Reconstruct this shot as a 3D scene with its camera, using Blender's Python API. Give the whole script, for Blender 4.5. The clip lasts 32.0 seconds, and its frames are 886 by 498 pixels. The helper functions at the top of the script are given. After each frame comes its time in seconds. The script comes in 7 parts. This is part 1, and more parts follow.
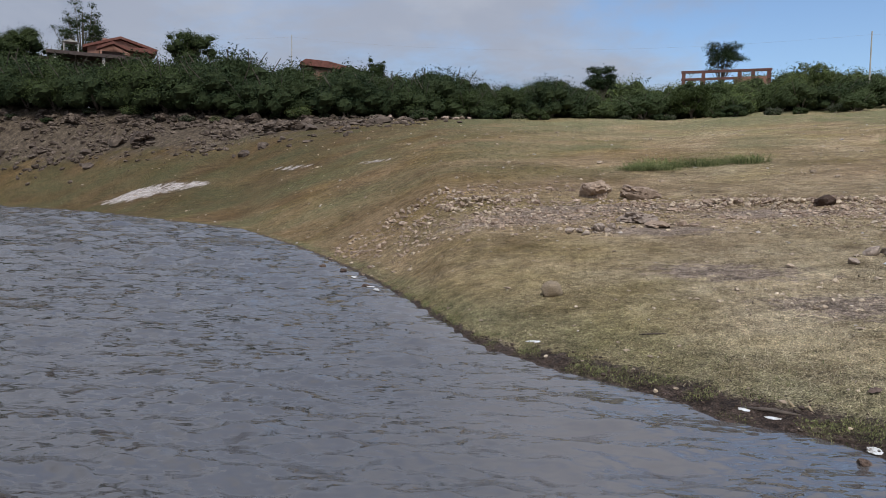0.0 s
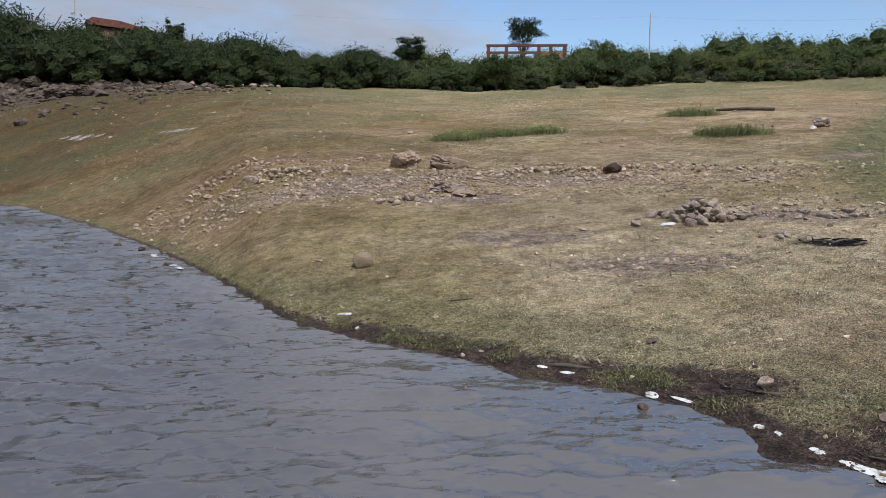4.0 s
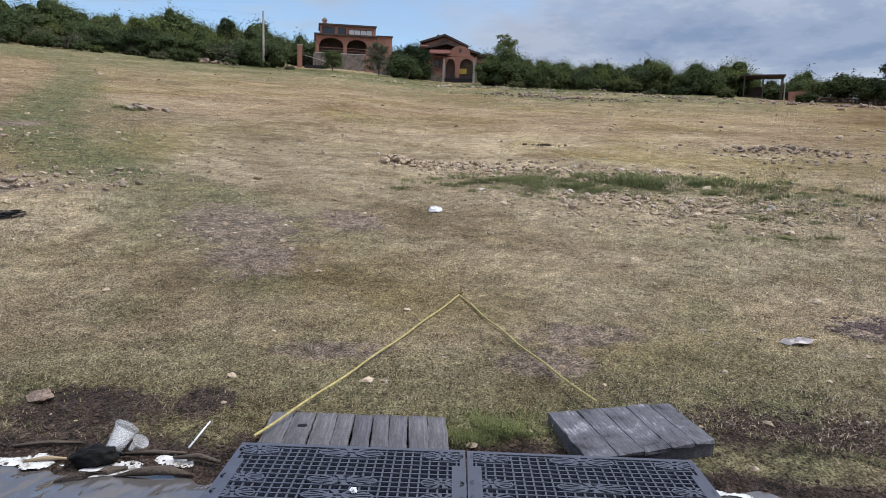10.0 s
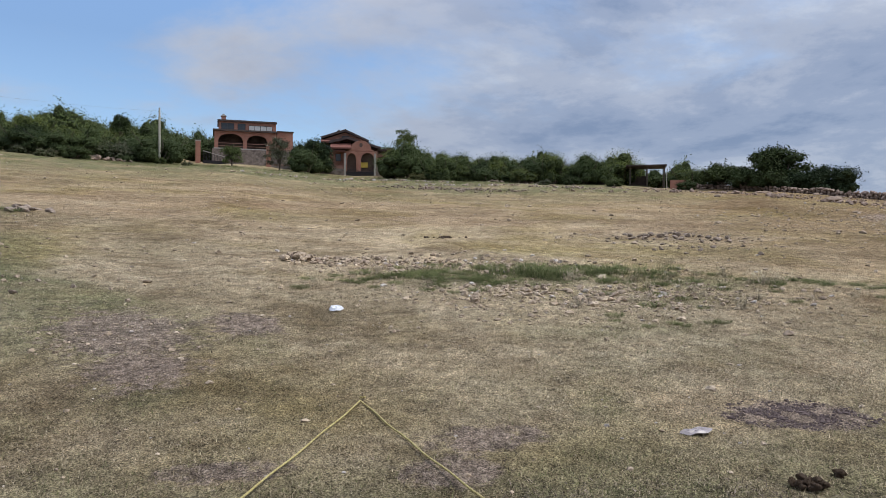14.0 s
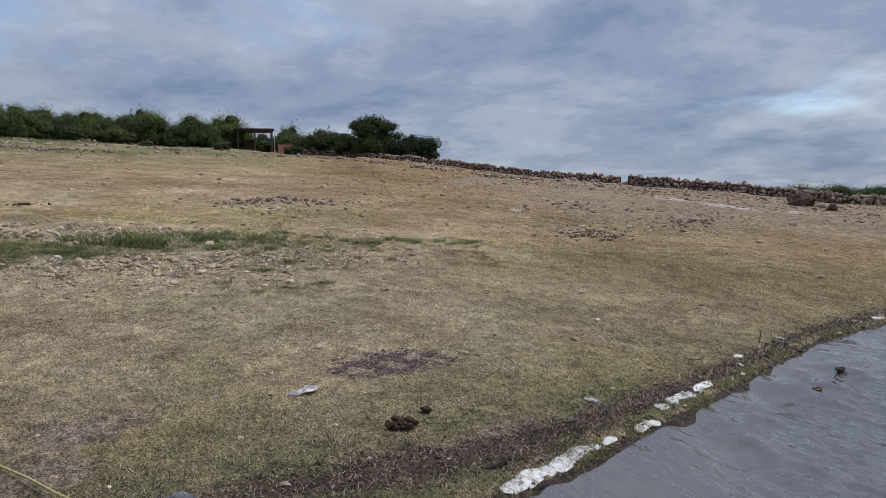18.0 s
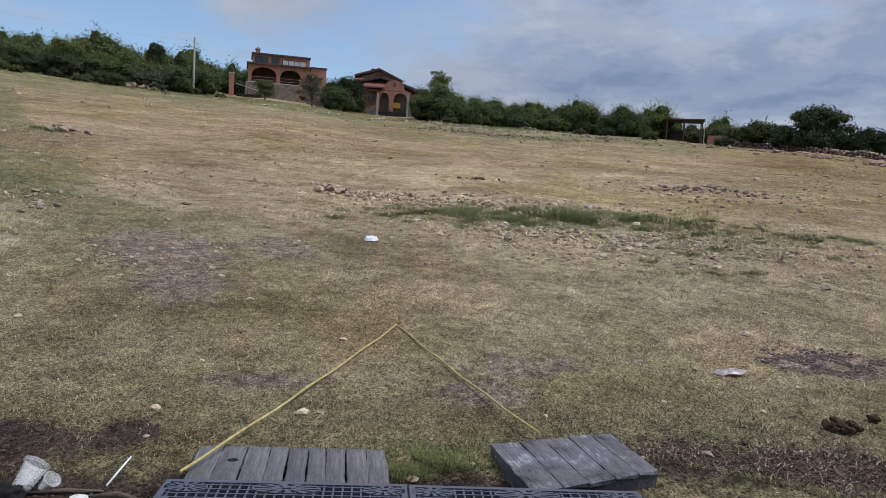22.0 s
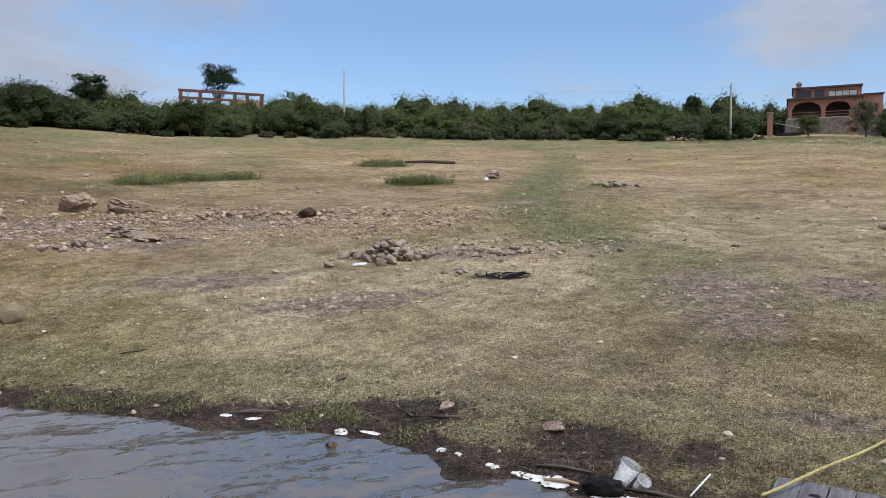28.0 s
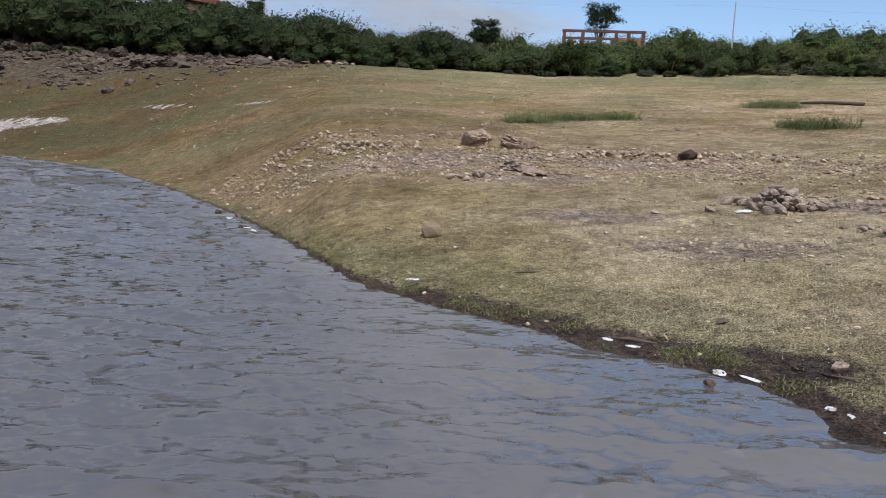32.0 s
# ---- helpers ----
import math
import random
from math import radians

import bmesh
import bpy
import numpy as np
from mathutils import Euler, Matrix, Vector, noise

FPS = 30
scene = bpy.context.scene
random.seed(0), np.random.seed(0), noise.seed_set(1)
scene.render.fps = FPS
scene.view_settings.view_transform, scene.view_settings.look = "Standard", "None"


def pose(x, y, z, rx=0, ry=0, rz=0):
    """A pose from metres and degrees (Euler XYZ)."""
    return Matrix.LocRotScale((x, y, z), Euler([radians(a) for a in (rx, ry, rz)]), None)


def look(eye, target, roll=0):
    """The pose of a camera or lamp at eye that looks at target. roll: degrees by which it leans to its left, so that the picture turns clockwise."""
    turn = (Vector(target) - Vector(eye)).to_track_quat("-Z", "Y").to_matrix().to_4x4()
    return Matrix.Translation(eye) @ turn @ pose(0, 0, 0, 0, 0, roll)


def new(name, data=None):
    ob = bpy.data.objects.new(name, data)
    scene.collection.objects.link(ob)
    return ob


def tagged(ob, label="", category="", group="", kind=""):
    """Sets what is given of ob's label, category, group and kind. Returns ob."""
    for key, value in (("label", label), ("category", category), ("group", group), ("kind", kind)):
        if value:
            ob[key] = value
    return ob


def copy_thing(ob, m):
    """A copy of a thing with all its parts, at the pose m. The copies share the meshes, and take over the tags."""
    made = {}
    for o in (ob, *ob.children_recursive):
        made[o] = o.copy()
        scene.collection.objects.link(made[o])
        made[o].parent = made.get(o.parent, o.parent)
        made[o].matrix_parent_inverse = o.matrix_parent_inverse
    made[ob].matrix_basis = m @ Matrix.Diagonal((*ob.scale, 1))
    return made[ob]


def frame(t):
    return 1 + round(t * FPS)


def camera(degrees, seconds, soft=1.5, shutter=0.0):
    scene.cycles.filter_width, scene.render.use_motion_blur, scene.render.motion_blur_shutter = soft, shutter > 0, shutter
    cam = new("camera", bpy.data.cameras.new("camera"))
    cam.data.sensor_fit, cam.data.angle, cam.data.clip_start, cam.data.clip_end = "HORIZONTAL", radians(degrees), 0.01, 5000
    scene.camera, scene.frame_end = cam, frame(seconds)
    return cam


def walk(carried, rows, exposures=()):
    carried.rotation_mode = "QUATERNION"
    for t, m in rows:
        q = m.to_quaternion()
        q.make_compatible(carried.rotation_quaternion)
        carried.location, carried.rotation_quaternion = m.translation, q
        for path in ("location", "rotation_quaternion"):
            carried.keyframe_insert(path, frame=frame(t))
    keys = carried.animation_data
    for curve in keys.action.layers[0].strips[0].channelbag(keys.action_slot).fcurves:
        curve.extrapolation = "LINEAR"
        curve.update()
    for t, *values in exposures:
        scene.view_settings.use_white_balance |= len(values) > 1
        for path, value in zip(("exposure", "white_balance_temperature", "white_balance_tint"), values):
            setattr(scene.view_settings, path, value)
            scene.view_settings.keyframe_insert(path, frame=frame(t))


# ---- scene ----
cam = camera(62.9, 32.0, soft=0.8)
PATH = [
    (0.00, (-0.169, -0.019, 1.724), (-0.742, 9.940, 1.025), 0.88),
    (0.50, (-0.130, -0.026, 1.729), (0.286, 9.941, 1.028), 0.92),
    (1.00, (-0.113, 0.001, 1.722), (0.882, 9.920, 0.925), 0.80),
    (1.50, (-0.109, 0.003, 1.717), (1.148, 9.886, 0.859), 0.74),
    (2.00, (-0.106, 0.015, 1.728), (1.308, 9.876, 0.857), 0.46),
    (2.50, (-0.091, 0.016, 1.732), (1.552, 9.842, 0.863), 0.22),
    (4.50, (-0.055, 0.070, 1.731), (2.136, 9.760, 0.589), 0.32),
    (5.00, (-0.008, 0.083, 1.736), (2.722, 9.631, 0.558), 0.30),
    (5.50, (0.047, 0.130, 1.726), (3.647, 9.377, 0.489), 0.36),
    (6.00, (0.107, 0.120, 1.728), (4.698, 8.925, 0.543), -0.03),
    (6.50, (0.158, 0.127, 1.733), (5.646, 8.409, 0.590), -0.18),
    (7.00, (0.185, 0.120, 1.731), (6.474, 7.820, 0.660), -0.15),
    (7.50, (0.256, 0.129, 1.740), (7.351, 7.106, 0.746), -0.09),
    (8.00, (0.324, 0.126, 1.735), (8.213, 6.183, 0.698), 0.25),
    (8.50, (0.359, 0.111, 1.732), (8.868, 5.236, 0.578), 0.71),
    (9.00, (0.390, 0.114, 1.730), (9.320, 4.483, 0.649), 1.57),
    (9.50, (0.406, 0.110, 1.729), (9.612, 3.860, 0.642), 1.92),
    (10.00, (0.432, 0.099, 1.731), (9.734, 3.532, 0.438), 1.81),
    (10.50, (0.426, 0.085, 1.707), (9.752, 3.398, 0.273), 2.12),
    (11.00, (0.447, 0.091, 1.704), (9.817, 3.234, 0.179), 2.26),
    (11.50, (0.447, 0.099, 1.706), (9.868, 3.143, 0.303), 2.14),
    (12.00, (0.462, 0.081, 1.721), (9.940, 2.977, 0.386), 1.45),
    (12.50, (0.500, 0.061, 1.726), (10.079, 2.711, 0.623), 1.16),
    (13.00, (0.517, 0.071, 1.747), (10.152, 2.676, 1.135), 1.18),
    (13.50, (0.527, 0.080, 1.790), (10.172, 2.713, 1.613), 0.77),
    (15.50, (0.695, 0.038, 1.871), (10.693, -0.132, 1.819), -2.30),
    (16.00, (0.699, 0.022, 1.876), (10.653, -0.938, 1.856), -2.65),
    (16.50, (0.721, -0.006, 1.879), (10.562, -1.775, 1.740), -2.67),
    (17.00, (0.738, -0.026, 1.872), (10.425, -2.493, 1.608), -2.54),
    (17.50, (0.741, -0.038, 1.868), (10.297, -2.952, 1.432), -1.92),
    (18.00, (0.671, 0.011, 1.841), (10.217, -2.916, 1.284), -0.80),
    (18.50, (0.678, 0.004, 1.838), (10.232, -2.883, 1.213), -0.05),
    (19.00, (0.659, 0.039, 1.789), (10.318, -2.432, 1.019), 1.01),
    (19.50, (0.676, 0.058, 1.744), (10.446, -1.872, 0.838), 2.31),
    (20.00, (0.651, 0.082, 1.736), (10.531, -1.165, 0.822), 2.81),
    (20.50, (0.614, 0.112, 1.732), (10.571, -0.266, 0.887), 2.64),
    (21.00, (0.564, 0.154, 1.713), (10.509, 0.765, 0.861), 2.86),
    (21.50, (0.536, 0.177, 1.683), (10.368, 1.807, 0.855), 3.07),
    (22.00, (0.510, 0.202, 1.669), (10.145, 2.761, 0.877), 3.25),
    (22.50, (0.486, 0.215, 1.646), (9.884, 3.513, 0.748), 3.78),
    (23.00, (0.448, 0.214, 1.618), (9.525, 4.287, 0.611), 3.92),
    (23.50, (0.400, 0.232, 1.627), (9.076, 5.105, 0.635), 3.46),
    (24.00, (0.340, 0.244, 1.612), (8.548, 5.846, 0.492), 3.32),
    (24.50, (0.305, 0.259, 1.599), (7.957, 6.600, 0.488), 3.03),
    (25.00, (0.282, 0.261, 1.597), (7.499, 7.119, 0.652), 2.81),
    (25.50, (0.257, 0.252, 1.603), (7.145, 7.465, 0.872), 2.28),
    (27.50, (0.205, 0.231, 1.600), (6.273, 8.169, 1.201), 0.42),
    (28.00, (0.157, 0.209, 1.593), (5.797, 8.459, 1.223), 0.29),
    (28.50, (0.137, 0.215, 1.602), (5.315, 8.766, 1.312), 0.41),
    (29.00, (0.100, 0.194, 1.604), (4.796, 9.019, 1.377), 0.45),
    (29.50, (0.066, 0.204, 1.592), (4.257, 9.277, 1.271), 0.84),
    (30.00, (0.013, 0.181, 1.558), (3.510, 9.535, 1.041), 1.38),
    (30.50, (-0.045, 0.162, 1.563), (2.785, 9.720, 0.774), 2.08),
    (31.00, (-0.087, 0.080, 1.582), (2.018, 9.815, 0.689), 3.22),
    (31.50, (-0.131, 0.006, 1.592), (1.239, 9.860, 0.585), 4.24),
    (32.00, (-0.155, -0.022, 1.572), (0.921, 9.832, 0.258), 2.88),
]
walk(cam, [(t, look(eye, target, roll)) for t, eye, target, roll in PATH],
     exposures=[(0.0, 0.16), (4.0, 0.25), (7.0, 0.28), (10.0, 0.40), (13.0, 0.37), (16.0, 0.11), (20.0, 0.10), (22.0, 0.15), (25.0, 0.30), (28.0, 0.34), (32.0, 0.33)])

# ---- sky and sun ----
SUN_ELEVATION, SUN_AZIMUTH = 55.0, 165.0
world = bpy.data.worlds.new("sky")
scene.world = world
world.use_nodes = True
_n, _l = world.node_tree.nodes, world.node_tree.links
_n.clear()
_sky = _n.new("ShaderNodeTexSky")
_sky.sky_type, _sky.sun_disc = "NISHITA", False
_sky.sun_elevation, _sky.sun_rotation = radians(SUN_ELEVATION), radians(SUN_AZIMUTH)
_sky.air_density, _sky.dust_density, _sky.ozone_density = 1.0, 1.2, 1.6
_co = _n.new("ShaderNodeTexCoord")
_sep = _n.new("ShaderNodeSeparateXYZ")
_l.new(_co.outputs["Generated"], _sep.inputs[0])


def _math(op, a, b=None, clamp=False):
    m = _n.new("ShaderNodeMath")
    m.operation, m.use_clamp = op, clamp
    for k, v in enumerate((a, b)):
        if v is None:
            continue
        if isinstance(v, (int, float)):
            m.inputs[k].default_value = v
        else:
            _l.new(v, m.inputs[k])
    return m.outputs[0]


# cloud layer seen in perspective: a flat sheet overhead, drawn out towards the horizon
_low = _math("ADD", _math("MAXIMUM", _sep.outputs[2], 0.0), 0.20)
_cmb = _n.new("ShaderNodeCombineXYZ")
_l.new(_math("DIVIDE", _sep.outputs[0], _low), _cmb.inputs[0])
_l.new(_math("DIVIDE", _sep.outputs[1], _low), _cmb.inputs[1])


def _cloud(scale, detail, rough, off, distortion=0.0):
    t = _n.new("ShaderNodeTexNoise")
    t.inputs["Scale"].default_value, t.inputs["Detail"].default_value = scale, detail
    t.inputs["Roughness"].default_value, t.inputs["Distortion"].default_value = rough, distortion
    mp = _n.new("ShaderNodeMapping")
    mp.inputs["Location"].default_value = off
    _l.new(_cmb.outputs[0], mp.inputs[0]), _l.new(mp.outputs[0], t.inputs["Vector"])
    return t.outputs["Fac"]


def _toward(az, el):
    v = _n.new("ShaderNodeVectorMath")
    v.operation = "DOT_PRODUCT"
    a, e = radians(az), radians(el)
    v.inputs[1].default_value = (math.sin(a) * math.cos(e), math.cos(a) * math.cos(e), math.sin(e))
    _l.new(_co.outputs["Generated"], v.inputs[0])
    return v.outputs["Value"]


def _ramp(fac, stops):
    r = _n.new("ShaderNodeValToRGB")
    r.color_ramp.interpolation = "EASE"
    while len(r.color_ramp.elements) < len(stops):
        r.color_ramp.elements.new(0.5)
    for e, (p, c) in zip(r.color_ramp.elements, stops):
        e.position, e.color = p, (*c, 1) if len(c) == 3 else c
    _l.new(fac, r.inputs[0])
    return r.outputs[0]


# the clear gaps over the hill
_open = _math("MAXIMUM", _ramp(_toward(36, 7), [(0.82, (0, 0, 0)), (0.975, (1, 1, 1))]), _math("MULTIPLY", _ramp(_toward(66, 4), [(0.972, (0, 0, 0)), (0.996, (1, 1, 1))]), 0.9))
_east = _ramp(_toward(125, 8), [(0.45, (0, 0, 0)), (0.82, (1, 1, 1))])
_amount = _math("SUBTRACT", _math("ADD", _cloud(0.95, 8, 0.60, (3.1, 1.7, 0.3), 0.2), _math("ADD", 0.15, _math("MULTIPLY", _east, 0.09))), _math("MULTIPLY", _open, 0.23))
_cover = _ramp(_amount, [(0.40, (0, 0, 0)), (0.66, (1, 1, 1))])
# thin pale veil in the west, heavier grey-bottomed clouds in the east
_veil = _ramp(_cloud(0.9, 8, 0.58, (2.3, 6.2, 4.0), 0.3), [(0.34, (3.3, 3.75, 4.8)), (0.50, (4.2, 4.55, 5.5)), (0.66, (5.1, 5.4, 6.2))])
_heavy = _ramp(_cloud(1.25, 9, 0.62, (7.9, 0.4, 4.0), 0.15), [(0.35, (2.1, 2.8, 4.3)), (0.46, (3.1, 3.75, 5.2)), (0.55, (4.2, 4.75, 6.0)), (0.66, (5.6, 6.1, 7.1))])
_tone_mix = _n.new("ShaderNodeMix")
_tone_mix.data_type = "RGBA"
_l.new(_east, _tone_mix.inputs["Factor"]), _l.new(_veil, _tone_mix.inputs["A"]), _l.new(_heavy, _tone_mix.inputs["B"])
_tone = _tone_mix.outputs["Result"]
_mix = _n.new("ShaderNodeMix")
_mix.data_type = "RGBA"
_l.new(_math("MULTIPLY", _cover, 0.93), _mix.inputs["Factor"])
_gain = _n.new("ShaderNodeVectorMath")
_gain.operation = "MULTIPLY"
_gain.inputs[1].default_value = (1.42, 1.55, 1.72)
_l.new(_sky.outputs[0], _gain.inputs[0])
_l.new(_gain.outputs[0], _mix.inputs["A"]), _l.new(_tone, _mix.inputs["B"])
_bg = _n.new("ShaderNodeBackground")
_bg.inputs["Strength"].default_value = 0.080
# an overcast sky grows brighter towards the zenith
_zen = _n.new("ShaderNodeVectorMath")
_zen.operation = "MULTIPLY"
_rise = _n.new("ShaderNodeVectorMath")
_rise.operation = "MULTIPLY_ADD"
_rise.inputs[1].default_value, _rise.inputs[2].default_value = (2.5, 2.3, 2.05), (1.0, 1.0, 1.0)
_up = _n.new("ShaderNodeCombineXYZ")
for _k in range(3):
    _l.new(_math("MAXIMUM", _math("SUBTRACT", _sep.outputs[2], 0.26), 0.0), _up.inputs[_k])
_l.new(_up.outputs[0], _rise.inputs[0]), _l.new(_rise.outputs[0], _zen.inputs[0]), _l.new(_mix.outputs["Result"], _zen.inputs[1])
_l.new(_zen.outputs[0], _bg.inputs["Color"])
_out = _n.new("ShaderNodeOutputWorld")
_l.new(_bg.outputs[0], _out.inputs[0])

sun = new("sun", bpy.data.lights.new("sun", "SUN"))
sun.data.energy, sun.data.angle, sun.data.color = 2.4, radians(16), (1.0, 0.965, 0.915)
_a, _e = radians(SUN_AZIMUTH), radians(SUN_ELEVATION)
sun.matrix_world = look((60 * math.sin(_a) * math.cos(_e), 60 * math.cos(_a) * math.cos(_e), 60 * math.sin(_e)), (0, 0, 0))

# ---- materials ----
class Mat:
    """A small builder for node materials."""

    def __init__(self, name, rough=0.8, metal=0.0, spec=0.4):
        self.m = bpy.data.materials.new(name)
        self.m.use_nodes = True
        self.n, self.l = self.m.node_tree.nodes, self.m.node_tree.links
        self.b = self.n["Principled BSDF"]
        self.b.inputs["Roughness"].default_value, self.b.inputs["Metallic"].default_value = rough, metal
        self.b.inputs["Specular IOR Level"].default_value = spec
        self.co = self.n.new("ShaderNodeTexCoord").outputs["Object"]

    def link(self, a, b):
        self.l.new(a, b)
        return self

    def geo(self):
        return self.n.new("ShaderNodeNewGeometry")

    def world(self):
        return self.geo().outputs["Position"]

    def map(self, vec, scale=(1, 1, 1), rot=(0, 0, 0)):
        m = self.n.new("ShaderNodeMapping")
        m.inputs["Scale"].default_value, m.inputs["Rotation"].default_value = scale, rot
        self.l.new(vec, m.inputs[0])
        return m.outputs[0]

    def noise(self, scale, detail=4, rough=0.55, vec=None, dist=0.0):
        t = self.n.new("ShaderNodeTexNoise")
        for k, v in (("Scale", scale), ("Detail", detail), ("Roughness", rough), ("Distortion", dist)):
            t.inputs[k].default_value = v
        self.l.new(self.co if vec is None else vec, t.inputs["Vector"])
        return t.outputs["Fac"]

    def voronoi(self, scale, vec=None, feature="F1", out="Distance"):
        t = self.n.new("ShaderNodeTexVoronoi")
        t.feature = feature
        t.inputs["Scale"].default_value = scale
        self.l.new(self.co if vec is None else vec, t.inputs["Vector"])
        return t.outputs[out]

    def ramp(self, fac, *stops):
        r = self.n.new("ShaderNodeValToRGB")
        while len(r.color_ramp.elements) < len(stops):
            r.color_ramp.elements.new(0.5)
        for e, (p, c) in zip(r.color_ramp.elements, stops):
            e.position, e.color = p, ((c, c, c, 1) if isinstance(c, (int, float)) else (*c, 1))
        self.l.new(fac, r.inputs[0])
        return r.outputs[0]

    def mix(self, fac, a, b, kind="MIX"):
        m = self.n.new("ShaderNodeMix")
        m.data_type, m.blend_type = "RGBA", kind
        for k, v in (("Factor", fac), ("A", a), ("B", b)):
            sock = m.inputs[k] if k == "Factor" else [s for s in m.inputs if s.name == k and s.type == "RGBA"][0]
            if isinstance(v, (int, float)):
                sock.default_value = v if k == "Factor" else (v, v, v, 1)
            elif isinstance(v, tuple):
                sock.default_value = (*v, 1)
            else:
                self.l.new(v, sock)
        return [s for s in m.outputs if s.type == "RGBA"][0]

    def calc(self, op, a, b=0.0, clamp=False):
        m = self.n.new("ShaderNodeMath")
        m.operation, m.use_clamp = op, clamp
        for k, v in enumerate((a, b)):
            if isinstance(v, (int, float)):
                m.inputs[k].default_value = v
            else:
                self.l.new(v, m.inputs[k])
        return m.outputs[0]

    def attr(self, name):
        a = self.n.new("ShaderNodeAttribute")
        a.attribute_name = name
        return a.outputs["Fac"]

    def island(self):
        return self.geo().outputs["Random Per Island"]

    def rand(self):
        return self.n.new("ShaderNodeObjectInfo").outputs["Random"]

    def color(self, c):
        if isinstance(c, tuple):
            self.b.inputs["Base Color"].default_value = (*c, 1)
        else:
            self.l.new(c, self.b.inputs["Base Color"])
        return self

    def rough(self, c):
        self.l.new(c, self.b.inputs["Roughness"])
        return self

    def bump(self, h, strength=0.4, dist=0.02):
        b = self.n.new("ShaderNodeBump")
        b.inputs["Strength"].default_value, b.inputs["Distance"].default_value = strength, dist
        self.l.new(h, b.inputs["Height"])
        self.l.new(b.outputs[0], self.b.inputs["Normal"])
        return self


def plain(name, c, rough=0.8, vary=0.25, scale=3.0, metal=0.0, spec=0.4, bump=0.2, dist=0.01):
    """Paint, plaster or plastic of one colour with stains and grain."""
    m = Mat(name, rough, metal, spec)
    big, small = m.noise(scale, 5), m.noise(scale * 14, 3)
    f = m.calc("ADD", m.calc("MULTIPLY", big, 0.7), m.calc("MULTIPLY", small, 0.3))
    lo, hi = tuple(v * (1 - vary) for v in c), tuple(min(1, v * (1 + vary)) for v in c)
    m.color(m.ramp(f, (0.3, lo), (0.7, hi))).bump(small, bump, dist)
    return m.m


def stone_mat(name, a, b, c):
    m = Mat(name, 0.9, 0, 0.25)
    w = m.co
    f = m.noise(2.2, 6, 0.6)
    g = m.noise(17, 4, 0.6)
    base = m.ramp(f, (0.28, a), (0.5, b), (0.75, c))
    sp = m.ramp(g, (0.35, 0.62), (0.65, 1.25))
    tint = m.ramp(m.calc("FRACT", m.calc("ADD", m.island(), m.rand())), (0.0, (0.75, 0.70, 0.66)), (0.5, (1.0, 0.96, 0.92)), (1.0, (1.25, 1.2, 1.12)))
    m.color(m.mix(1.0, m.mix(1.0, base, sp, "MULTIPLY"), tint, "MULTIPLY"))
    m.bump(m.calc("ADD", m.calc("MULTIPLY", m.noise(7, 6, 0.65), 1.0), m.calc("MULTIPLY", g, 0.5)), 0.8, 0.007)
    return m.m


def leaf_mat(name, dark, mid, light):
    m = Mat(name, 0.7, 0, 0.08)
    r = m.island()
    f = m.calc("ADD", m.calc("MULTIPLY", r, 0.42), m.calc("MULTIPLY", m.noise(0.9, 3), 0.66))
    col = m.ramp(f, (0.15, dark), (0.5, mid), (0.92, light))
    tint = m.ramp(m.rand(), (0.0, (0.62, 0.68, 0.68)), (0.5, (0.95, 0.95, 0.95)), (1.0, (1.35, 1.22, 0.85)))
    m.color(m.mix(1.0, col, tint, "MULTIPLY"))
    m.b.inputs["Transmission Weight"].default_value = 0.0
    m.b.inputs["Subsurface Weight"].default_value = 0.0
    return m.m


MAT_LEAF = leaf_mat("bush_leaves", (0.048, 0.068, 0.028), (0.082, 0.112, 0.047), (0.125, 0.158, 0.066))
MAT_LEAF_DARK = leaf_mat("dark_tree_leaves", (0.022, 0.034, 0.017), (0.034, 0.052, 0.024), (0.050, 0.072, 0.032))
MAT_LEAF_GREY = leaf_mat("grey_green_leaves", (0.05, 0.058, 0.038), (0.10, 0.11, 0.07), (0.17, 0.175, 0.115))
MAT_LEAF_FRESH = leaf_mat("fresh_green_leaves", (0.062, 0.086, 0.032), (0.105, 0.142, 0.052), (0.150, 0.192, 0.074))
# dark green of the crown cores, painted as the shade behind the leaves
MAT_INNER_SHADE = plain("inner_foliage_shade", (0.036, 0.048, 0.022), 0.95, 0.4, 6, spec=0.05)
MAT_BARK = plain("bark", (0.10, 0.082, 0.065), 0.95, 0.4, 5, bump=0.6, dist=0.03)
MAT_STONE = stone_mat("field_stone", (0.155, 0.128, 0.108), (0.28, 0.235, 0.20), (0.46, 0.40, 0.345))
MAT_STONE_PINK = stone_mat("pinkish_boulder", (0.17, 0.125, 0.095), (0.29, 0.225, 0.175), (0.44, 0.365, 0.30))
MAT_STONE_TAN = stone_mat("tan_stone", (0.24, 0.19, 0.14), (0.39, 0.325, 0.25), (0.60, 0.52, 0.42))
MAT_STONE_BANK = stone_mat("dark_bank_stone", (0.040, 0.032, 0.026), (0.098, 0.078, 0.064), (0.22, 0.18, 0.15))
MAT_STONE_PALE = stone_mat("whitish_pebble", (0.34, 0.31, 0.28), (0.50, 0.47, 0.44), (0.66, 0.64, 0.62))
MAT_STONE_DARK = stone_mat("dark_stone", (0.05, 0.035, 0.028), (0.085, 0.06, 0.048), (0.13, 0.1, 0.085))
MAT_STONE_WALL = stone_mat("wall_stone", (0.14, 0.105, 0.09), (0.28, 0.22, 0.185), (0.50, 0.42, 0.36))


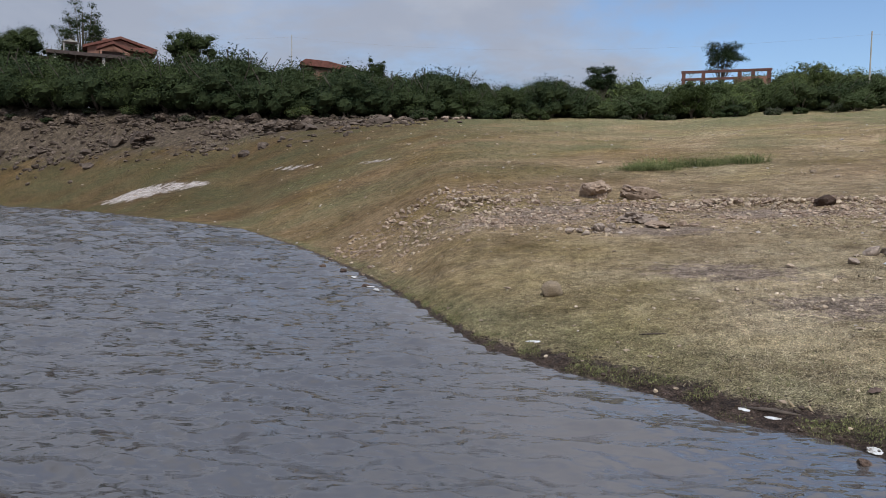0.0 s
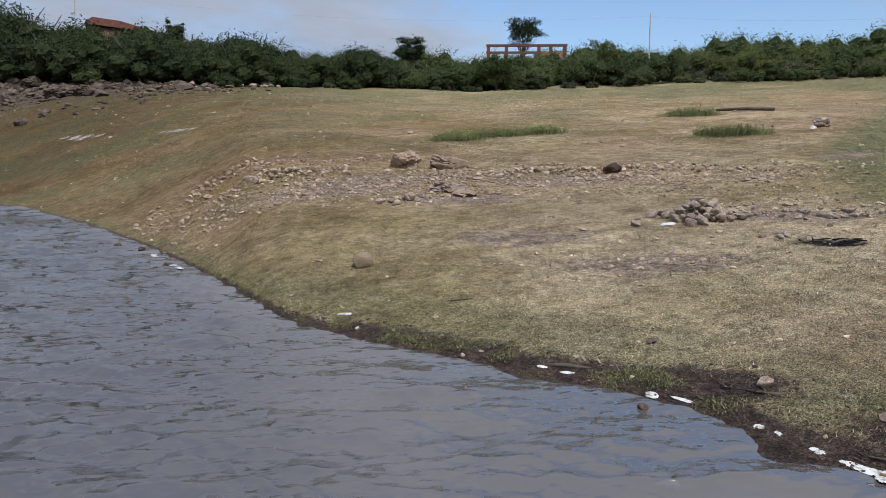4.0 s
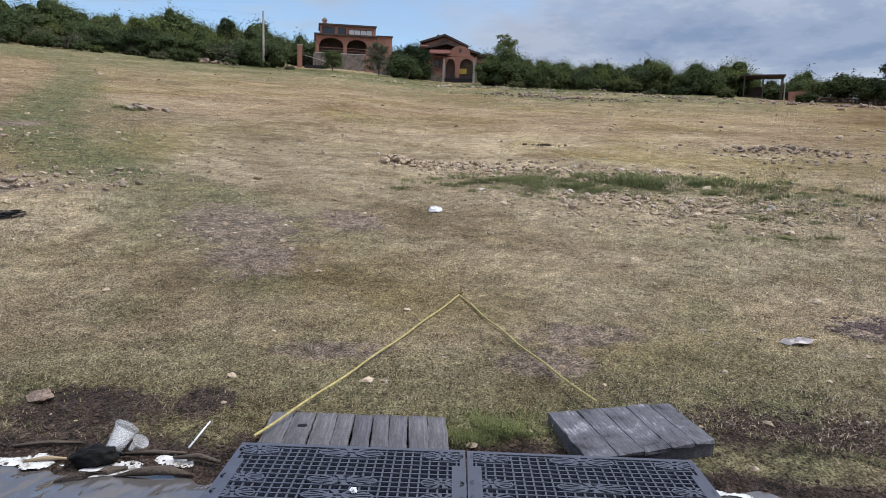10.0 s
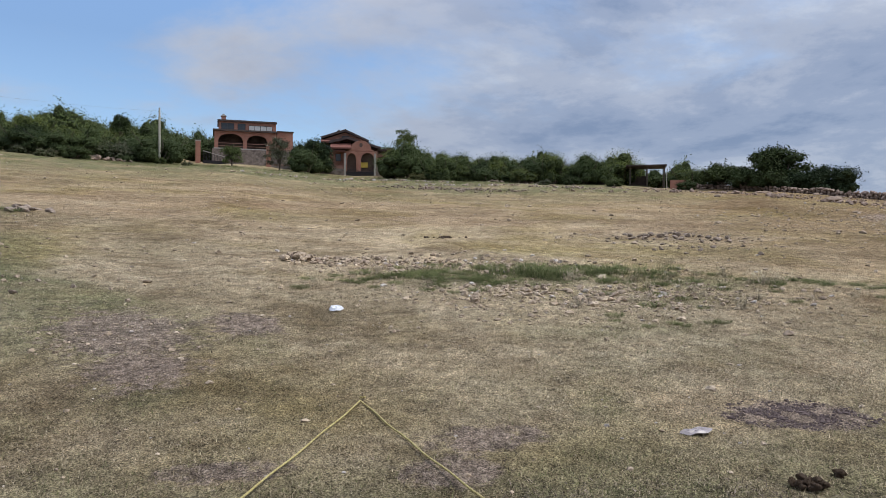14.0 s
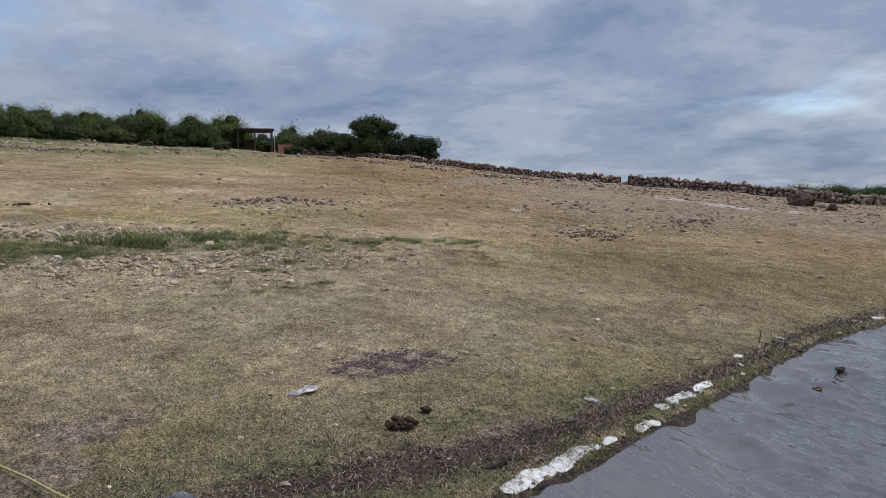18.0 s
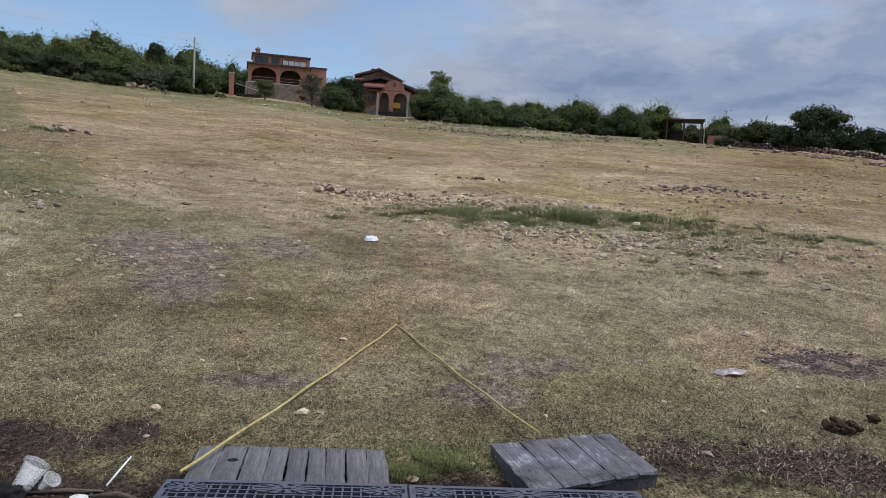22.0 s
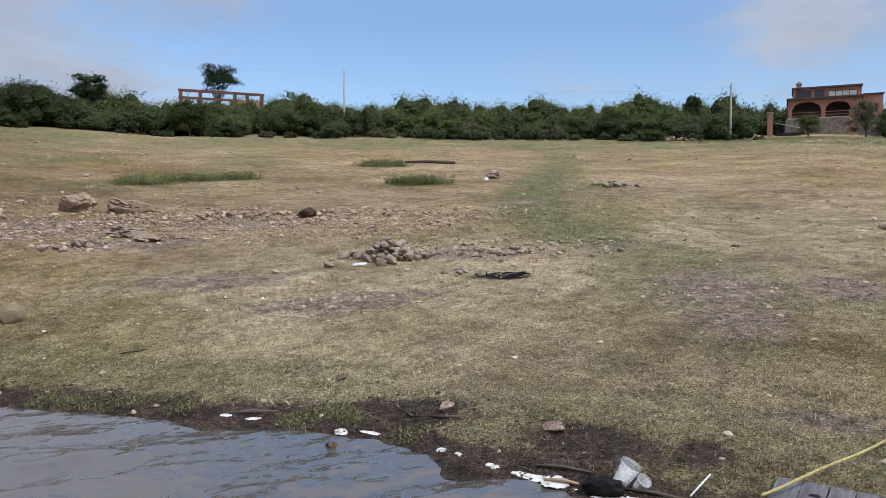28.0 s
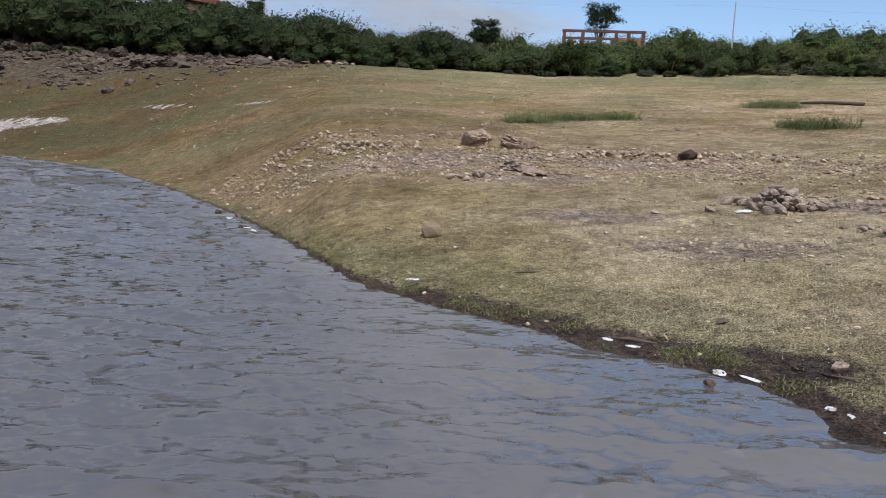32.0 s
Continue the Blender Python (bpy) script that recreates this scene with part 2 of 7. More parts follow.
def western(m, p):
    """A darker tint over the soil and growth of the far western bank."""
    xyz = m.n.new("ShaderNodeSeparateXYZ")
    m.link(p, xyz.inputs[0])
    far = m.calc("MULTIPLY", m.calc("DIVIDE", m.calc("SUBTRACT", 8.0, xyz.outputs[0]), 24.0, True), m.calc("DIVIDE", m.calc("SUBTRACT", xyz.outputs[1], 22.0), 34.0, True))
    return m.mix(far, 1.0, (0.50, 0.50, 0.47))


def patches(m, p):
    """Wide patches of browner, paler and more olive growth over the meadow, as a tint."""
    w = m.map(p, (0.28, 0.28, 1.0))
    a, b, c = m.noise(0.32, 5, 0.6, w, 0.5), m.noise(1.5, 7, 0.68, w, 0.4), m.noise(0.17, 5, 0.62, m.map(p, (1, 1, 1), (0, 0, 1.1)), 0.4)
    big = m.ramp(a, (0.34, (0.74, 0.69, 0.64)), (0.47, (0.94, 0.92, 0.88)), (0.56, (1.04, 1.03, 1.0)), (0.68, (1.16, 1.14, 1.09)))
    mid = m.ramp(b, (0.34, (0.68, 0.63, 0.57)), (0.5, (1.0, 0.98, 0.95)), (0.66, (1.24, 1.21, 1.16)))
    olive = m.ramp(c, (0.48, (1.0, 1.0, 1.0)), (0.66, (0.80, 0.80, 0.60)))
    # duller tint towards the western bank and along the eastern shore
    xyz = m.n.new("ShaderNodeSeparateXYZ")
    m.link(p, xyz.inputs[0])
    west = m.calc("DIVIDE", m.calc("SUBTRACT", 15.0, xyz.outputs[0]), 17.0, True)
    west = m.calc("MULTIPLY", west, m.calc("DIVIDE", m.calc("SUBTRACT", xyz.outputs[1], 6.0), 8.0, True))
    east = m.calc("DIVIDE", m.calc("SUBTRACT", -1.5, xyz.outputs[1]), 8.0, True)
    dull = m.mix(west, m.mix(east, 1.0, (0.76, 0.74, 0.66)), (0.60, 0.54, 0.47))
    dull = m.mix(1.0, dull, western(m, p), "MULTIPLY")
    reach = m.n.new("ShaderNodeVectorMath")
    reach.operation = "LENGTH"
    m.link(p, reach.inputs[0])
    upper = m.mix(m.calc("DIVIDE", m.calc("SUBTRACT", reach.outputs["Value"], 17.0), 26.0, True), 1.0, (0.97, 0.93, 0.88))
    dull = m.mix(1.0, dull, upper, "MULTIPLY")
    return m.mix(1.0, m.mix(1.0, m.mix(1.0, big, mid, "MULTIPLY"), olive, "MULTIPLY"), dull, "MULTIPLY")


def ground_material():
    m = Mat("meadow_ground", 0.95, 0, 0.1)
    p = m.world()
    n2, n3 = m.noise(1.3, 6, 0.65, p, 0.4), m.noise(14, 5, 0.7, p)
    n4 = m.noise(60, 3, 0.6, p)
    dry = m.ramp(n2, (0.30, (0.312, 0.250, 0.170)), (0.5, (0.490, 0.407, 0.290)), (0.70, (0.640, 0.552, 0.412)))
    red = m.ramp(m.noise(0.22, 5, 0.6, p), (0.32, 0.3), (0.60, 0.95))
    dry = m.mix(m.calc("MULTIPLY", red, m.attr("far")), dry, (0.350, 0.262, 0.176))
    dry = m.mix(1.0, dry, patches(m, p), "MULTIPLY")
    green = m.ramp(n3, (0.3, (0.088, 0.094, 0.044)), (0.7, (0.212, 0.214, 0.108)))
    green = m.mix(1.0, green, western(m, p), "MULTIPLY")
    gfac = m.calc("MULTIPLY", m.attr("green"), m.ramp(m.calc("ADD", n2, m.calc("MULTIPLY", n3, 0.3)), (0.42, 0.40), (0.72, 1.0)), True)
    col = m.mix(gfac, dry, green)
    soil = m.ramp(n3, (0.3, (0.190, 0.142, 0.113)), (0.55, (0.290, 0.226, 0.184)), (0.8, (0.41, 0.342, 0.285)))
    dfac = m.calc("ADD", m.attr("dirt"), m.calc("MULTIPLY", m.calc("SUBTRACT", m.noise(3.3, 8, 0.78, p), 0.5), 1.9), True)
    col = m.mix(m.ramp(dfac, (0.42, 0.0), (0.62, 0.85)), col, soil)
    stony = m.ramp(m.calc("ADD", m.attr("bank"), m.calc("MULTIPLY", m.calc("SUBTRACT", m.noise(0.35, 7, 0.72, p), 0.5), 1.3), True), (0.35, 0.0), (0.6, 0.95))
    col = m.mix(stony, col, m.ramp(m.noise(1.1, 8, 0.75, p), (0.34, (0.034, 0.026, 0.020)), (0.50, (0.088, 0.068, 0.050)), (0.68, (0.170, 0.138, 0.100))))
    pale = m.ramp(m.calc("ADD", m.attr("sand"), m.calc("MULTIPLY", m.calc("SUBTRACT", m.noise(0.9, 8, 0.75, p), 0.5), 1.7), True), (0.46, 0.0), (0.60, 0.92))
    col = m.mix(pale, col, m.ramp(m.noise(2.4, 8, 0.75, p), (0.34, (0.22, 0.188, 0.168)), (0.5, (0.42, 0.375, 0.345)), (0.66, (0.60, 0.555, 0.525))))
    mud = m.ramp(n3, (0.3, (0.038, 0.027, 0.021)), (0.7, (0.118, 0.085, 0.067)))
    wfac = m.calc("ADD", m.attr("wet"), m.calc("MULTIPLY", m.calc("SUBTRACT", m.noise(4.5, 7, 0.75, p), 0.5), 1.3), True)
    wet = m.ramp(wfac, (0.38, 0.0), (0.62, 1.0))
    col = m.mix(wet, col, mud)
    char = m.ramp(m.calc("ADD", m.attr("ash"), m.calc("MULTIPLY", m.calc("SUBTRACT", n3, 0.5), 1.3)), (0.36, 0.0), (0.62, 1.0))
    col = m.mix(char, col, (0.022, 0.02, 0.02))
    speck = m.ramp(n4, (0.38, 0.45), (0.5, 0.98), (0.62, 1.6))
    rough = m.noise(3.2, 10, 0.85, p)
    grain = m.mix(0.6, m.ramp(n3, (0.38, 0.45), (0.62, 1.55)), m.ramp(rough, (0.41, 0.35), (0.5, 0.95), (0.60, 1.7)))
    m.color(m.mix(1.0, m.mix(1.0, col, speck, "MULTIPLY"), grain, "MULTIPLY"))
    m.rough(m.ramp(wet, (0, 0.95), (1, 0.6)))
    m.bump(m.calc("ADD", m.calc("MULTIPLY", n3, 1.0), m.calc("ADD", m.calc("MULTIPLY", n4, 0.5), m.calc("MULTIPLY", rough, 1.6))), 1.0, 0.06)
    return m.m


def water_material():
    m = Mat("murky_lake_water", 0.05, 0, 0.5)
    m.b.inputs["IOR"].default_value = 1.7
    p = m.world()
    silt = m.noise(0.35, 4, 0.6, p)
    shallow = m.attr("shallow")
    m.color(m.mix(shallow, m.ramp(silt, (0.3, (0.058, 0.057, 0.060)), (0.7, (0.076, 0.073, 0.073))), m.ramp(silt, (0.3, (0.082, 0.076, 0.074)), (0.7, (0.108, 0.100, 0.096)))))
    # wind ripples tilt the surface, more across the crests than along them
    q = m.map(p, (0.5, 1.5, 1.0), (0, 0, 0.12))

    def tilt(scale, detail, amount):
        t = m.n.new("ShaderNodeTexNoise")
        t.inputs["Scale"].default_value, t.inputs["Detail"].default_value, t.inputs["Distortion"].default_value = scale, detail, 0.5
        m.link(q, t.inputs["Vector"])
        a, b, c = (m.n.new("ShaderNodeVectorMath") for _ in range(3))
        a.operation, b.operation, c.operation = "SUBTRACT", "MULTIPLY", "SCALE"
        m.link(m.calc("SUBTRACT", 1.0, m.calc("MULTIPLY", shallow, 0.62)), c.inputs["Scale"])
        a.inputs[1].default_value, b.inputs[1].default_value = (0.5, 0.5, 0.5), amount
        m.link(t.outputs["Color"], a.inputs[0]).link(a.outputs[0], b.inputs[0]).link(b.outputs[0], c.inputs[0])
        return c.outputs[0]
    total = m.geo().outputs["Normal"]
    for v in (tilt(4.0, 3, (0.35, 1.05, 0.0)), tilt(15.0, 3, (0.65, 1.7, 0.0))):
        add = m.n.new("ShaderNodeVectorMath")
        m.link(total, add.inputs[0]).link(v, add.inputs[1])
        total = add.outputs[0]
    unit = m.n.new("ShaderNodeVectorMath")
    unit.operation = "NORMALIZE"
    m.link(total, unit.inputs[0]).link(unit.outputs[0], m.b.inputs["Normal"])
    return m.m


MAT_GROUND = ground_material()
MAT_WATER = water_material()

# ---- lie of the land: polar about the landing place, azimuth in degrees from +y towards +x ----
SHORE = [(-180, 420), (-120, 420), (-70, 330), (-50, 230), (-40, 140), (-34.7, 97), (-31.5, 83), (-27.9, 66), (-24.2, 50),
         (-19.4, 38.7), (-16, 27.3), (-13.7, 22), (-10.3, 16.1), (-7.7, 13), (-4.2, 10), (-1.4, 8.4), (4, 7.4), (8, 6.95),
         (12.5, 6.5), (17.5, 6.05), (24.5, 5.75), (32, 5.35), (36, 4.75), (43, 4.6), (48, 4.4), (54, 4.25), (70, 4.15),
         (90, 4.35), (100, 4.6), (109, 4.97), (113, 5.38), (116.5, 5.92), (121.9, 6.95), (124.7, 7.65), (127.3, 8.6),
         (132.0, 11.0), (136.3, 13.1), (142, 17.5), (150, 35), (156, 70), (165, 200), (180, 420)]
# azimuth, distance and elevation of the upper edge of the meadow (bushes or the dry-stone wall)
EDGE = [(-180, 520, 0.6), (-70, 420, 1.5), (-55, 230, 4.0), (-45, 165, 5.6), (-34, 135, 5.7), (-24, 112, 6.05), (-16, 100, 6.1), (-7, 93, 6.2),
        (2, 92, 6.25), (14, 92, 6.15), (20, 94, 6.4), (33, 96, 6.45), (41, 97, 6.35), (48, 97, 6.2), (56, 97, 6.0), (61, 103, 6.0),
        (69, 97, 5.4), (74, 93, 5.3), (82, 88, 5.1), (90, 84, 4.78), (95, 78, 4.5), (101, 71, 4.2), (106, 64, 3.6),
        (112, 58, 2.75), (121, 52, 1.7), (129, 47, 1.0), (136, 44, 0.1), (145, 50, 0.0), (160, 230, 0.3), (180, 520, 0.6)]
_sh, _ed = np.array(SHORE, float), np.array(EDGE, float)


def shore_r(az):
    return np.exp(np.interp(az, _sh[:, 0], np.log(_sh[:, 1])))


def edge_r(az):
    return np.interp(az, _ed[:, 0], _ed[:, 1])


def lumps(x, y, scale, seed):
    """Smooth value noise from a few rotated sine products, about -1 to 1."""
    rs = np.random.RandomState(seed)
    out = np.zeros_like(x, dtype=float)
    for k in range(7):
        a, p, q, s = rs.uniform(0, 6.283), rs.uniform(0, 6.283), rs.uniform(0, 6.283), scale * rs.uniform(0.6, 1.7)
        u, v = x * np.cos(a) + y * np.sin(a), -x * np.sin(a) + y * np.cos(a)
        out += np.sin(u * 6.283 / s + p) * np.sin(v * 6.283 / (s * 1.3) + q)
    return out / 3.2


def ground_z(x, y, fine=True):
    x, y = np.asarray(x, float), np.asarray(y, float)
    r, az = np.hypot(x, y), np.degrees(np.arctan2(x, y))
    rs, rt = shore_r(az), edge_r(az)
    zt = 1.72 + rt * np.tan(np.radians(np.interp(az, _ed[:, 0], _ed[:, 2])))
    u = (r - rs) / (rt - rs)
    bank = 0.05 * (1 - np.exp(-np.clip(r - rs, 0, None) / 0.35)) * np.clip(1 - u * 3, 0, 1)
    land = zt * np.clip(u, 0, 1) ** np.interp(az, [-60, -45, -20, -4], [1.0, 1.6, 1.7, 1.0]) + bank
    out_slope = np.interp(az, [-180, -60, -45, -6, 8, 24, 50, 56, 58, 76, 95, 104, 116, 180], [0.0, 0.03, 0.10, 0.12, 0.12, 0.15, 0.17, 0.15, 0.12, 0.12, 0.04, -0.02, -0.03, 0.0])
    beyond = np.clip(r - rt, 0, 60) * out_slope
    under = np.clip((r - rs) * 0.14, -1.6, 0)
    z = np.where(r > rs, land + beyond, under)
    if fine:
        grow = np.clip((r - rs) / 6, 0, 1)
        z = z + grow * (0.05 * lumps(x, y, 5.0, 3) * np.clip(r / 30, 0.25, 1.5) + 0.16 * lumps(x, y, 23, 4) * np.clip((r - 12) / 40, 0, 1))
        z = z + np.clip((r - rs + 0.4) / 1.2, 0, 1) * 0.012 * lumps(x, y, 0.6, 5)
    return z


def gz(x, y):
    return float(ground_z(np.array([x]), np.array([y]))[0])


def polar(az, r):
    a = radians(az)
    return r * math.sin(a), r * math.cos(a)


# ---- building helpers ----
def part(name, data, material, parent=None, label="", at=None):
    """Links a bmesh or mesh as one object, under a thing or part if one is given."""
    if isinstance(data, bmesh.types.BMesh):
        me = bpy.data.meshes.new(name)
        data.to_mesh(me)
        data.free()
    else:
        me = data
    if material is not None and not me.materials:
        me.materials.append(material)
    ob = new(name, me)
    if at is not None:
        ob.matrix_basis = at
    if parent is not None:
        ob.parent = parent
    if label:
        ob["label"] = label
    return ob


def raw_mesh(name, verts, faces, smooth=False):
    me = bpy.data.meshes.new(name)
    verts = np.asarray(verts, np.float32)
    faces = np.asarray(faces, np.int32)
    me.vertices.add(len(verts))
    me.vertices.foreach_set("co", verts.ravel())
    k = faces.shape[1]
    me.loops.add(faces.size)
    me.loops.foreach_set("vertex_index", faces.ravel())
    me.polygons.add(len(faces))
    me.polygons.foreach_set("loop_start", np.arange(len(faces), dtype=np.int32) * k)
    me.polygons.foreach_set("loop_total", np.full(len(faces), k, np.int32))
    me.polygons.foreach_set("use_smooth", np.full(len(faces), smooth))
    me.update(calc_edges=True)
    return me


def empty(name, m, label, category, group="", kind=""):
    ob = new(name)
    ob.matrix_basis = m
    return tagged(ob, label, category, group, kind)


def blob(cx, cy, rad, x, y, stretch=1.0, turn=0.0):
    """1 at the middle of a patch, falling to 0 past its rim."""
    c, s = math.cos(turn), math.sin(turn)
    dx, dy = x - cx, y - cy
    u, v = (dx * c + dy * s) / stretch, -dx * s + dy * c
    return np.clip(1.25 - np.hypot(u, v) / rad, 0, 1)


def zones(x, y):
    """What the soil carries at each place: bare dirt, green grass, wet mud, ash, and how far up the meadow it lies."""
    r, az = np.hypot(x, y), np.degrees(np.arctan2(x, y))
    d = r - shore_r(az)
    dirt = np.zeros_like(r)
    for cx, cy, rad, st, tu in ((8.1, 5.7, 1.3, 1.7, 0.9), (7.0, 4.7, 0.9, 1.3, 0.4), (4.3, 8.4, 0.9, 2.0, -0.4), (3.3, 10.6, 0.8, 2.2, -0.5),
                                (7.5, -1.55, 0.46, 1.7, -1.35), (6.3, 1.0, 0.4, 2.0, -1.2), (5.6, 1.2, 0.4, 1.6, -1.1), (5.1, 2.7, 0.3, 2.0, -1.0), (9.2, 4.7, 0.7, 1.6, 0.6),
                                (3.2, 14.4, 1.0, 2.0, -0.3), (7.4, 9.9, 0.9, 2.2, -0.75), (6.0, 15.6, 1.0, 3.0, -0.25), (0.8, 16.6, 1.3, 2.4, 0.1), (2.5, 17.6, 1.3, 3.4, -0.1), (40, -14, 2.0, 4, -0.6),
                                (13.0, 15.6, 0.6, 3.0, 0.1), (5.7, -2.0, 0.35, 2.2, -1.0)):
        dirt = np.maximum(dirt, blob(cx, cy, rad, x, y, st, tu) * (1.15 if cx == 7.5 else 0.80))
    u = d / (edge_r(az) - shore_r(az))
    up = np.clip((u - np.interp(az, [-36, -33, -26, -17, -8, -3], [0.48, 0.51, 0.58, 0.71, 0.84, 0.92])) / 0.40 + 0.36, 0, 1) * np.clip((4 - az) / 6, 0, 1)
    dirt = np.maximum(dirt, np.clip((az - 94) / 22, 0, 1) * np.clip((r - 13) / 16, 0, 1) * 0.56)
    green = 0.09 + 0.22 * np.clip(lumps(x, y, 9, 8), 0, 1) + (0.14 + 0.16 * np.clip((az - 70) / 20, 0, 1)) * np.clip((az - 22) / 12, 0, 1) * np.clip((15 - r) / 6, 0, 1) * np.clip(0.7 + lumps(x, y, 2.6, 18), 0, 1)
    green = green + 0.55 * np.exp(-((d - 0.9) / 0.9) ** 2)
    near = ((14.2, 2.2, 1.1, 2.6, -1.2), (15.4, 1.2, 1.05, 1.8, -1.5), (15.0, -1.6, 1.05, 2.2, -1.5), (15.6, -4.2, 0.8, 2.0, -1.4), (10.9, -0.8, 0.6, 1.5, -1.3), (13.2, -1.2, 0.8, 2.0, -1.0), (7.4, 0.1, 0.45, 1.6, 0), (6.3, -0.8, 0.45, 1.8, -0.9), (9.6, 8.8, 1.3, 2.0, 0.85), (13, 12.7, 1.5, 2.4, 0.8), (18, 18.4, 1.9, 2.6, 0.82), (26, 27.5, 2.2, 3.6, 0.82), (35, 37.5, 1.6, 4.0, 0.82))
    away = ((6.2, 4.2, 0.7, 1.5, 0.5), (4.6, 3.6, 0.6, 1.3, 0.3), (5.1, 4.6, 0.5, 1.5, 0.6), (6.8, 27.4, 1.6, 3.0, 0), (14.3, 22.3, 1.3, 2.0, 0), (8.4, 4.2, 0.6, 2.0, 0.6), (-52, 84, 3.0, 2.6, -0.5), (-42, 81, 3.0, 3.4, -0.45), (-22, 58, 3.0, 3.5, -0.9), (10.5, 0.2, 0.8, 2.0, -1.0), (9.5, -3.8, 0.8, 2.0, -0.9))
    for cx, cy, rad, st, tu in near + away:
        green = np.maximum(green, blob(cx, cy, rad, x, y, st, tu) * (0.8 if rad > 1.0 else 0.62))
    green = np.maximum(green, np.clip((r - 20) / 14, 0, 1) * np.clip((34 - az) / 16, 0, 1) * np.clip(0.42 + 0.5 * lumps(x, y, 13, 17), 0.08, 0.8))
    # a worn green track winds down from the thicket and loses itself in the trodden earth
    way = np.interp(r, [9.0, 10.6, 12.0, 13.8, 17.0, 21.6, 27, 33, 45, 58, 75, 95], [53, 53, 50.5, 46.2, 42.0, 41.3, 42.0, 43.2, 43.6, 43.0, 42.0, 41.0])
    off = (az - way) * radians(1) * r / np.interp(r, [9, 14, 22, 34, 60, 90], [1.5, 1.3, 1.15, 1.35, 1.5, 1.2]) + 0.25 * lumps(x, y, 2.4, 27)
    track = np.exp(-off ** 4) * np.clip((r - 7.6) / 2, 0, 1) * np.clip((92 - r) / 14, 0, 1)
    green = np.maximum(green * (1 - 0.5 * np.clip(track * 1.5, 0, 1)), track * np.interp(r, [7, 10, 14, 30, 60, 90], [0.5, 0.72, 1.0, 1.0, 0.8, 0.6]))
    et = edge_r(az) - r
    green = np.maximum(green, np.clip(1.35 - np.abs(et - 12) / np.interp(az, [-10, 20, 50, 75, 90], [24, 36, 42, 42, 28]), 0, 1) * np.clip(0.95 + 0.6 * lumps(x, y, 12, 6), 0.2, 1) * np.clip((100 - az) / 10, 0, 1) * 0.95 * np.clip((az + 12) / 10, 0, 1))
    # fresh grass along the road below the houses
    green = np.maximum(green, np.clip(1.5 - np.abs(et - np.interp(az, [40, 52, 62, 70, 80], [5, 7, 14, 12, 5])) / np.interp(az, [40, 52, 62, 74, 84], [2.5, 4, 6, 4, 2.0]), 0, 1) * np.clip((az - 38) / 6, 0, 1) * np.clip((86 - az) / 6, 0, 1) * np.clip(1.05 + 0.5 * lumps(x, y, 7, 33), 0.3, 1.0))
    wet = np.exp(-(np.clip(d - 0.05, 0, None) / np.interp(az, [-5, 5, 35, 45], [0.36, 0.52, 0.5, 0.36])) ** 2) * 0.95
    wet = np.where(d < 0.03, 1.0, wet)
    wet = np.where(az < 2, np.where(d < 0.03, 1.0, np.exp(-(np.clip(d, 0, None) / np.maximum(0.35, r * 0.012)) ** 2) * 0.9), wet)
    for cx, cy, rad, st, tu in ((3.0, 5.0, 0.42, 2.2, -0.9), (3.68, 3.55, 0.4, 1.8, -1.2), (4.05, 3.0, 0.26, 1.2, 0)):
        wet = np.maximum(wet, blob(cx, cy, rad, x, y, st, tu) * 0.9)
    east = np.clip((az - 82) / 10, 0, 1)
    strand = np.where(d < 0.03, 1.0, np.maximum(np.exp(-(d / 0.22) ** 2) * 0.9, np.exp(-((d - 0.72) / 0.42) ** 2) * 0.74))
    wet = wet * (1 - east) + strand * east
    bank = up * 0.95
    sand = np.zeros_like(r)
    for cx, cy, rad, st, tu, k in ((-33.0, 67.0, 2.8, 2.6, -0.45, 0.8), (-28.0, 64.6, 2.2, 2.4, -0.4, 0.7), (-16, 58.7, 1.1, 5.0, -0.9, 0.6), (-7.5, 47, 0.8, 5.0, -0.97, 0.65), (31.6, -21.2, 0.8, 2.6, 0.1, 1.0), (27.6, -21.4, 0.8, 2.8, 0.15, 1.1), (26.0, -23.8, 0.5, 2.5, 1.2, 0.9),
                                   (24.5, -10.0, 0.35, 2.4, -0.3, 0.7), (36, -15, 1.6, 2.5, -0.5, 0.45)):
        sand = np.maximum(sand, blob(cx, cy, rad, x, y, st, tu) * k)
    ash = blob(6.62, 8.18, 0.27, x, y, 2.1, -0.5)
    far = np.clip((r - 9) / 18 + np.clip((az - 92) / 25, 0, 0.5), 0.12, 1)
    return dirt, np.clip(green, 0, 1), wet, ash, far, bank, sand


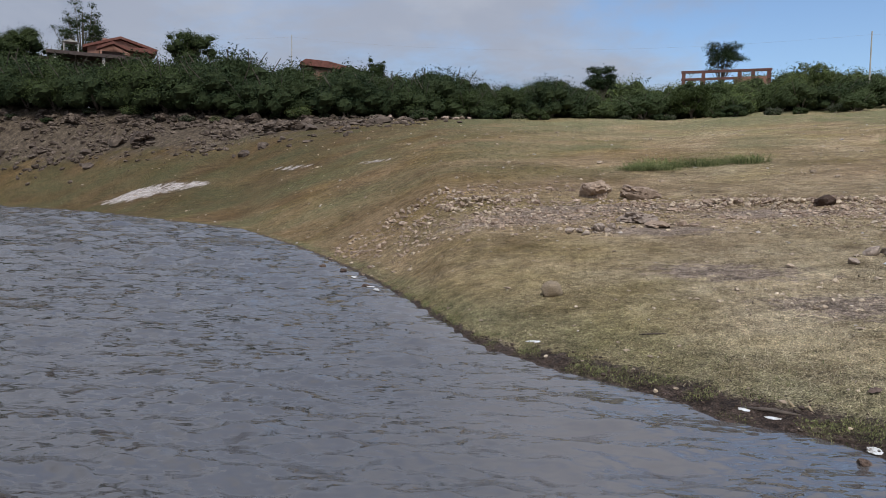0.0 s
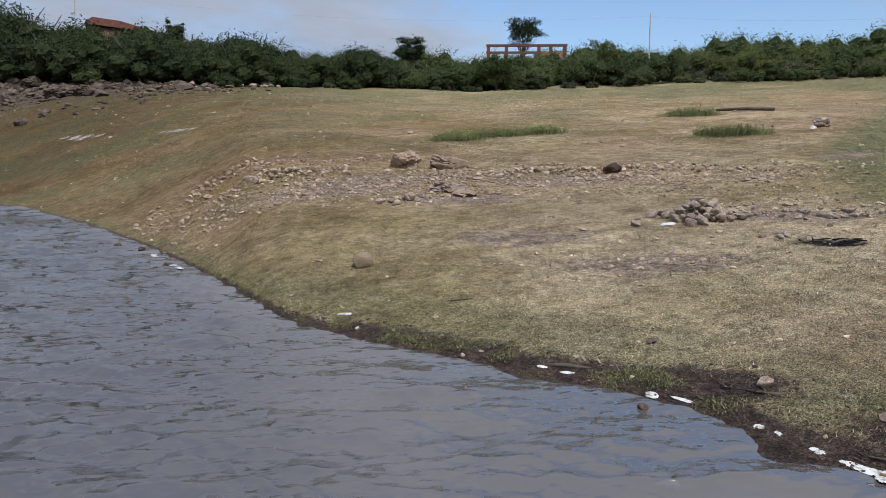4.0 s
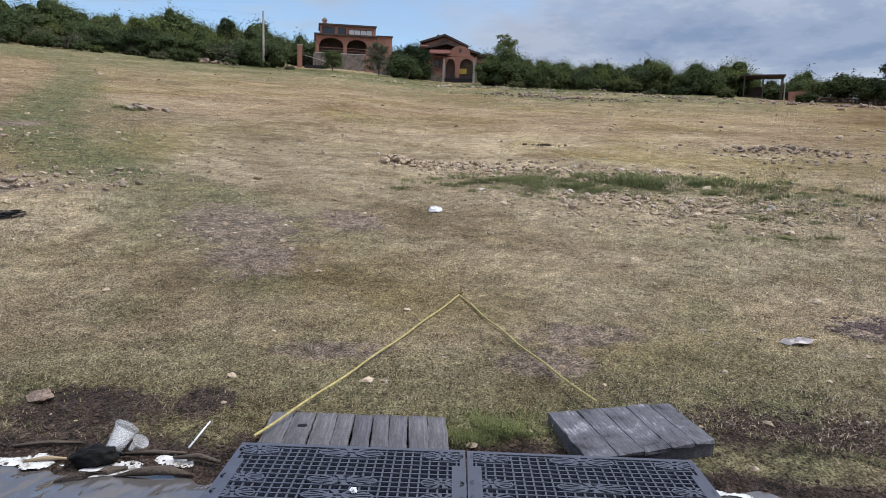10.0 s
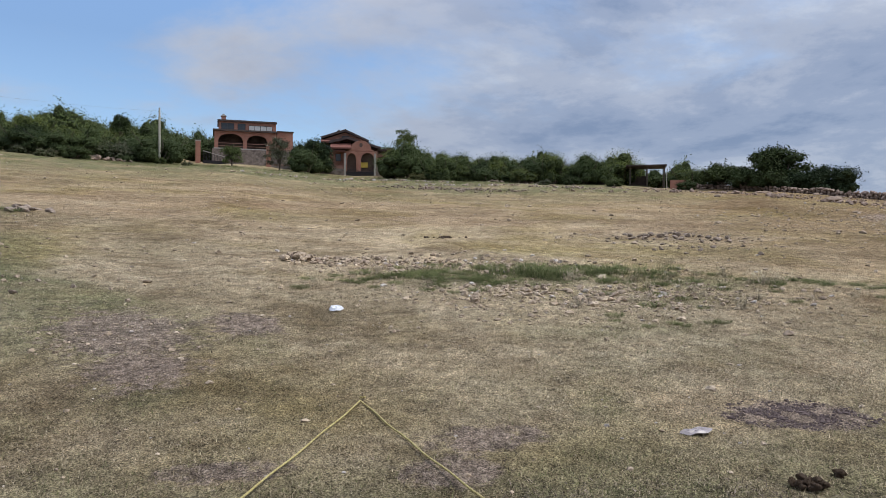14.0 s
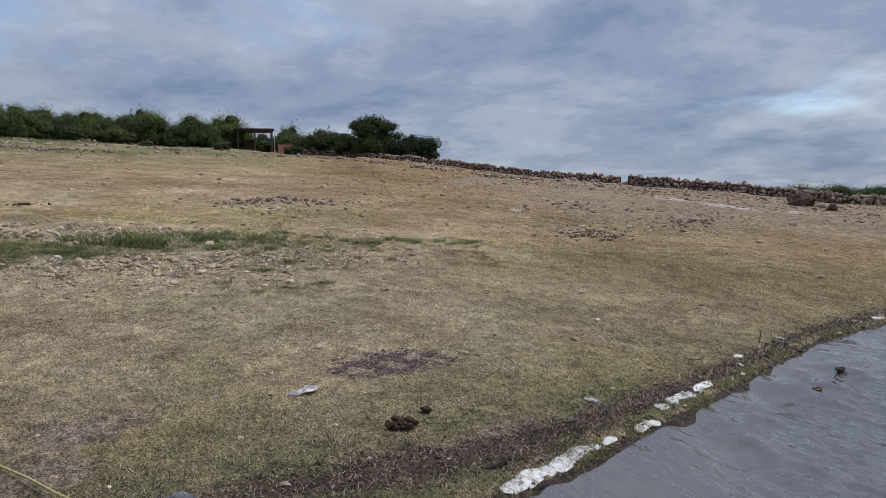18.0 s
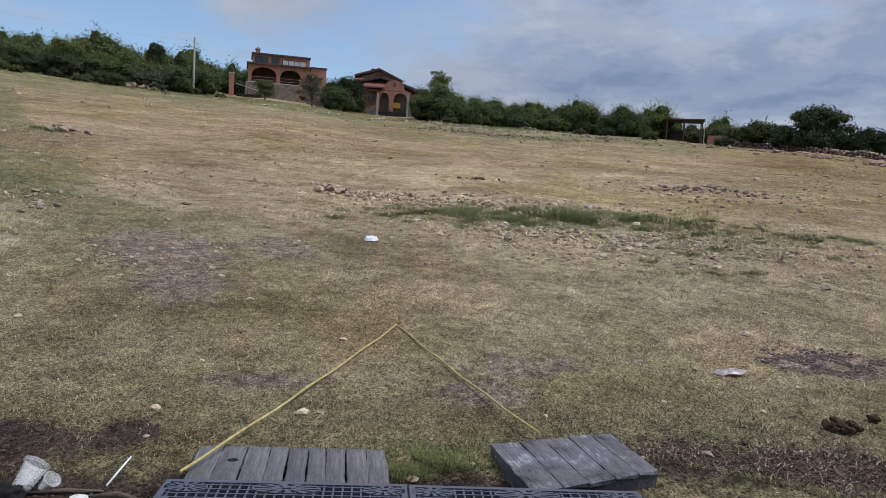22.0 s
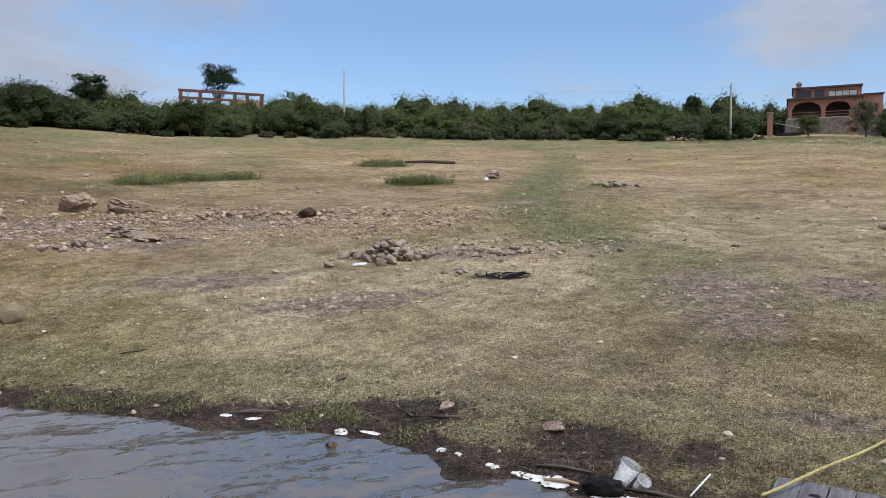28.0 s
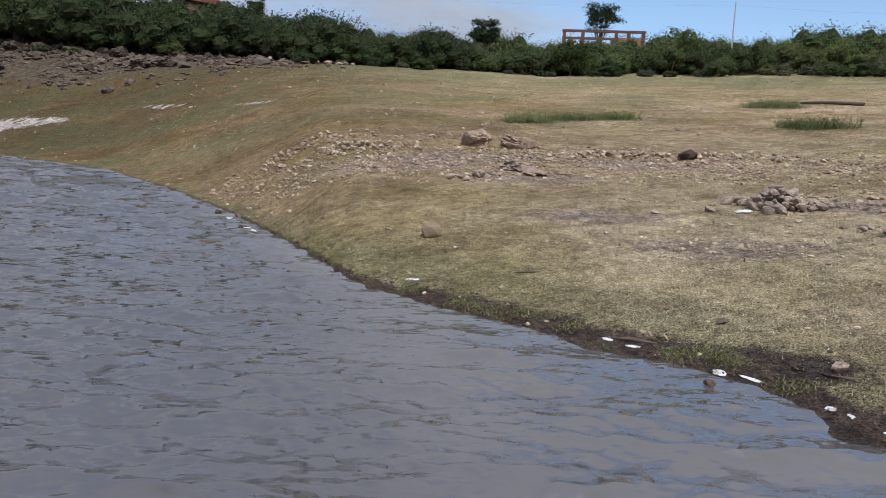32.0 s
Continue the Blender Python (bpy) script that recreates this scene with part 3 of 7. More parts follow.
def build_ground():
    az = np.concatenate([np.arange(-180, -48, 4.0), np.arange(-48, 150, 0.4), np.arange(150, 181, 3.0)])
    az[-1] = 180
    r = np.concatenate([[1.2, 2.2], np.geomspace(3.0, 30, 150), np.geomspace(30.6, 160, 90), np.geomspace(170, 4200, 26)])
    A, R = np.meshgrid(np.radians(az), r, indexing="ij")
    X, Y = R * np.sin(A), R * np.cos(A)
    Z = ground_z(X, Y)
    n, k = len(az), len(r)
    idx = np.arange(n * k).reshape(n, k)
    f = np.stack([idx[:-1, :-1], idx[:-1, 1:], idx[1:, 1:], idx[1:, :-1]], -1).reshape(-1, 4)[:, ::-1]
    me = raw_mesh("ground", np.stack([X, Y, Z], -1).reshape(-1, 3), f, True)
    for name, v in zip(("dirt", "green", "wet", "ash", "far", "bank", "sand"), zones(X.ravel(), Y.ravel())):
        me.attributes.new(name, "FLOAT", "POINT").data.foreach_set("value", v.astype(np.float32))
    ob = part("ground", me, MAT_GROUND)
    return tagged(ob, "sloping dry meadow of short yellowed grass with bare earth patches", "meadow", kind="structure")


def build_water():
    az = np.concatenate([np.arange(-180, -48, 5.0), np.arange(-48, 150, 0.27), np.arange(150, 181, 5.0)])
    az[-1] = 180
    r = np.concatenate([np.geomspace(1.4, 26, 560), np.arange(26.3, 100, 0.3), np.geomspace(101, 700, 24)])
    A, R = np.meshgrid(np.radians(az), r, indexing="ij")
    X, Y = R * np.sin(A), R * np.cos(A)
    keep = R < shore_r(np.degrees(A)) * 1.04 + 0.5
    rs = np.random.RandomState(11)
    Z, DX, DY = np.zeros_like(X), np.zeros_like(X), np.zeros_like(X)
    step = np.where(R < 26, R * 0.0053, 0.3)
    gust = np.clip(0.85 + 0.35 * lumps(X, Y, 4.5, 91), 0.45, 1.25)
    for k in range(100):
        lam = 0.11 * (24.0 ** rs.uniform(0, 1))
        th, ph0 = radians(80) + rs.normal(0, 0.42), rs.uniform(0, 6.283)
        ph = (X * np.cos(th) + Y * np.sin(th)) * 6.283 / lam + 0.5 * np.sin((X * np.sin(th) - Y * np.cos(th)) * 6.283 / (lam * rs.uniform(3, 6)) + ph0) + ph0
        amp = (0.050 if lam < 1.1 else 0.036) * lam / 6.283 * (np.clip((R - 14) / 14, 0, 1.6) + np.clip(1.6 - lam / 1.2, 0, 1)) * np.clip((lam / (3.5 * step) - 0.7) / 0.6, 0, 1) * gust
        Z += amp * np.sin(ph)
        DX += 0.85 * amp * np.cos(ph) * np.cos(th)
        DY += 0.85 * amp * np.cos(ph) * np.sin(th)
    calm = np.clip((130 - R) / 30, 0, 1) * np.clip((R - 1.3) / 1.0, 0, 1)
    Z, DX, DY = Z * calm, DX * calm, DY * calm
    d = shore_r(np.degrees(A)) - R
    near_shore = np.clip(0.3 + d / 2.2, 0.25, 1)
    Z, X, Y = Z * near_shore, X + DX * near_shore, Y + DY * near_shore
    idx = np.arange(X.size).reshape(X.shape)
    f = np.stack([idx[:-1, :-1], idx[:-1, 1:], idx[1:, 1:], idx[1:, :-1]], -1)[keep[:-1, :-1]].reshape(-1, 4)[:, ::-1]
    cap = len(az)
    verts = np.stack([X, Y, Z], -1).reshape(-1, 3)
    inner = idx[:, 0]
    verts = np.concatenate([verts, [[0, 0, 0]]])
    fan = np.stack([inner[1:], inner[:-1], np.full(cap - 1, len(verts) - 1), np.full(cap - 1, len(verts) - 1)], -1)
    me = raw_mesh("water", verts, f, True)
    ob = part("water", me, MAT_WATER)
    mid = raw_mesh("water_middle", verts, fan[:, :3], True)
    bm = bmesh.new()
    bm.from_mesh(me), bm.from_mesh(mid)
    bmesh.ops.delete(bm, geom=[v for v in bm.verts if not v.link_faces], context="VERTS")
    bm.to_mesh(me)
    bm.free()
    bpy.data.meshes.remove(mid)
    co = np.empty(len(me.vertices) * 3, np.float32)
    me.vertices.foreach_get("co", co)
    wx, wy = co[0::3].astype(float), co[1::3].astype(float)
    reach = shore_r(np.degrees(np.arctan2(wx, wy))) - np.hypot(wx, wy)
    me.attributes.new("shallow", "FLOAT", "POINT").data.foreach_set("value", np.clip(1.05 - reach / 4.6 + 0.25 * lumps(wx, wy, 3.0, 93), 0, 1).astype(np.float32))
    return tagged(ob, "murky grey-brown lake water with small wind ripples", "water", kind="structure")


ground = build_ground()
water = build_water()



# ---- bushes and trees ----
def leaf_cloud(name, lobes, count, leaf, seed, spikes=0, up=0.35, core=0.62, ragged=0.13):
    """Leaves as small bent blades of two triangles on the shells of the lobes (x, y, z, rx, ry, rz)."""
    rs = np.random.RandomState(seed)
    lob = np.array(lobes, float)
    wgt = (lob[:, 3] * lob[:, 5]) ** 1.0
    which = rs.choice(len(lob), count, p=wgt / wgt.sum())
    v = rs.normal(size=(count, 3))
    v /= np.linalg.norm(v, axis=1)[:, None]
    v[:, 2] = np.where(v[:, 2] < -0.35, -v[:, 2], v[:, 2])
    rad = np.clip(rs.uniform(0.45, 1.0, count) ** 0.6 * np.exp(rs.normal(0, ragged, count)), 0, 1.2)
    rough = 1 + 0.22 * np.sin(v[:, 0] * 7 + which) * np.sin(v[:, 2] * 6 + which * 2)
    c = lob[which, :3] + v * lob[which, 3:] * (rad * rough)[:, None]
    if spikes:
        top = np.where(v[:, 2] > 0.2)[0]
        pick = rs.choice(top, min(spikes, len(top)), replace=False)
        extra = []
        for i in pick:
            d = v[i] * 0.45 + np.array([rs.normal() * 0.12, rs.normal() * 0.12, 0.85])
            ln = rs.uniform(0.2, 0.55)
            for s in np.linspace(0.2, 1, 7):
                extra.append(c[i] + d * ln * s + rs.normal(size=3) * 0.10)
        c = np.concatenate([c, np.array(extra)])
        v = np.concatenate([v, rs.normal(size=(len(extra), 3))])
    n = len(c)
    nor = v * 0.8 + rs.normal(size=(n, 3)) * 0.55 + np.array([0, 0, up])
    nor /= np.linalg.norm(nor, axis=1)[:, None]
    t = np.cross(nor, rs.normal(size=(n, 3)))
    t /= np.linalg.norm(t, axis=1)[:, None]
    b = np.cross(nor, t)
    ln = (leaf * rs.uniform(0.6, 1.5, n))[:, None]
    wd = ln * 0.42
    P = np.stack([c - t * ln * 0.5, c + b * wd * 0.5 + nor * ln * 0.08, c + t * ln * 0.5, c - b * wd * 0.5 + nor * ln * 0.08], 1)
    V, F = [P.reshape(-1, 3)], [np.arange(n * 4).reshape(-1, 4)]
    # dense inner foliage behind the outer leaves, the crown's shade put into its colour
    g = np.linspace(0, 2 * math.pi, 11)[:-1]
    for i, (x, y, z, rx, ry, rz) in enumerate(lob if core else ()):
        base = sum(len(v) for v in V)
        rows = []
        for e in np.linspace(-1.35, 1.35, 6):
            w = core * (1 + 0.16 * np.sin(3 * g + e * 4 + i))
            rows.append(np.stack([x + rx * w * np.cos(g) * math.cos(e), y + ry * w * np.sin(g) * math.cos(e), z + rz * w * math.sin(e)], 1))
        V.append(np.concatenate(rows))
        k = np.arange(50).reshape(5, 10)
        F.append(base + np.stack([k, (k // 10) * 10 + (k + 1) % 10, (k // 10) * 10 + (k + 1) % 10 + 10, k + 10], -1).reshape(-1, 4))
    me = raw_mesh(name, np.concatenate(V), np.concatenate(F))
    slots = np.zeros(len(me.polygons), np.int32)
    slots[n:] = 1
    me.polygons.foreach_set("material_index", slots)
    return me


def tube(bm, pts, radii, sides=6):
    """A tapered tube through the points."""
    rings = []
    for i, (p, r) in enumerate(zip(pts, radii)):
        p = Vector(p)
        d = (Vector(pts[min(i + 1, len(pts) - 1)]) - Vector(pts[max(i - 1, 0)])).normalized()
        a = d.orthogonal().normalized()
        b = d.cross(a)
        rings.append([bm.verts.new(p + (a * math.cos(q) + b * math.sin(q)) * r) for q in (2 * math.pi * k / sides for k in range(sides))])
    for u, w in zip(rings, rings[1:]):
        for k in range(sides):
            bm.faces.new((u[k], u[(k + 1) % sides], w[(k + 1) % sides], w[k]))
    for ring in (rings[0][::-1], rings[-1]):
        bm.faces.new(ring)


def limbs(rs, height, width, stems, thick):
    bm = bmesh.new()
    for k in range(stems):
        a = 2 * math.pi * (k + rs.rand()) / stems
        reach = width * rs.uniform(0.25, 0.6)
        pts = [(0.05 * math.cos(a), 0.05 * math.sin(a), -0.25)]
        for s in (0.3, 0.6, 1.0):
            pts.append((math.cos(a) * reach * s + rs.normal() * 0.08, math.sin(a) * reach * s + rs.normal() * 0.08, height * s * rs.uniform(0.6, 0.8)))
        tube(bm, pts, [thick, thick * 0.75, thick * 0.5, thick * 0.2])
    return bm


def bush_kind(seed, width, height, count, leaf, material, label, category="bush", spikes=0, stems=5, low=0.0, lobes_n=11, thick=0.09, core=0.56):
    """A many-stemmed shrub, built once at the origin."""
    rs = np.random.RandomState(seed)
    lobes = []
    for k in range(lobes_n):
        a, s = rs.uniform(0, 6.283), math.sqrt(rs.rand())
        x, y = math.cos(a) * s * width * 0.36, math.sin(a) * s * width * 0.36
        top = height * (1 - 0.42 * s * s) * rs.uniform(0.72, 1.0)
        rz = top * rs.uniform(0.26, 0.44)
        lobes.append((x, y, max(top - rz, rz * 0.8 + low * height), width * rs.uniform(0.17, 0.27), width * rs.uniform(0.17, 0.27), rz))
    for k in range(7):
        a = 6.283 * (k + rs.rand()) / 7
        q = width * rs.uniform(0.26, 0.36)
        h = height * rs.uniform(0.16, 0.3)
        lobes.append((math.cos(a) * q, math.sin(a) * q, h * 0.75 + low * height * 0.5, width * 0.18, width * 0.18, h))
    root = empty(category.replace(" ", "_"), Matrix.Translation((0, 0, -400)), label, category)
    part("trunk", limbs(rs, height, width, stems, thick), MAT_BARK, root)
    part("crown", leaf_cloud("crown", lobes, count, leaf, seed + 1, spikes, core=core, ragged=0.18), material, root).data.materials.append(MAT_INNER_SHADE)
    return root


BUSHES = [
    bush_kind(21, 5.2, 3.9, 5800, 0.145, MAT_LEAF, "dense dark green thorn bush at the edge of the meadow", spikes=9),
    bush_kind(22, 4.4, 3.2, 5000, 0.145, MAT_LEAF, "rounded green thorn bush at the edge of the meadow", spikes=9),
    bush_kind(23, 6.0, 4.6, 6000, 0.145, MAT_LEAF_FRESH, "tall green mesquite bush with feathery shoots above the meadow", spikes=9),
    bush_kind(24, 5.0, 3.4, 5000, 0.145, MAT_LEAF_DARK, "low dark green bush at the edge of the meadow", spikes=9),
    bush_kind(25, 3.6, 2.4, 2200, 0.2, MAT_LEAF_GREY, "grey-green dry shrub in front of the thicket", spikes=9, lobes_n=8),
    bush_kind(26, 5.6, 4.2, 5600, 0.145, MAT_LEAF, "broad green bush with bare stems at the edge of the meadow", spikes=9, low=0.12),
    bush_kind(27, 5.6, 4.2, 2300, 0.21, MAT_LEAF, "green bush in the thicket on the hill", core=0.62),
    bush_kind(29, 5.4, 4.2, 5800, 0.15, MAT_LEAF_DARK, "tall dense green bush above the stony bank, leaves darkened for shade", spikes=6),
    bush_kind(30, 5.8, 4.4, 2300, 0.21, MAT_LEAF_DARK, "green bush in the thicket on the hill, leaves darkened for shade", core=0.62),
    bush_kind(28, 5.2, 4.4, 2300, 0.21, MAT_LEAF_FRESH, "light green bush in the thicket on the hill", core=0.62),
]


def joined(name, placed, label, category):
    """Many alike things far off as one mesh of kind stuff: placed is a list of (meshes, matrix)."""
    V, F4, F3, mats, slot4, slot3, n = [], [], [], [], [], [], 0
    cache = {}
    for meshes, m in placed:
        for me in meshes:
            if me.name not in cache:
                co = np.empty(len(me.vertices) * 3, np.float32)
                me.vertices.foreach_get("co", co)
                k = len(me.polygons[0].vertices)
                keep = [p for p in me.polygons if len(p.vertices) == k]
                cache[me.name] = (co.reshape(-1, 3), np.array([p.vertices[:] for p in keep], np.int32), np.array([p.material_index for p in keep], np.int32))
            co, f, slot = cache[me.name]
            local = []
            for mt in me.materials:
                if mt not in mats:
                    mats.append(mt)
                local.append(mats.index(mt))
            V.append(co @ np.array(m.to_3x3(), np.float32).T + np.array(m.translation, np.float32))
            (F4 if f.shape[1] == 4 else F3).append(f + n)
            (slot4 if f.shape[1] == 4 else slot3).append(np.array(local, np.int32)[slot])
            n += len(co)
    faces, slots = (F4, slot4) if F4 else (F3, slot3)
    me = raw_mesh(name, np.concatenate(V), np.concatenate(faces))
    for mt in mats:
        me.materials.append(mt)
    me.polygons.foreach_set("material_index", np.concatenate(slots))
    return tagged(part(name, me, None), label, category, kind="stuff")


def scatter_bushes():
    rs = np.random.RandomState(5)
    names = (("bushes along the meadow's edge", 0.0, 3.1), ("bushes in the thicket behind", 5.0, 3.6), ("", 12.0, 3.7), ("", 21.0, 4.4), ("", 32.0, 5.4))
    hill = []
    for row, (group, back, step) in enumerate(names):
        az = -50.0
        while az < 96.5:
            er = float(edge_r(np.array([az]))[0])
            r = er + back + rs.uniform(-1.2, 1.6)
            skip = 56.8 < az < 66.2 or 67.0 < az < 73.4 or (row == 0 and 20.0 < az < 21.4) or (row < 2 and 90.8 < az < 94.6) or (row > 2 and az > 84) or (row > 1 and -31 < az < -12)
            if not skip and not (row == 0 and az > 56 and az < 58.4):
                if row < 2:
                    k = rs.choice(10, p=[0.26, 0.2, 0.18, 0.16, 0.06, 0.14, 0, 0, 0, 0] if row == 0 else [0.3, 0.15, 0.3, 0.05, 0.0, 0.2, 0, 0, 0, 0])
                else:
                    k = rs.choice([6, 6, 9])
                # western bushes get darker leaves, the thicket's shade put into their colour
                if az < 8 and rs.rand() < 0.92:
                    k = 7 if row < 2 else 8
                if az > 72 and rs.rand() < 0.5:
                    k = 2 if row < 2 else 9
                s = (0.68 + 0.7 * rs.rand() ** 1.6) if row == 0 else (0.92 + 0.42 * rs.rand()) * (1.0 if row < 2 else 1.12)
                if az > 75:
                    s *= 0.74
                if az < -3:
                    s = (s * 1.2 + 0.62) * (1.25 if row == 1 and az < -17 else 0.94 if az > -16 else 1.0) if row < 2 else s * 1.4
                x, y = polar(az, r)
                m = Matrix.Translation((x, y, gz(x, y) - 0.05)) @ Matrix.Rotation(rs.uniform(0, 6.28), 4, "Z") @ Matrix.Diagonal((s, s, s * rs.uniform(0.88, 1.12), 1))
                if row < 2:
                    copy_thing(BUSHES[k], m)["group"] = group
                else:
                    hill.append(([o.data for o in BUSHES[k].children if o.name.startswith("crown")], m))
            az += math.degrees(step * (0.7 if az > 74 else 1.0) * rs.uniform(0.75, 1.25) / r)
    joined("hill_thicket", hill, "dense green thicket covering the hill behind the meadow", "bushes")


def tree_kind(name, seed, at, height, trunk, width, clumps, count, leaf, material, label, thick=0.18, flat=0.75, lean=0.0, core=0.0):
    """A single tree with a visible trunk, limbs out to leaf clumps, and gaps between the clumps."""
    rs = np.random.RandomState(seed)
    root = empty(name, Matrix.Translation(at), label, "tree")
    bm = bmesh.new()
    tube(bm, [(0, 0, -0.4), (lean * 0.4, 0, trunk * 0.5), (lean, 0, trunk), (lean * 1.3, 0.1, height * 0.8)], [thick * 1.2, thick, thick * 0.8, thick * 0.25], 8)
    lobes = []
    if trunk < 0.26 * height:
        for k in range(clumps // 2):
            a, s = 2.4 * k + rs.rand(), width * rs.uniform(0.15, 0.4)
            q = width * rs.uniform(0.09, 0.15)
            lobes.append((math.cos(a) * s, math.sin(a) * s, max(q, height * rs.uniform(0.12, 0.4)), q, q, q * flat))
        count = int(count * 1.4)
    mid_z, half = trunk + (height - trunk) * 0.48, (height - trunk) * 0.46
    for k in range(clumps):
        v = Vector(rs.normal(size=3)).normalized() * rs.uniform(0.45, 1.0)
        side = 1.0 + 0.22 * math.sin(3 * math.atan2(v.y, v.x) + seed)
        q = width * rs.uniform(0.085, 0.18) * (26 / (clumps + 6)) ** 0.2
        c = (lean + v.x * (width * 0.46 - q) * side, v.y * (width * 0.46 - q) * side, mid_z + v.z * (half - q * flat))
        lobes.append((*c, q * rs.uniform(0.65, 1.4), q * rs.uniform(0.65, 1.4), q * flat * rs.uniform(0.6, 1.3)))
        fork = trunk * rs.uniform(0.55, 0.95)
        mid = (lean * 0.8 + c[0] * 0.4, c[1] * 0.4, fork + (c[2] - fork) * 0.42)
        tube(bm, [(lean * 0.8, 0, fork), mid, c], [thick * 0.42, thick * 0.26, thick * 0.07], 5)
    part("trunk", bm, MAT_BARK, root)
    part("crown", leaf_cloud("crown", lobes, count, leaf, seed + 1, 20, core=core, ragged=0.15), material, root).data.materials.append(MAT_INNER_SHADE)
    return root


def spot(az, r, el=None):
    """World place at an azimuth and distance, on the ground or at an elevation seen from the landing."""
    x, y = polar(az, r)
    return (x, y, gz(x, y) if el is None else 1.72 + r * math.tan(radians(el)))


def stand(az, r, top, name, seed, width, **kw):
    """A tree whose top stands at the elevation top."""
    x, y, z = spot(az, r)
    h = 1.72 + r * math.tan(radians(top)) - z
    return tree_kind(name, seed, (x, y, z), h, kw.pop("bole", 0.35) * h, width, **kw)


scatter_bushes()
stand(-29.6, 160, 13.9, "tree", 61, 12.5, clumps=74, count=20000, leaf=0.22, core=0.25, material=MAT_LEAF_DARK, label="tall airy eucalyptus tree behind a red-roofed house", thick=0.4, bole=0.22)
stand(-33.3, 150, 11.4, "tree", 62, 14, clumps=56, count=12000, leaf=0.28, core=0.6, material=MAT_LEAF_DARK, label="dark broad tree above the thicket", bole=0.3, thick=0.3)
stand(-36.0, 150, 11.2, "tree", 69, 14, clumps=56, count=12000, leaf=0.28, core=0.6, material=MAT_LEAF_DARK, label="dark broad tree above the thicket", bole=0.3, thick=0.3)
stand(-22.6, 130, 12.6, "tree", 63, 12.5, clumps=48, count=10000, leaf=0.25, core=0.5, material=MAT_LEAF_DARK, label="dark leafy tree rising above the thicket", bole=0.3, thick=0.3)
stand(-8.8, 118, 11.3, "tree", 64, 4.6, clumps=20, count=4600, leaf=0.22, core=0.4, material=MAT_LEAF_DARK, label="small dark tree rising above the thicket", bole=0.4, thick=0.2)
stand(8.6, 99, 10.9, "tree", 65, 6.4, clumps=26, count=5600, leaf=0.24, core=0.42, material=MAT_LEAF_DARK, label="dark green tree with drooping boughs over the bushes", bole=0.3, thick=0.2, flat=0.6)
stand(17.2, 125, 12.1, "tree", 66, 8.4, clumps=34, count=6500, leaf=0.24, core=0.25, material=MAT_LEAF_DARK, label="thin see-through eucalyptus behind an unfinished building", bole=0.42, thick=0.16)
stand(23.4, 98, 10.2, "tree", 67, 6.5, clumps=18, count=2900, leaf=0.28, material=MAT_LEAF, label="green mesquite tree with feathery top", bole=0.25, thick=0.15)
stand(15.2, 91, 8.7, "tree", 68, 6.5, clumps=24, count=4200, leaf=0.26, material=MAT_LEAF_DARK, label="round dark thorn tree with a short trunk in the grass", bole=0.18, thick=0.14, flat=0.9)
stand(53.2, 108, 9.6, "tree", 70, 4.4, clumps=14, count=2400, leaf=0.26, material=MAT_LEAF_DARK, label="dark tree among the bushes near a utility pole", bole=0.4, thick=0.14)
stand(66.9, 104, 8.4, "tree", 71, 8.2, clumps=40, count=9500, leaf=0.19, core=0.45, material=MAT_LEAF_DARK, label="spreading thorn tree between two brick houses", bole=0.15, thick=0.16, flat=0.8)
stand(64.4, 112, 8.5, "tree", 75, 5.2, clumps=26, count=4600, leaf=0.18, material=MAT_LEAF_GREY, label="thin grey-green tree before a brick house", bole=0.2, thick=0.1, flat=0.9)
stand(60.9, 104, 7.75, "tree", 72, 3.8, clumps=20, count=4200, leaf=0.16, material=MAT_LEAF, label="small round tree in front of an arched porch", bole=0.2, thick=0.1, flat=0.95)
stand(74.0, 95, 9.5, "tree", 73, 5.0, clumps=34, count=6400, leaf=0.18, material=MAT_LEAF, label="upright green tree beside a brick house", bole=0.2, thick=0.15, flat=1.1)
stand(73.3, 92, 6.9, "tree", 78, 3.6, clumps=22, count=3800, leaf=0.24, material=MAT_LEAF_DARK, label="low spreading thorn tree against a stone wall", bole=0.2, thick=0.14)
stand(75.8, 94, 6.7, "tree", 79, 4.4, clumps=22, count=3800, leaf=0.24, material=MAT_LEAF, label="low green tree beside a stone wall", bole=0.15, thick=0.14)
stand(101.9, 74, 7.6, "tree", 74, 8.0, clumps=30, count=7200, leaf=0.24, core=0.5, material=MAT_LEAF_DARK, label="broad dark oak-like tree behind a dry-stone wall", bole=0.2, thick=0.25)
stand(98.0, 76, 6.6, "tree", 76, 6.4, clumps=20, count=3800, leaf=0.22, core=0.5, material=MAT_LEAF_DARK, label="dark tree behind a dry-stone wall", bole=0.1, thick=0.18)
stand(105.2, 72, 6.2, "tree", 77, 5.8, clumps=22, count=4200, leaf=0.22, core=0.5, material=MAT_LEAF_DARK, label="dark tree at the end of a grove behind a dry-stone wall", bole=0.1, thick=0.18)
stand(100.0, 73, 5.9, "tree", 80, 5.0, clumps=20, count=3600, leaf=0.22, core=0.5, material=MAT_LEAF_DARK, label="low dark tree behind a dry-stone wall", bole=0.08, thick=0.18)
stand(103.4, 72, 5.8, "tree", 81, 5.0, clumps=20, count=3600, leaf=0.22, core=0.5, material=MAT_LEAF_DARK, label="low dark tree behind a dry-stone wall", bole=0.08, thick=0.18)
stand(14.9, 99, 9.0, "tree", 82, 5.6, clumps=24, count=4600, leaf=0.22, core=0.5, material=MAT_LEAF, label="bushy green tree before an unfinished building", bole=0.2, thick=0.14, flat=0.9)
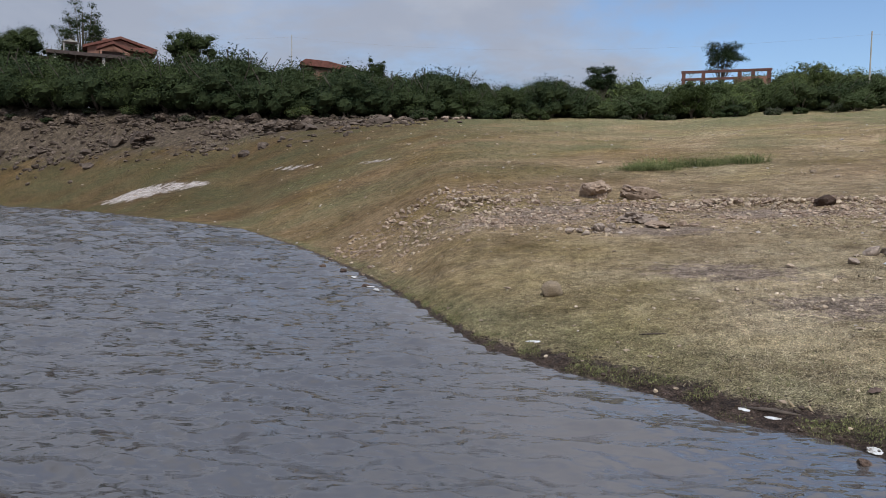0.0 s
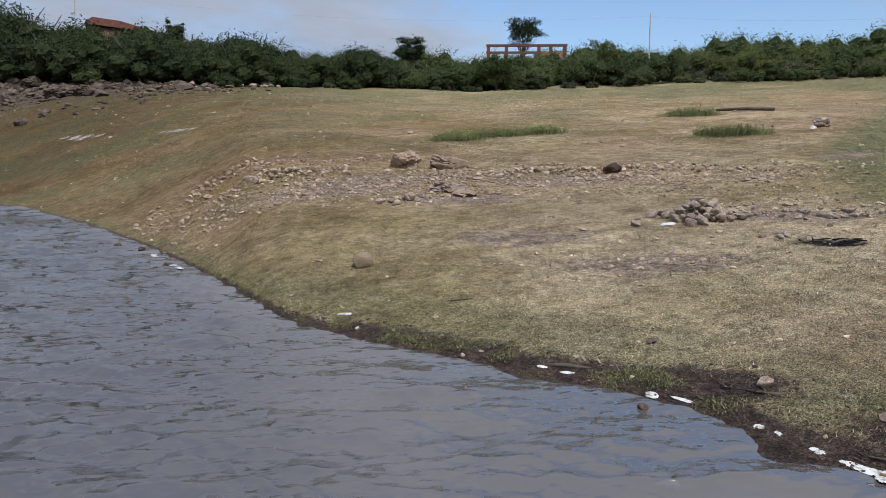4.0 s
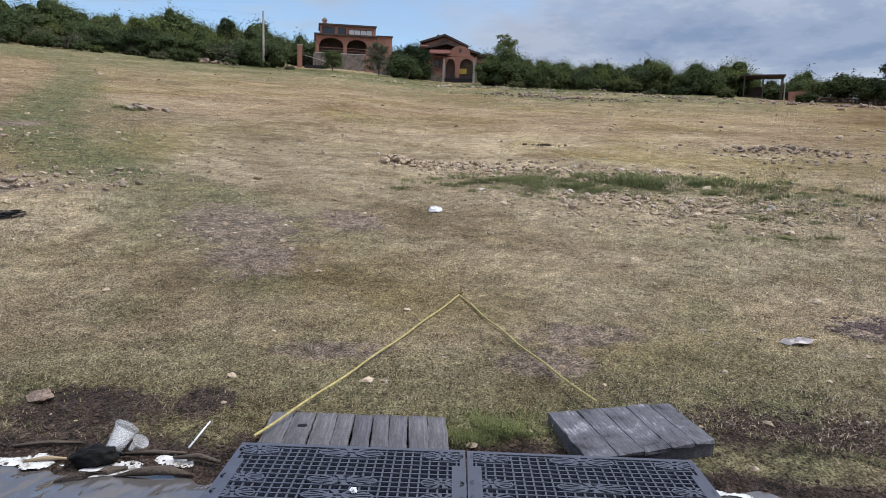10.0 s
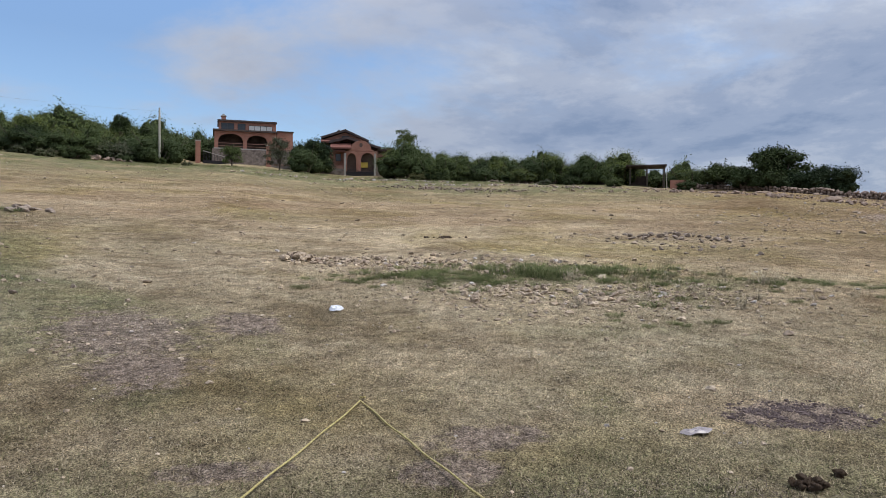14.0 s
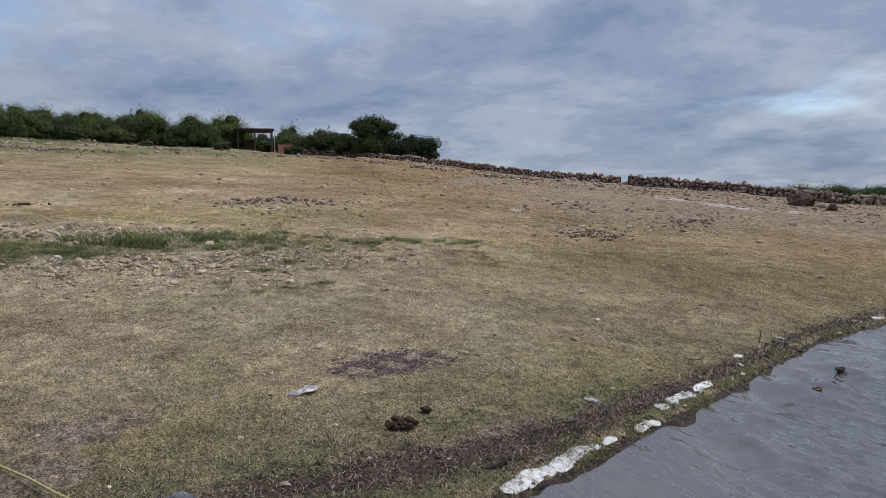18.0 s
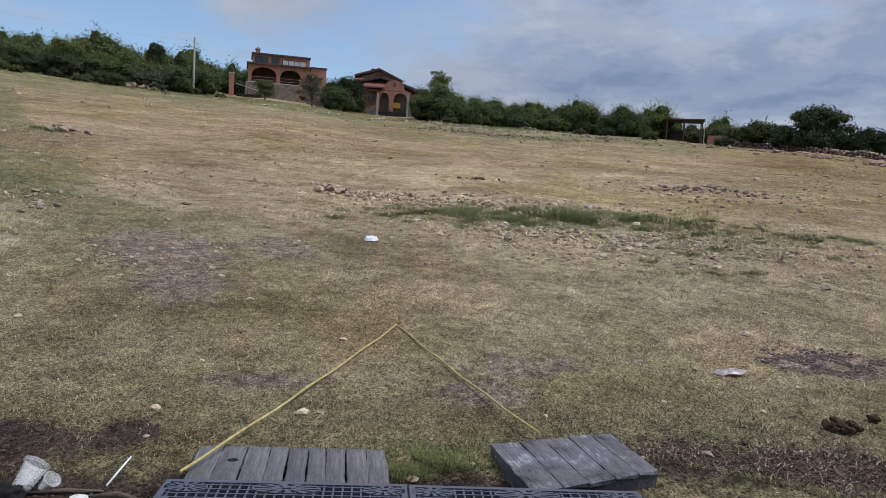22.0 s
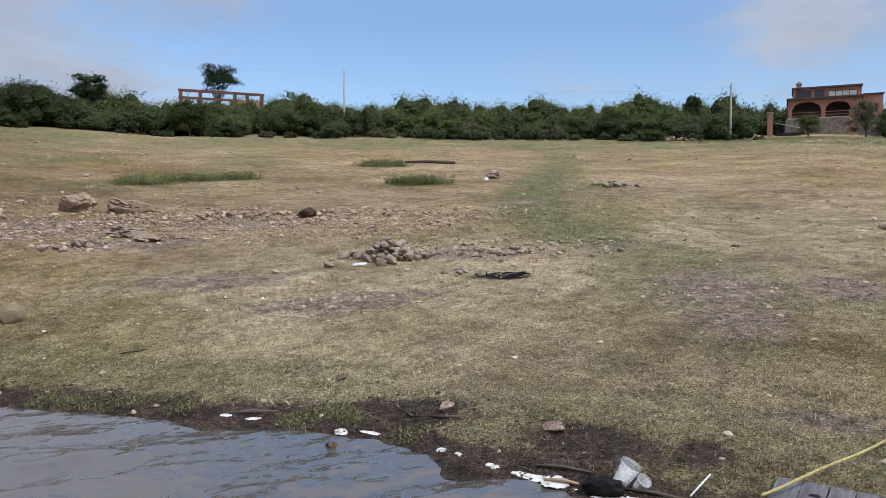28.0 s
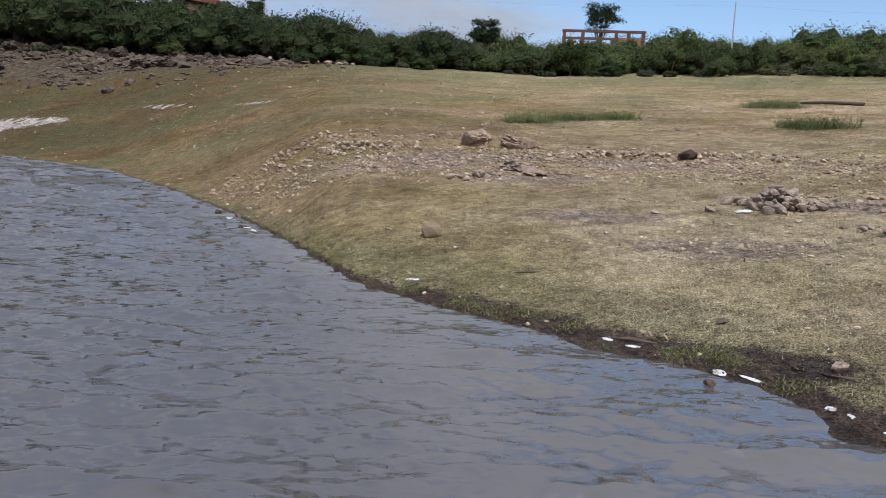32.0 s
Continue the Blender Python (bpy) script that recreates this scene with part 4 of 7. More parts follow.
stand(17.0, 100, 9.05, "tree", 83, 6.2, clumps=26, count=5000, leaf=0.22, core=0.5, material=MAT_LEAF, label="bushy green tree before an unfinished building", bole=0.2, thick=0.14, flat=0.9)
for _k, _a in enumerate((-14.6, -13.3, -12.0, -10.8)):
    stand(_a, 119, 10.15, "tree", 84 + _k, 6.4, clumps=22, count=3600, leaf=0.22, core=0.55, material=MAT_LEAF_DARK, label="bushy dark tree before a long tiled house", bole=0.1, thick=0.14, flat=0.95)
_rs = np.random.RandomState(9)
for _k in range(64):
    _az = -34 + 131 * (_k + _rs.rand()) / 64
    if 58 < _az < 73.5 or 91 < _az < 95:
        continue
    _x, _y = polar(_az, float(edge_r(np.array([_az]))[0]) - _rs.uniform(1.5, 5.5))
    _q = _rs.uniform(0.28, 0.6)
    _b = copy_thing(BUSHES[_rs.choice([1, 3, 4, 4, 5])], Matrix.Translation((_x, _y, gz(_x, _y) - 0.05)) @ Matrix.Rotation(_rs.rand() * 6, 4, "Z") @ Matrix.Diagonal((_q * 1.2, _q * 1.2, _q, 1)))
    _b["group"] = "low shrubs before the thicket"
for _k in range(7):
    _x, _y = polar(-15.6 + _k * 0.95, 114 + _rs.uniform(-2, 2))
    _q = _rs.uniform(1.35, 1.6)
    _b = copy_thing(BUSHES[_rs.choice([7, 0])], Matrix.Translation((_x, _y, gz(_x, _y) - 0.1)) @ Matrix.Rotation(_rs.rand() * 6, 4, "Z") @ Matrix.Diagonal((_q, _q, _q, 1)))
    _b["group"] = "bushes before the long house"
for _r, _s in ((148, 1.45), (160, 1.7)):
    for _k in range(20):
        _az = 56.8 + _k * 0.92
        _rr = _r if _az < 67 else _r - 20
        _x, _y = polar(_az + _rs.normal() * 0.2, _rr + _rs.uniform(-2, 3))
        _q = _s * _rs.uniform(0.75, 1.1) * (1.0 if _az < 67 else 0.85)
        _b = copy_thing(BUSHES[_rs.choice([6, 9])], Matrix.Translation((_x, _y, gz(_x, _y) - 0.3)) @ Matrix.Rotation(_rs.rand() * 6, 4, "Z") @ Matrix.Diagonal((_q, _q, _q, 1)))
        _b["group"] = "bushes behind the brick houses"
for _k in range(30):
    _x, _y = polar(126.5 + _k * 0.48, 72 + _rs.uniform(-2, 3))
    _b = copy_thing(BUSHES[_rs.choice([0, 1, 3])], Matrix.Translation((_x, _y, gz(_x, _y) - 0.3)) @ Matrix.Rotation(_rs.rand() * 6, 4, "Z") @ Matrix.Diagonal((0.8, 0.8, 0.72 * _rs.uniform(0.75, 1.15), 1)))
    _b["group"] = "bushes beyond the dry-stone wall"
for b in BUSHES:
    for o in (*b.children_recursive, b):
        bpy.data.objects.remove(o)



# ---- buildings and walls ----
MAT_BRICK = Mat("red_brick", 0.9, 0, 0.2)
_bt = MAT_BRICK.n.new("ShaderNodeTexBrick")
for _k, _v in (("Scale", 3.2), ("Mortar Size", 0.022), ("Color1", (0.36, 0.168, 0.118, 1)), ("Color2", (0.28, 0.125, 0.09, 1)), ("Mortar", (0.34, 0.24, 0.19, 1))):
    _bt.inputs[_k].default_value = _v
MAT_BRICK.link(MAT_BRICK.map(MAT_BRICK.co, (1, 1, 1), (radians(90), 0, 0)), _bt.inputs["Vector"])
MAT_BRICK.color(MAT_BRICK.mix(0.5, _bt.outputs["Color"], MAT_BRICK.ramp(MAT_BRICK.noise(0.8, 5), (0.3, (0.27, 0.125, 0.092)), (0.7, (0.45, 0.235, 0.175)))))
MAT_BRICK = MAT_BRICK.m
MAT_ORANGE = plain("orange_plaster", (0.30, 0.160, 0.118), 0.85, 0.25, 1.2)
MAT_TILE = plain("roof_tiles", (0.165, 0.066, 0.05), 0.85, 0.4, 2.2, bump=0.6, dist=0.05)
MAT_TILE_DARK = plain("weathered_roof_edge", (0.075, 0.055, 0.05), 0.85, 0.35, 2)
MAT_DULL_RED = plain("dull_red_brick", (0.135, 0.066, 0.055), 0.9, 0.35, 2)
MAT_CONCRETE = plain("grey_concrete", (0.36, 0.34, 0.31), 0.9, 0.25, 1.5)
MAT_POLE = plain("pale_pole", (0.42, 0.40, 0.35), 0.85, 0.2, 1.5)
# shade inside porches and recesses put into the colour; also a broken tile's brown
MAT_INSIDE = plain("interior_shade_and_tile", (0.12, 0.085, 0.07), 0.9, 0.3, 1)
MAT_GLASS_DARK = plain("dark_window_glass", (0.03, 0.034, 0.04), 0.12, 0.2, 2, spec=0.6, bump=0)
MAT_GLASS_PALE = plain("pale_window_panes", (0.55, 0.56, 0.55), 0.4, 0.12, 2, bump=0)
MAT_IRON = plain("dark_iron", (0.035, 0.033, 0.036), 0.6, 0.3, 4, metal=0.4)
MAT_YELLOW = plain("yellow_board", (0.62, 0.46, 0.08), 0.6, 0.15, 3)
MAT_RUBBLE = stone_mat("mortared_field_stone", (0.12, 0.105, 0.1), (0.23, 0.205, 0.19), (0.36, 0.33, 0.31))


def box(bm, x0, x1, y0, y1, z0, z1):
    v = [bm.verts.new((x, y, z)) for z in (z0, z1) for x, y in ((x0, y0), (x1, y0), (x1, y1), (x0, y1))]
    for f in ((3, 2, 1, 0), (4, 5, 6, 7), (0, 1, 5, 4), (1, 2, 6, 5), (2, 3, 7, 6), (3, 0, 4, 7)):
        bm.faces.new([v[i] for i in f])


def slab(name, parent, material, *dims, label=""):
    bm = bmesh.new()
    box(bm, *dims)
    return part(name, bm, material, parent, label)


def prism(bm, outline, y0, y1):
    """An outline in x and z pushed from y0 to y1."""
    a = [bm.verts.new((x, y0, z)) for x, z in outline]
    b = [bm.verts.new((x, y1, z)) for x, z in outline]
    n = len(outline)
    bm.faces.new(a[::-1]), bm.faces.new(b)
    for k in range(n):
        bm.faces.new((a[k], a[(k + 1) % n], b[(k + 1) % n], b[k]))
    bmesh.ops.recalc_face_normals(bm, faces=bm.faces)


def arch_wall(name, parent, material, x0, x1, z0, z1, y0, y1, arches, steps=12):
    """A wall with round-headed openings (left, right, springing, crown) cut right through it."""
    bm = bmesh.new()
    xs = [x0]
    for l, r, s, c in arches:
        xs += [l, r]
    xs.append(x1)
    for k in range(0, len(xs), 2):
        box(bm, xs[k], xs[k + 1], y0, y1, z0, z1)
    for l, r, s, c in arches:
        for i in range(steps):
            p, q = l + (r - l) * i / steps, l + (r - l) * (i + 1) / steps
            h = [s + (c - s) * math.sqrt(max(0, 1 - ((v - (l + r) / 2) / ((r - l) / 2)) ** 2)) for v in (p, q)]
            prism(bm, [(p, h[0]), (q, h[1]), (q, z1), (p, z1)], y0, y1)
    return part(name, bm, material, parent)


def facing(az, r, el):
    """A frame with x along the front as seen from the water, y away from it."""
    x, y, z = spot(az, r, el)
    return Matrix.Translation((x, y, z)) @ Matrix.Rotation(radians(-az), 4, "Z")


def window(parent, x0, x1, z0, z1, y, panes, glass):
    """Panes in a dark metal frame: window > pane, mullion."""
    bm = bmesh.new()
    box(bm, x0, x1, y, y + 0.1, z0 - 0.07, z0)
    w = part("window", bm, MAT_IRON, parent)
    slab("mullion", w, MAT_IRON, x0, x1, y, y + 0.1, z1 - 0.06, z1)
    for k in range(panes + 1):
        c = x0 + (x1 - x0) * k / panes
        slab("mullion", w, MAT_IRON, c - 0.04, c + 0.04, y + 0.002, y + 0.1, z0 + 0.002, z1 - 0.062)
    for k in range(panes):
        a, b = x0 + (x1 - x0) * k / panes + 0.042, x0 + (x1 - x0) * (k + 1) / panes - 0.042
        slab("pane", w, glass, a, b, y + 0.04, y + 0.06, z0 + 0.002, z1 - 0.062)
    return w


def arched_house():
    h = empty("house", facing(59.6, 135, 7.36), "two-storey brick house with an arched porch and flat roof", "house")
    k = 0.0343
    Z = lambda yc: (240 - yc) * k
    X = lambda xc: (xc - 165) * k
    W = X(478)
    arch_wall("wall", h, MAT_BRICK, 0, W, 0, Z(152), 0, 0.35, [(X(183), X(308), Z(200), Z(164)), (X(327), X(432), Z(200), Z(168))])
    slab("wall", h, MAT_INSIDE, 0.1, W - 0.1, 3.4, 3.7, 0, Z(152), label="plaster back wall of the porch, shade put into its colour")
    slab("wall", h, MAT_BRICK, 0, 0.35, 0.352, 3.398, 0, Z(152))
    slab("wall", h, MAT_BRICK, W - 0.35, W, 0.352, 3.398, 0, Z(152))
    slab("floor_slab", h, MAT_CONCRETE, -0.1, W + 0.1, -0.1, 8, -0.3, -0.002)
    slab("cornice", h, MAT_TILE_DARK, -0.25, W + 0.2, -0.45, 8, Z(152) + 0.002, Z(144), label="dark tiled cornice")
    slab("upper_wall", h, MAT_BRICK, X(186), X(478), 1.0, 7.8, Z(144) + 0.002, Z(97))
    slab("roof", h, MAT_TILE_DARK, X(180), X(482), 0.7, 8.1, Z(97) + 0.002, Z(89), label="thin dark flat roof edge")
    window(h, X(200), X(262), Z(142), Z(106), 0.88, 2, MAT_GLASS_DARK)
    window(h, X(282), X(320), Z(142), Z(106), 0.88, 1, MAT_GLASS_DARK)
    window(h, X(338), X(458), Z(148), Z(113), 0.88, 4, MAT_GLASS_PALE)
    slab("chimney", h, MAT_BRICK, X(200), X(222), 2.0, 2.8, Z(89) + 0.002, Z(66), label="square brick chimney")
    bm = bmesh.new()
    prism(bm, [(X(196), Z(66) + 0.002), (X(226), Z(66) + 0.002), (X(211), Z(53))], 1.9, 2.9)
    part("chimney_cap", bm, MAT_CONCRETE, h)
    slab("side_wing", h, MAT_BRICK, W + 0.21, X(568), 1.5, 6, -0.5, Z(138))
    slab("wing_roof", h, MAT_TILE_DARK, W + 0.21, X(572), 1.3, 6.2, Z(138) + 0.002, Z(133))
    for x0, x1 in ((183, 308), (327, 432)):
        for z in (0.35, 0.85):
            slab("rail", h, MAT_ORANGE, X(x0) + 0.002, X(x1) - 0.002, 0.12, 0.2, z, z + 0.09, label="reddish porch rail")
    bm = bmesh.new()
    box(bm, -0.4, W + 3.4, -1.2, 7, -5.5, -0.302)
    t = part("terrace_wall", bm, MAT_RUBBLE)
    t.matrix_basis = h.matrix_basis.copy()
    tagged(t, "grey field-stone retaining wall under a brick house", "wall")
    for az, e0, e1, lab in ((58.45, 5.9, 7.8, "tall square brick gate pillar"), (63.58, 5.8, 7.64, "square red brick gate pillar")):
        p = empty("gate_pillar", facing(az, 122, e0), lab, "pillar", "pillars of the house gate")
        z = 122 * (math.tan(radians(e1)) - math.tan(radians(e0)))
        slab("shaft", p, MAT_BRICK, -0.38, 0.38, 0, 0.76, -0.9, z)
        slab("cap", p, MAT_CONCRETE, -0.46, 0.46, -0.08, 0.84, z + 0.002, z + 0.14)
    g = empty("metal_gate", facing(58.75, 122, 6.0), "dark slanting metal gate between brick pillars", "gate")
    for i in range(15):
        x = 0.15 + i * 0.24
        slab("bar", g, MAT_IRON, x, x + 0.05, 0, 0.05, -0.5, 2.3 - i * 0.06)
    bm = bmesh.new()
    prism(bm, [(0.1, 2.3), (3.6, 1.42), (3.6, 1.52), (0.1, 2.4)], -0.02, 0.07)
    part("top_rail", bm, MAT_CONCRETE, g)
    slab("panel", g, MAT_IRON, 0.1, 3.6, 0.06, 0.1, -0.5, 0.85)
    f = empty("garden_wall", facing(63.9, 121, 5.85), "low stone garden wall with a pale coping", "wall")
    slab("stonework", f, MAT_RUBBLE, 0.1, 6.4, 0, 0.4, -0.8, 0.75)
    slab("coping", f, MAT_ORANGE, 0.05, 6.4, -0.05, 0.45, 0.752, 0.86)


def gabled_house():
    k = 0.029
    X = lambda xc: (xc - 830) * k
    Z = lambda yc: (390 - yc) * k
    h = empty("house", facing(69.4, 112, 5.36), "brick house with stacked tiled gable roofs and arched entrance", "house")
    slab("wall", h, MAT_ORANGE, X(712), X(946), 4, 11, -1.2, Z(172))
    slab("wall", h, MAT_BRICK, X(770), X(1000), 2.2, 3.998, -1.2, Z(238))
    for x in (758, 800, 872, 940, 985):
        slab("beam_end", h, MAT_TILE_DARK, X(x), X(x) + 0.16, 1.9, 2.198, Z(216), Z(210), label="dark wooden beam end under the eaves")
    for name, pts, y0, y1 in (("roof", [(700, 168), (830, 128), (958, 182), (958, 172), (830, 116), (700, 158)], 3.4, 11.5),
                              ("roof", [(745, 202), (842, 178), (905, 196), (905, 184), (842, 165), (745, 189)], 1.6, 5.0),
                              ("roof", [(905, 197), (1020, 229), (1020, 217), (905, 185)], 1.5, 7.0)):
        bm = bmesh.new()
        prism(bm, [(X(a), Z(b)) for a, b in pts], y0, y1)
        part(name, bm, MAT_TILE_DARK, h, "tiled gable roof with dark eaves")
    bm = bmesh.new()
    prism(bm, [(X(712), Z(172) + 0.002), (X(950), Z(172) + 0.002), (X(830), Z(130))], 4.002, 10.9)
    part("gable", bm, MAT_ORANGE, h)
    pts = [(X(840), Z(243))] + [(X(913) + 54 * k * math.cos(a), Z(234) + 1.36 * math.sin(a)) for a in [math.pi - math.pi * i / 14 for i in range(15)]] + [(X(986), Z(243))]
    bm = bmesh.new()
    prism(bm, pts, 1.0, 1.4)
    part("curved_gable", bm, MAT_BRICK, h, "rounded pink brick gable over the entrance")
    # flat dark disc on the gable, painted as the shade of a round niche
    bm = bmesh.new()
    prism(bm, [(X(913) + 0.26 * math.cos(a), Z(212) + 0.32 * math.sin(a)) for a in [2 * math.pi * i / 14 for i in range(14)]], 0.94, 0.998)
    part("niche", bm, MAT_INSIDE, h)
    arch_wall("porch_wall", h, MAT_BRICK, X(826), X(1000), 0, Z(245) - 0.002, 1.0, 1.45,
              [(X(840), X(888), Z(290), Z(255)), (X(912), X(985), Z(290), Z(252))])
    slab("wall", h, MAT_INSIDE, X(832), X(998), 2.1, 2.198, 0, Z(246), label="inner wall of the entrance, coloured dark for its shade")
    slab("board", h, MAT_YELLOW, X(912), X(950), 1.9, 2.0, Z(328), Z(300), label="yellow board inside the entrance")
    for x in (829, 987):
        slab("gate_post", h, MAT_CONCRETE, X(x) - 0.16, X(x) + 0.16, 0.5, 0.82, -0.6, Z(258), label="pale concrete gate post")
    g = empty("metal_gate", facing(69.4, 112, 5.36) @ Matrix.Translation((0, 0.55, 0)), "low dark iron double gate in front of a brick house", "gate")
    for i in range(26):
        x = X(836) + i * (X(980) - X(836)) / 25
        slab("bar", g, MAT_IRON, x - 0.03, x + 0.03, 0, 0.06, 0.05, Z(352) + 0.35 * abs(math.sin(i / 25 * 2 * math.pi)))
    slab("panel", g, MAT_IRON, X(836), X(980), 0.062, 0.1, 0.0, Z(355))
    w = empty("stone_wall", facing(69.4, 112, 5.36), "grey field-stone wall beside a gate", "wall")
    slab("stonework", w, MAT_RUBBLE, X(995), X(1190), 0.6, 1.1, -1.5, Z(300))
    w = empty("stone_wall", facing(69.4, 112, 5.36), "pale low stone wall left of an iron gate", "wall")
    slab("stonework", w, MAT_RUBBLE, X(700), X(822), 0.6, 1.1, -1.5, Z(340))
    slab("coping", w, MAT_ORANGE, X(720), X(822), 1.102, 1.4, -1.5, Z(322))
    s = empty("side_shed", facing(69.4, 112, 5.36), "open lean-to with a red tiled roof beside a house", "shed")
    bm = bmesh.new()
    prism(bm, [(X(1002), Z(272)), (X(1100), Z(262)), (X(1100), Z(252)), (X(1002), Z(258))], 1.3, 5)
    part("roof", bm, MAT_TILE, s)
    for x in (1010, 1092):
        slab("post", s, MAT_BARK, X(x), X(x) + 0.18, 1.5, 1.68, -1.5, Z(273) - 0.01)
    bm = bmesh.new()
    prism(bm, [(X(1000), Z(238)), (X(1085), Z(225)), (X(1085), Z(216)), (X(1000), Z(228))], 2.3, 6)
    part("upper_roof", bm, MAT_TILE_DARK, s)
    for x in (1004, 1078):
        slab("post", s, MAT_BARK, X(x), X(x) + 0.15, 2.5, 2.65, -1.5, Z(238) - 0.01)
    for y0, z0, y1, z1, x0, x1 in ((0.3, 236, 2.3, 206, 752, 862), (2.2, 196, 4.2, 176, 700, 800), (0.6, 250, 2.3, 238, 770, 828)):
        bm = bmesh.new()
        prism(bm, [(y0, Z(z0)), (y1, Z(z1)), (y1, Z(z1) + 0.22), (y0, Z(z0) + 0.2)], -X(x1), -X(x0))
        part("pent_roof", bm, MAT_TILE, h, "red tiled pent roof", Matrix.Rotation(radians(90), 4, "Z"))
    window(h, X(726), X(752), Z(226), Z(200), 3.88, 1, MAT_GLASS_DARK)
    window(h, X(780), X(806), Z(292), Z(256), 2.08, 1, MAT_GLASS_DARK)
    window(h, X(812), X(850), Z(166), Z(150), 3.88, 2, MAT_GLASS_DARK)
    t = empty("water_tank", facing(69.4, 112, 5.36) @ Matrix.Translation((X(795), 6.0, Z(128))), "round black roof water tank", "tank")
    bm = bmesh.new()
    bmesh.ops.create_uvsphere(bm, u_segments=14, v_segments=9, radius=0.42)
    for v in bm.verts:
        v.co.z = max(-0.38, v.co.z * 1.1) + 0.1
    part("tank_body", bm, MAT_IRON, t)
    bm = bmesh.new()
    tube(bm, [(0, 0, 0.4), (0, 0, 0.6)], [0.14, 0.14], 10)
    part("lid", bm, MAT_IRON, t)


def frame_house():
    k = 1 / 1.8 * 0.0427 * 1.955
    X = lambda xc: (xc - 755) * k
    Z = lambda yc: (268 - yc) * k
    h = empty("unfinished_house", facing(14.4, 112, 8.5), "unfinished brick house with bare concrete columns on its roof", "house")
    slab("wall", h, MAT_ORANGE, 0, X(1010), 0, 7, -6, -0.2)
    slab("roof_slab", h, MAT_CONCRETE, -0.2, X(1012), -0.2, 7.2, -0.198, 0)
    for x in (757, 815, 920, 958, 1003):
        for y in (0.0, 6.6):
            slab("column", h, MAT_DULL_RED, X(x), X(x) + 0.5, y, y + 0.5, 0.002, Z(228))
    for y in (0.0, 6.6):
        slab("beam", h, MAT_DULL_RED, 0, X(1010) + 0.3, y - 0.03, y + 0.53, Z(228) + 0.002, Z(221))
    slab("parapet", h, MAT_ORANGE, X(920) + 0.502, X(1003) - 0.002, 0.05, 0.25, 0.002, Z(244), label="orange brick infill wall")


def hill_house():
    k = 1 / 1.8 * 0.0395 * 2.65
    X = lambda xc: (xc - 270) * k
    Z = lambda yc: (225 - yc) * k
    h = empty("house", facing(-29.45, 152, 8.7), "orange house with a red tiled gable roof on the hill", "house")
    slab("wall", h, MAT_ORANGE, X(275), X(470), 1.5, 9, Z(188) + 0.202, Z(155))
    bm = bmesh.new()
    prism(bm, [(X(275), Z(155) + 0.002), (X(470), Z(155) + 0.002), (X(374), Z(124))], 1.5, 8.9)
    part("gable", bm, MAT_ORANGE, h)
    for pts, y0 in (([(262, 160), (374, 122), (374, 114), (262, 152)], 0.8), ([(374.2, 122), (486, 154), (486, 146), (374.2, 114)], 0.8), ([(302, 168), (350, 146), (350, 138), (302, 160)], -1.2), ([(350.2, 146), (400, 166), (400, 158), (350.2, 138)], -1.2)):
        bm = bmesh.new()
        prism(bm, [(X(a), Z(b)) for a, b in pts], y0, 9.5 if y0 > 0 else 0.79)
        part("roof", bm, MAT_TILE, h, "red tiled roof slope")
    bm = bmesh.new()
    prism(bm, [(X(400), Z(162)), (X(480), Z(165)), (X(470), Z(150)), (X(402), Z(150))], -0.6, 1.4)
    part("porch_roof", bm, MAT_TILE, h)
    slab("terrace", h, MAT_TILE_DARK, X(160), X(465), -2.2, 9.5, Z(195), Z(188) + 0.2)
    for x in (318, 405, 440, 180):
        slab("pillar", h, MAT_CONCRETE, X(x), X(x) + 0.45, -1.9, -1.4, Z(330), Z(195) - 0.002)
    slab("wall", h, MAT_INSIDE, X(120), X(460), 2, 2.4, Z(330), Z(195) - 0.002, label="wall under the terrace, coloured dark for its shade")
    # dark plate before the wall paints the shade of the porch recess
    slab("wall", h, MAT_INSIDE, X(310), X(388), 1.2, 1.49, Z(188) + 0.202, Z(165), label="dark plate standing for the porch's shaded recess")
    for x in (312, 384):
        slab("porch_post", h, MAT_ORANGE, X(x), X(x) + 0.3, -1.0, -0.7, Z(188) + 0.202, Z(168))
    slab("chimney", h, MAT_BRICK, X(322), X(342), 5, 6, Z(140), Z(112))
    t = empty("water_tower", facing(-29.45, 152, 8.7), "pale framed rooftop shelter beside a house", "shelter")
    for x in (207, 248):
        slab("post", t, MAT_CONCRETE, X(x), X(x) + 0.22, 0, 0.22, Z(188) + 0.202, Z(150))
    bm = bmesh.new()
    prism(bm, [(X(204), Z(150) + 0.002), (X(254), Z(150) + 0.002), (X(228), Z(142))], -0.2, 2.2)
    part("top", bm, MAT_CONCRETE, t)
    h = empty("house", facing(-14.6, 124, 9.2), "long low house with a red tiled roof behind bushes", "house")
    w = 124 * math.radians(4.6)
    slab("wall", h, MAT_ORANGE, 0.4, w - 0.2, 0.4, 5, -4, 1.0)
    bm = bmesh.new()
    prism(bm, [(0, 1.9), (1.0, 2.6), (4.8, 2.35), (w, 1.2), (w, 0.95), (0, 1.6)], -0.2, 3.0)
    part("roof", bm, MAT_TILE, h, "red tiled roof")
    slab("eave", h, MAT_TILE_DARK, 0.2, w - 0.1, 0.1, 4.8, 1.002, 1.1)


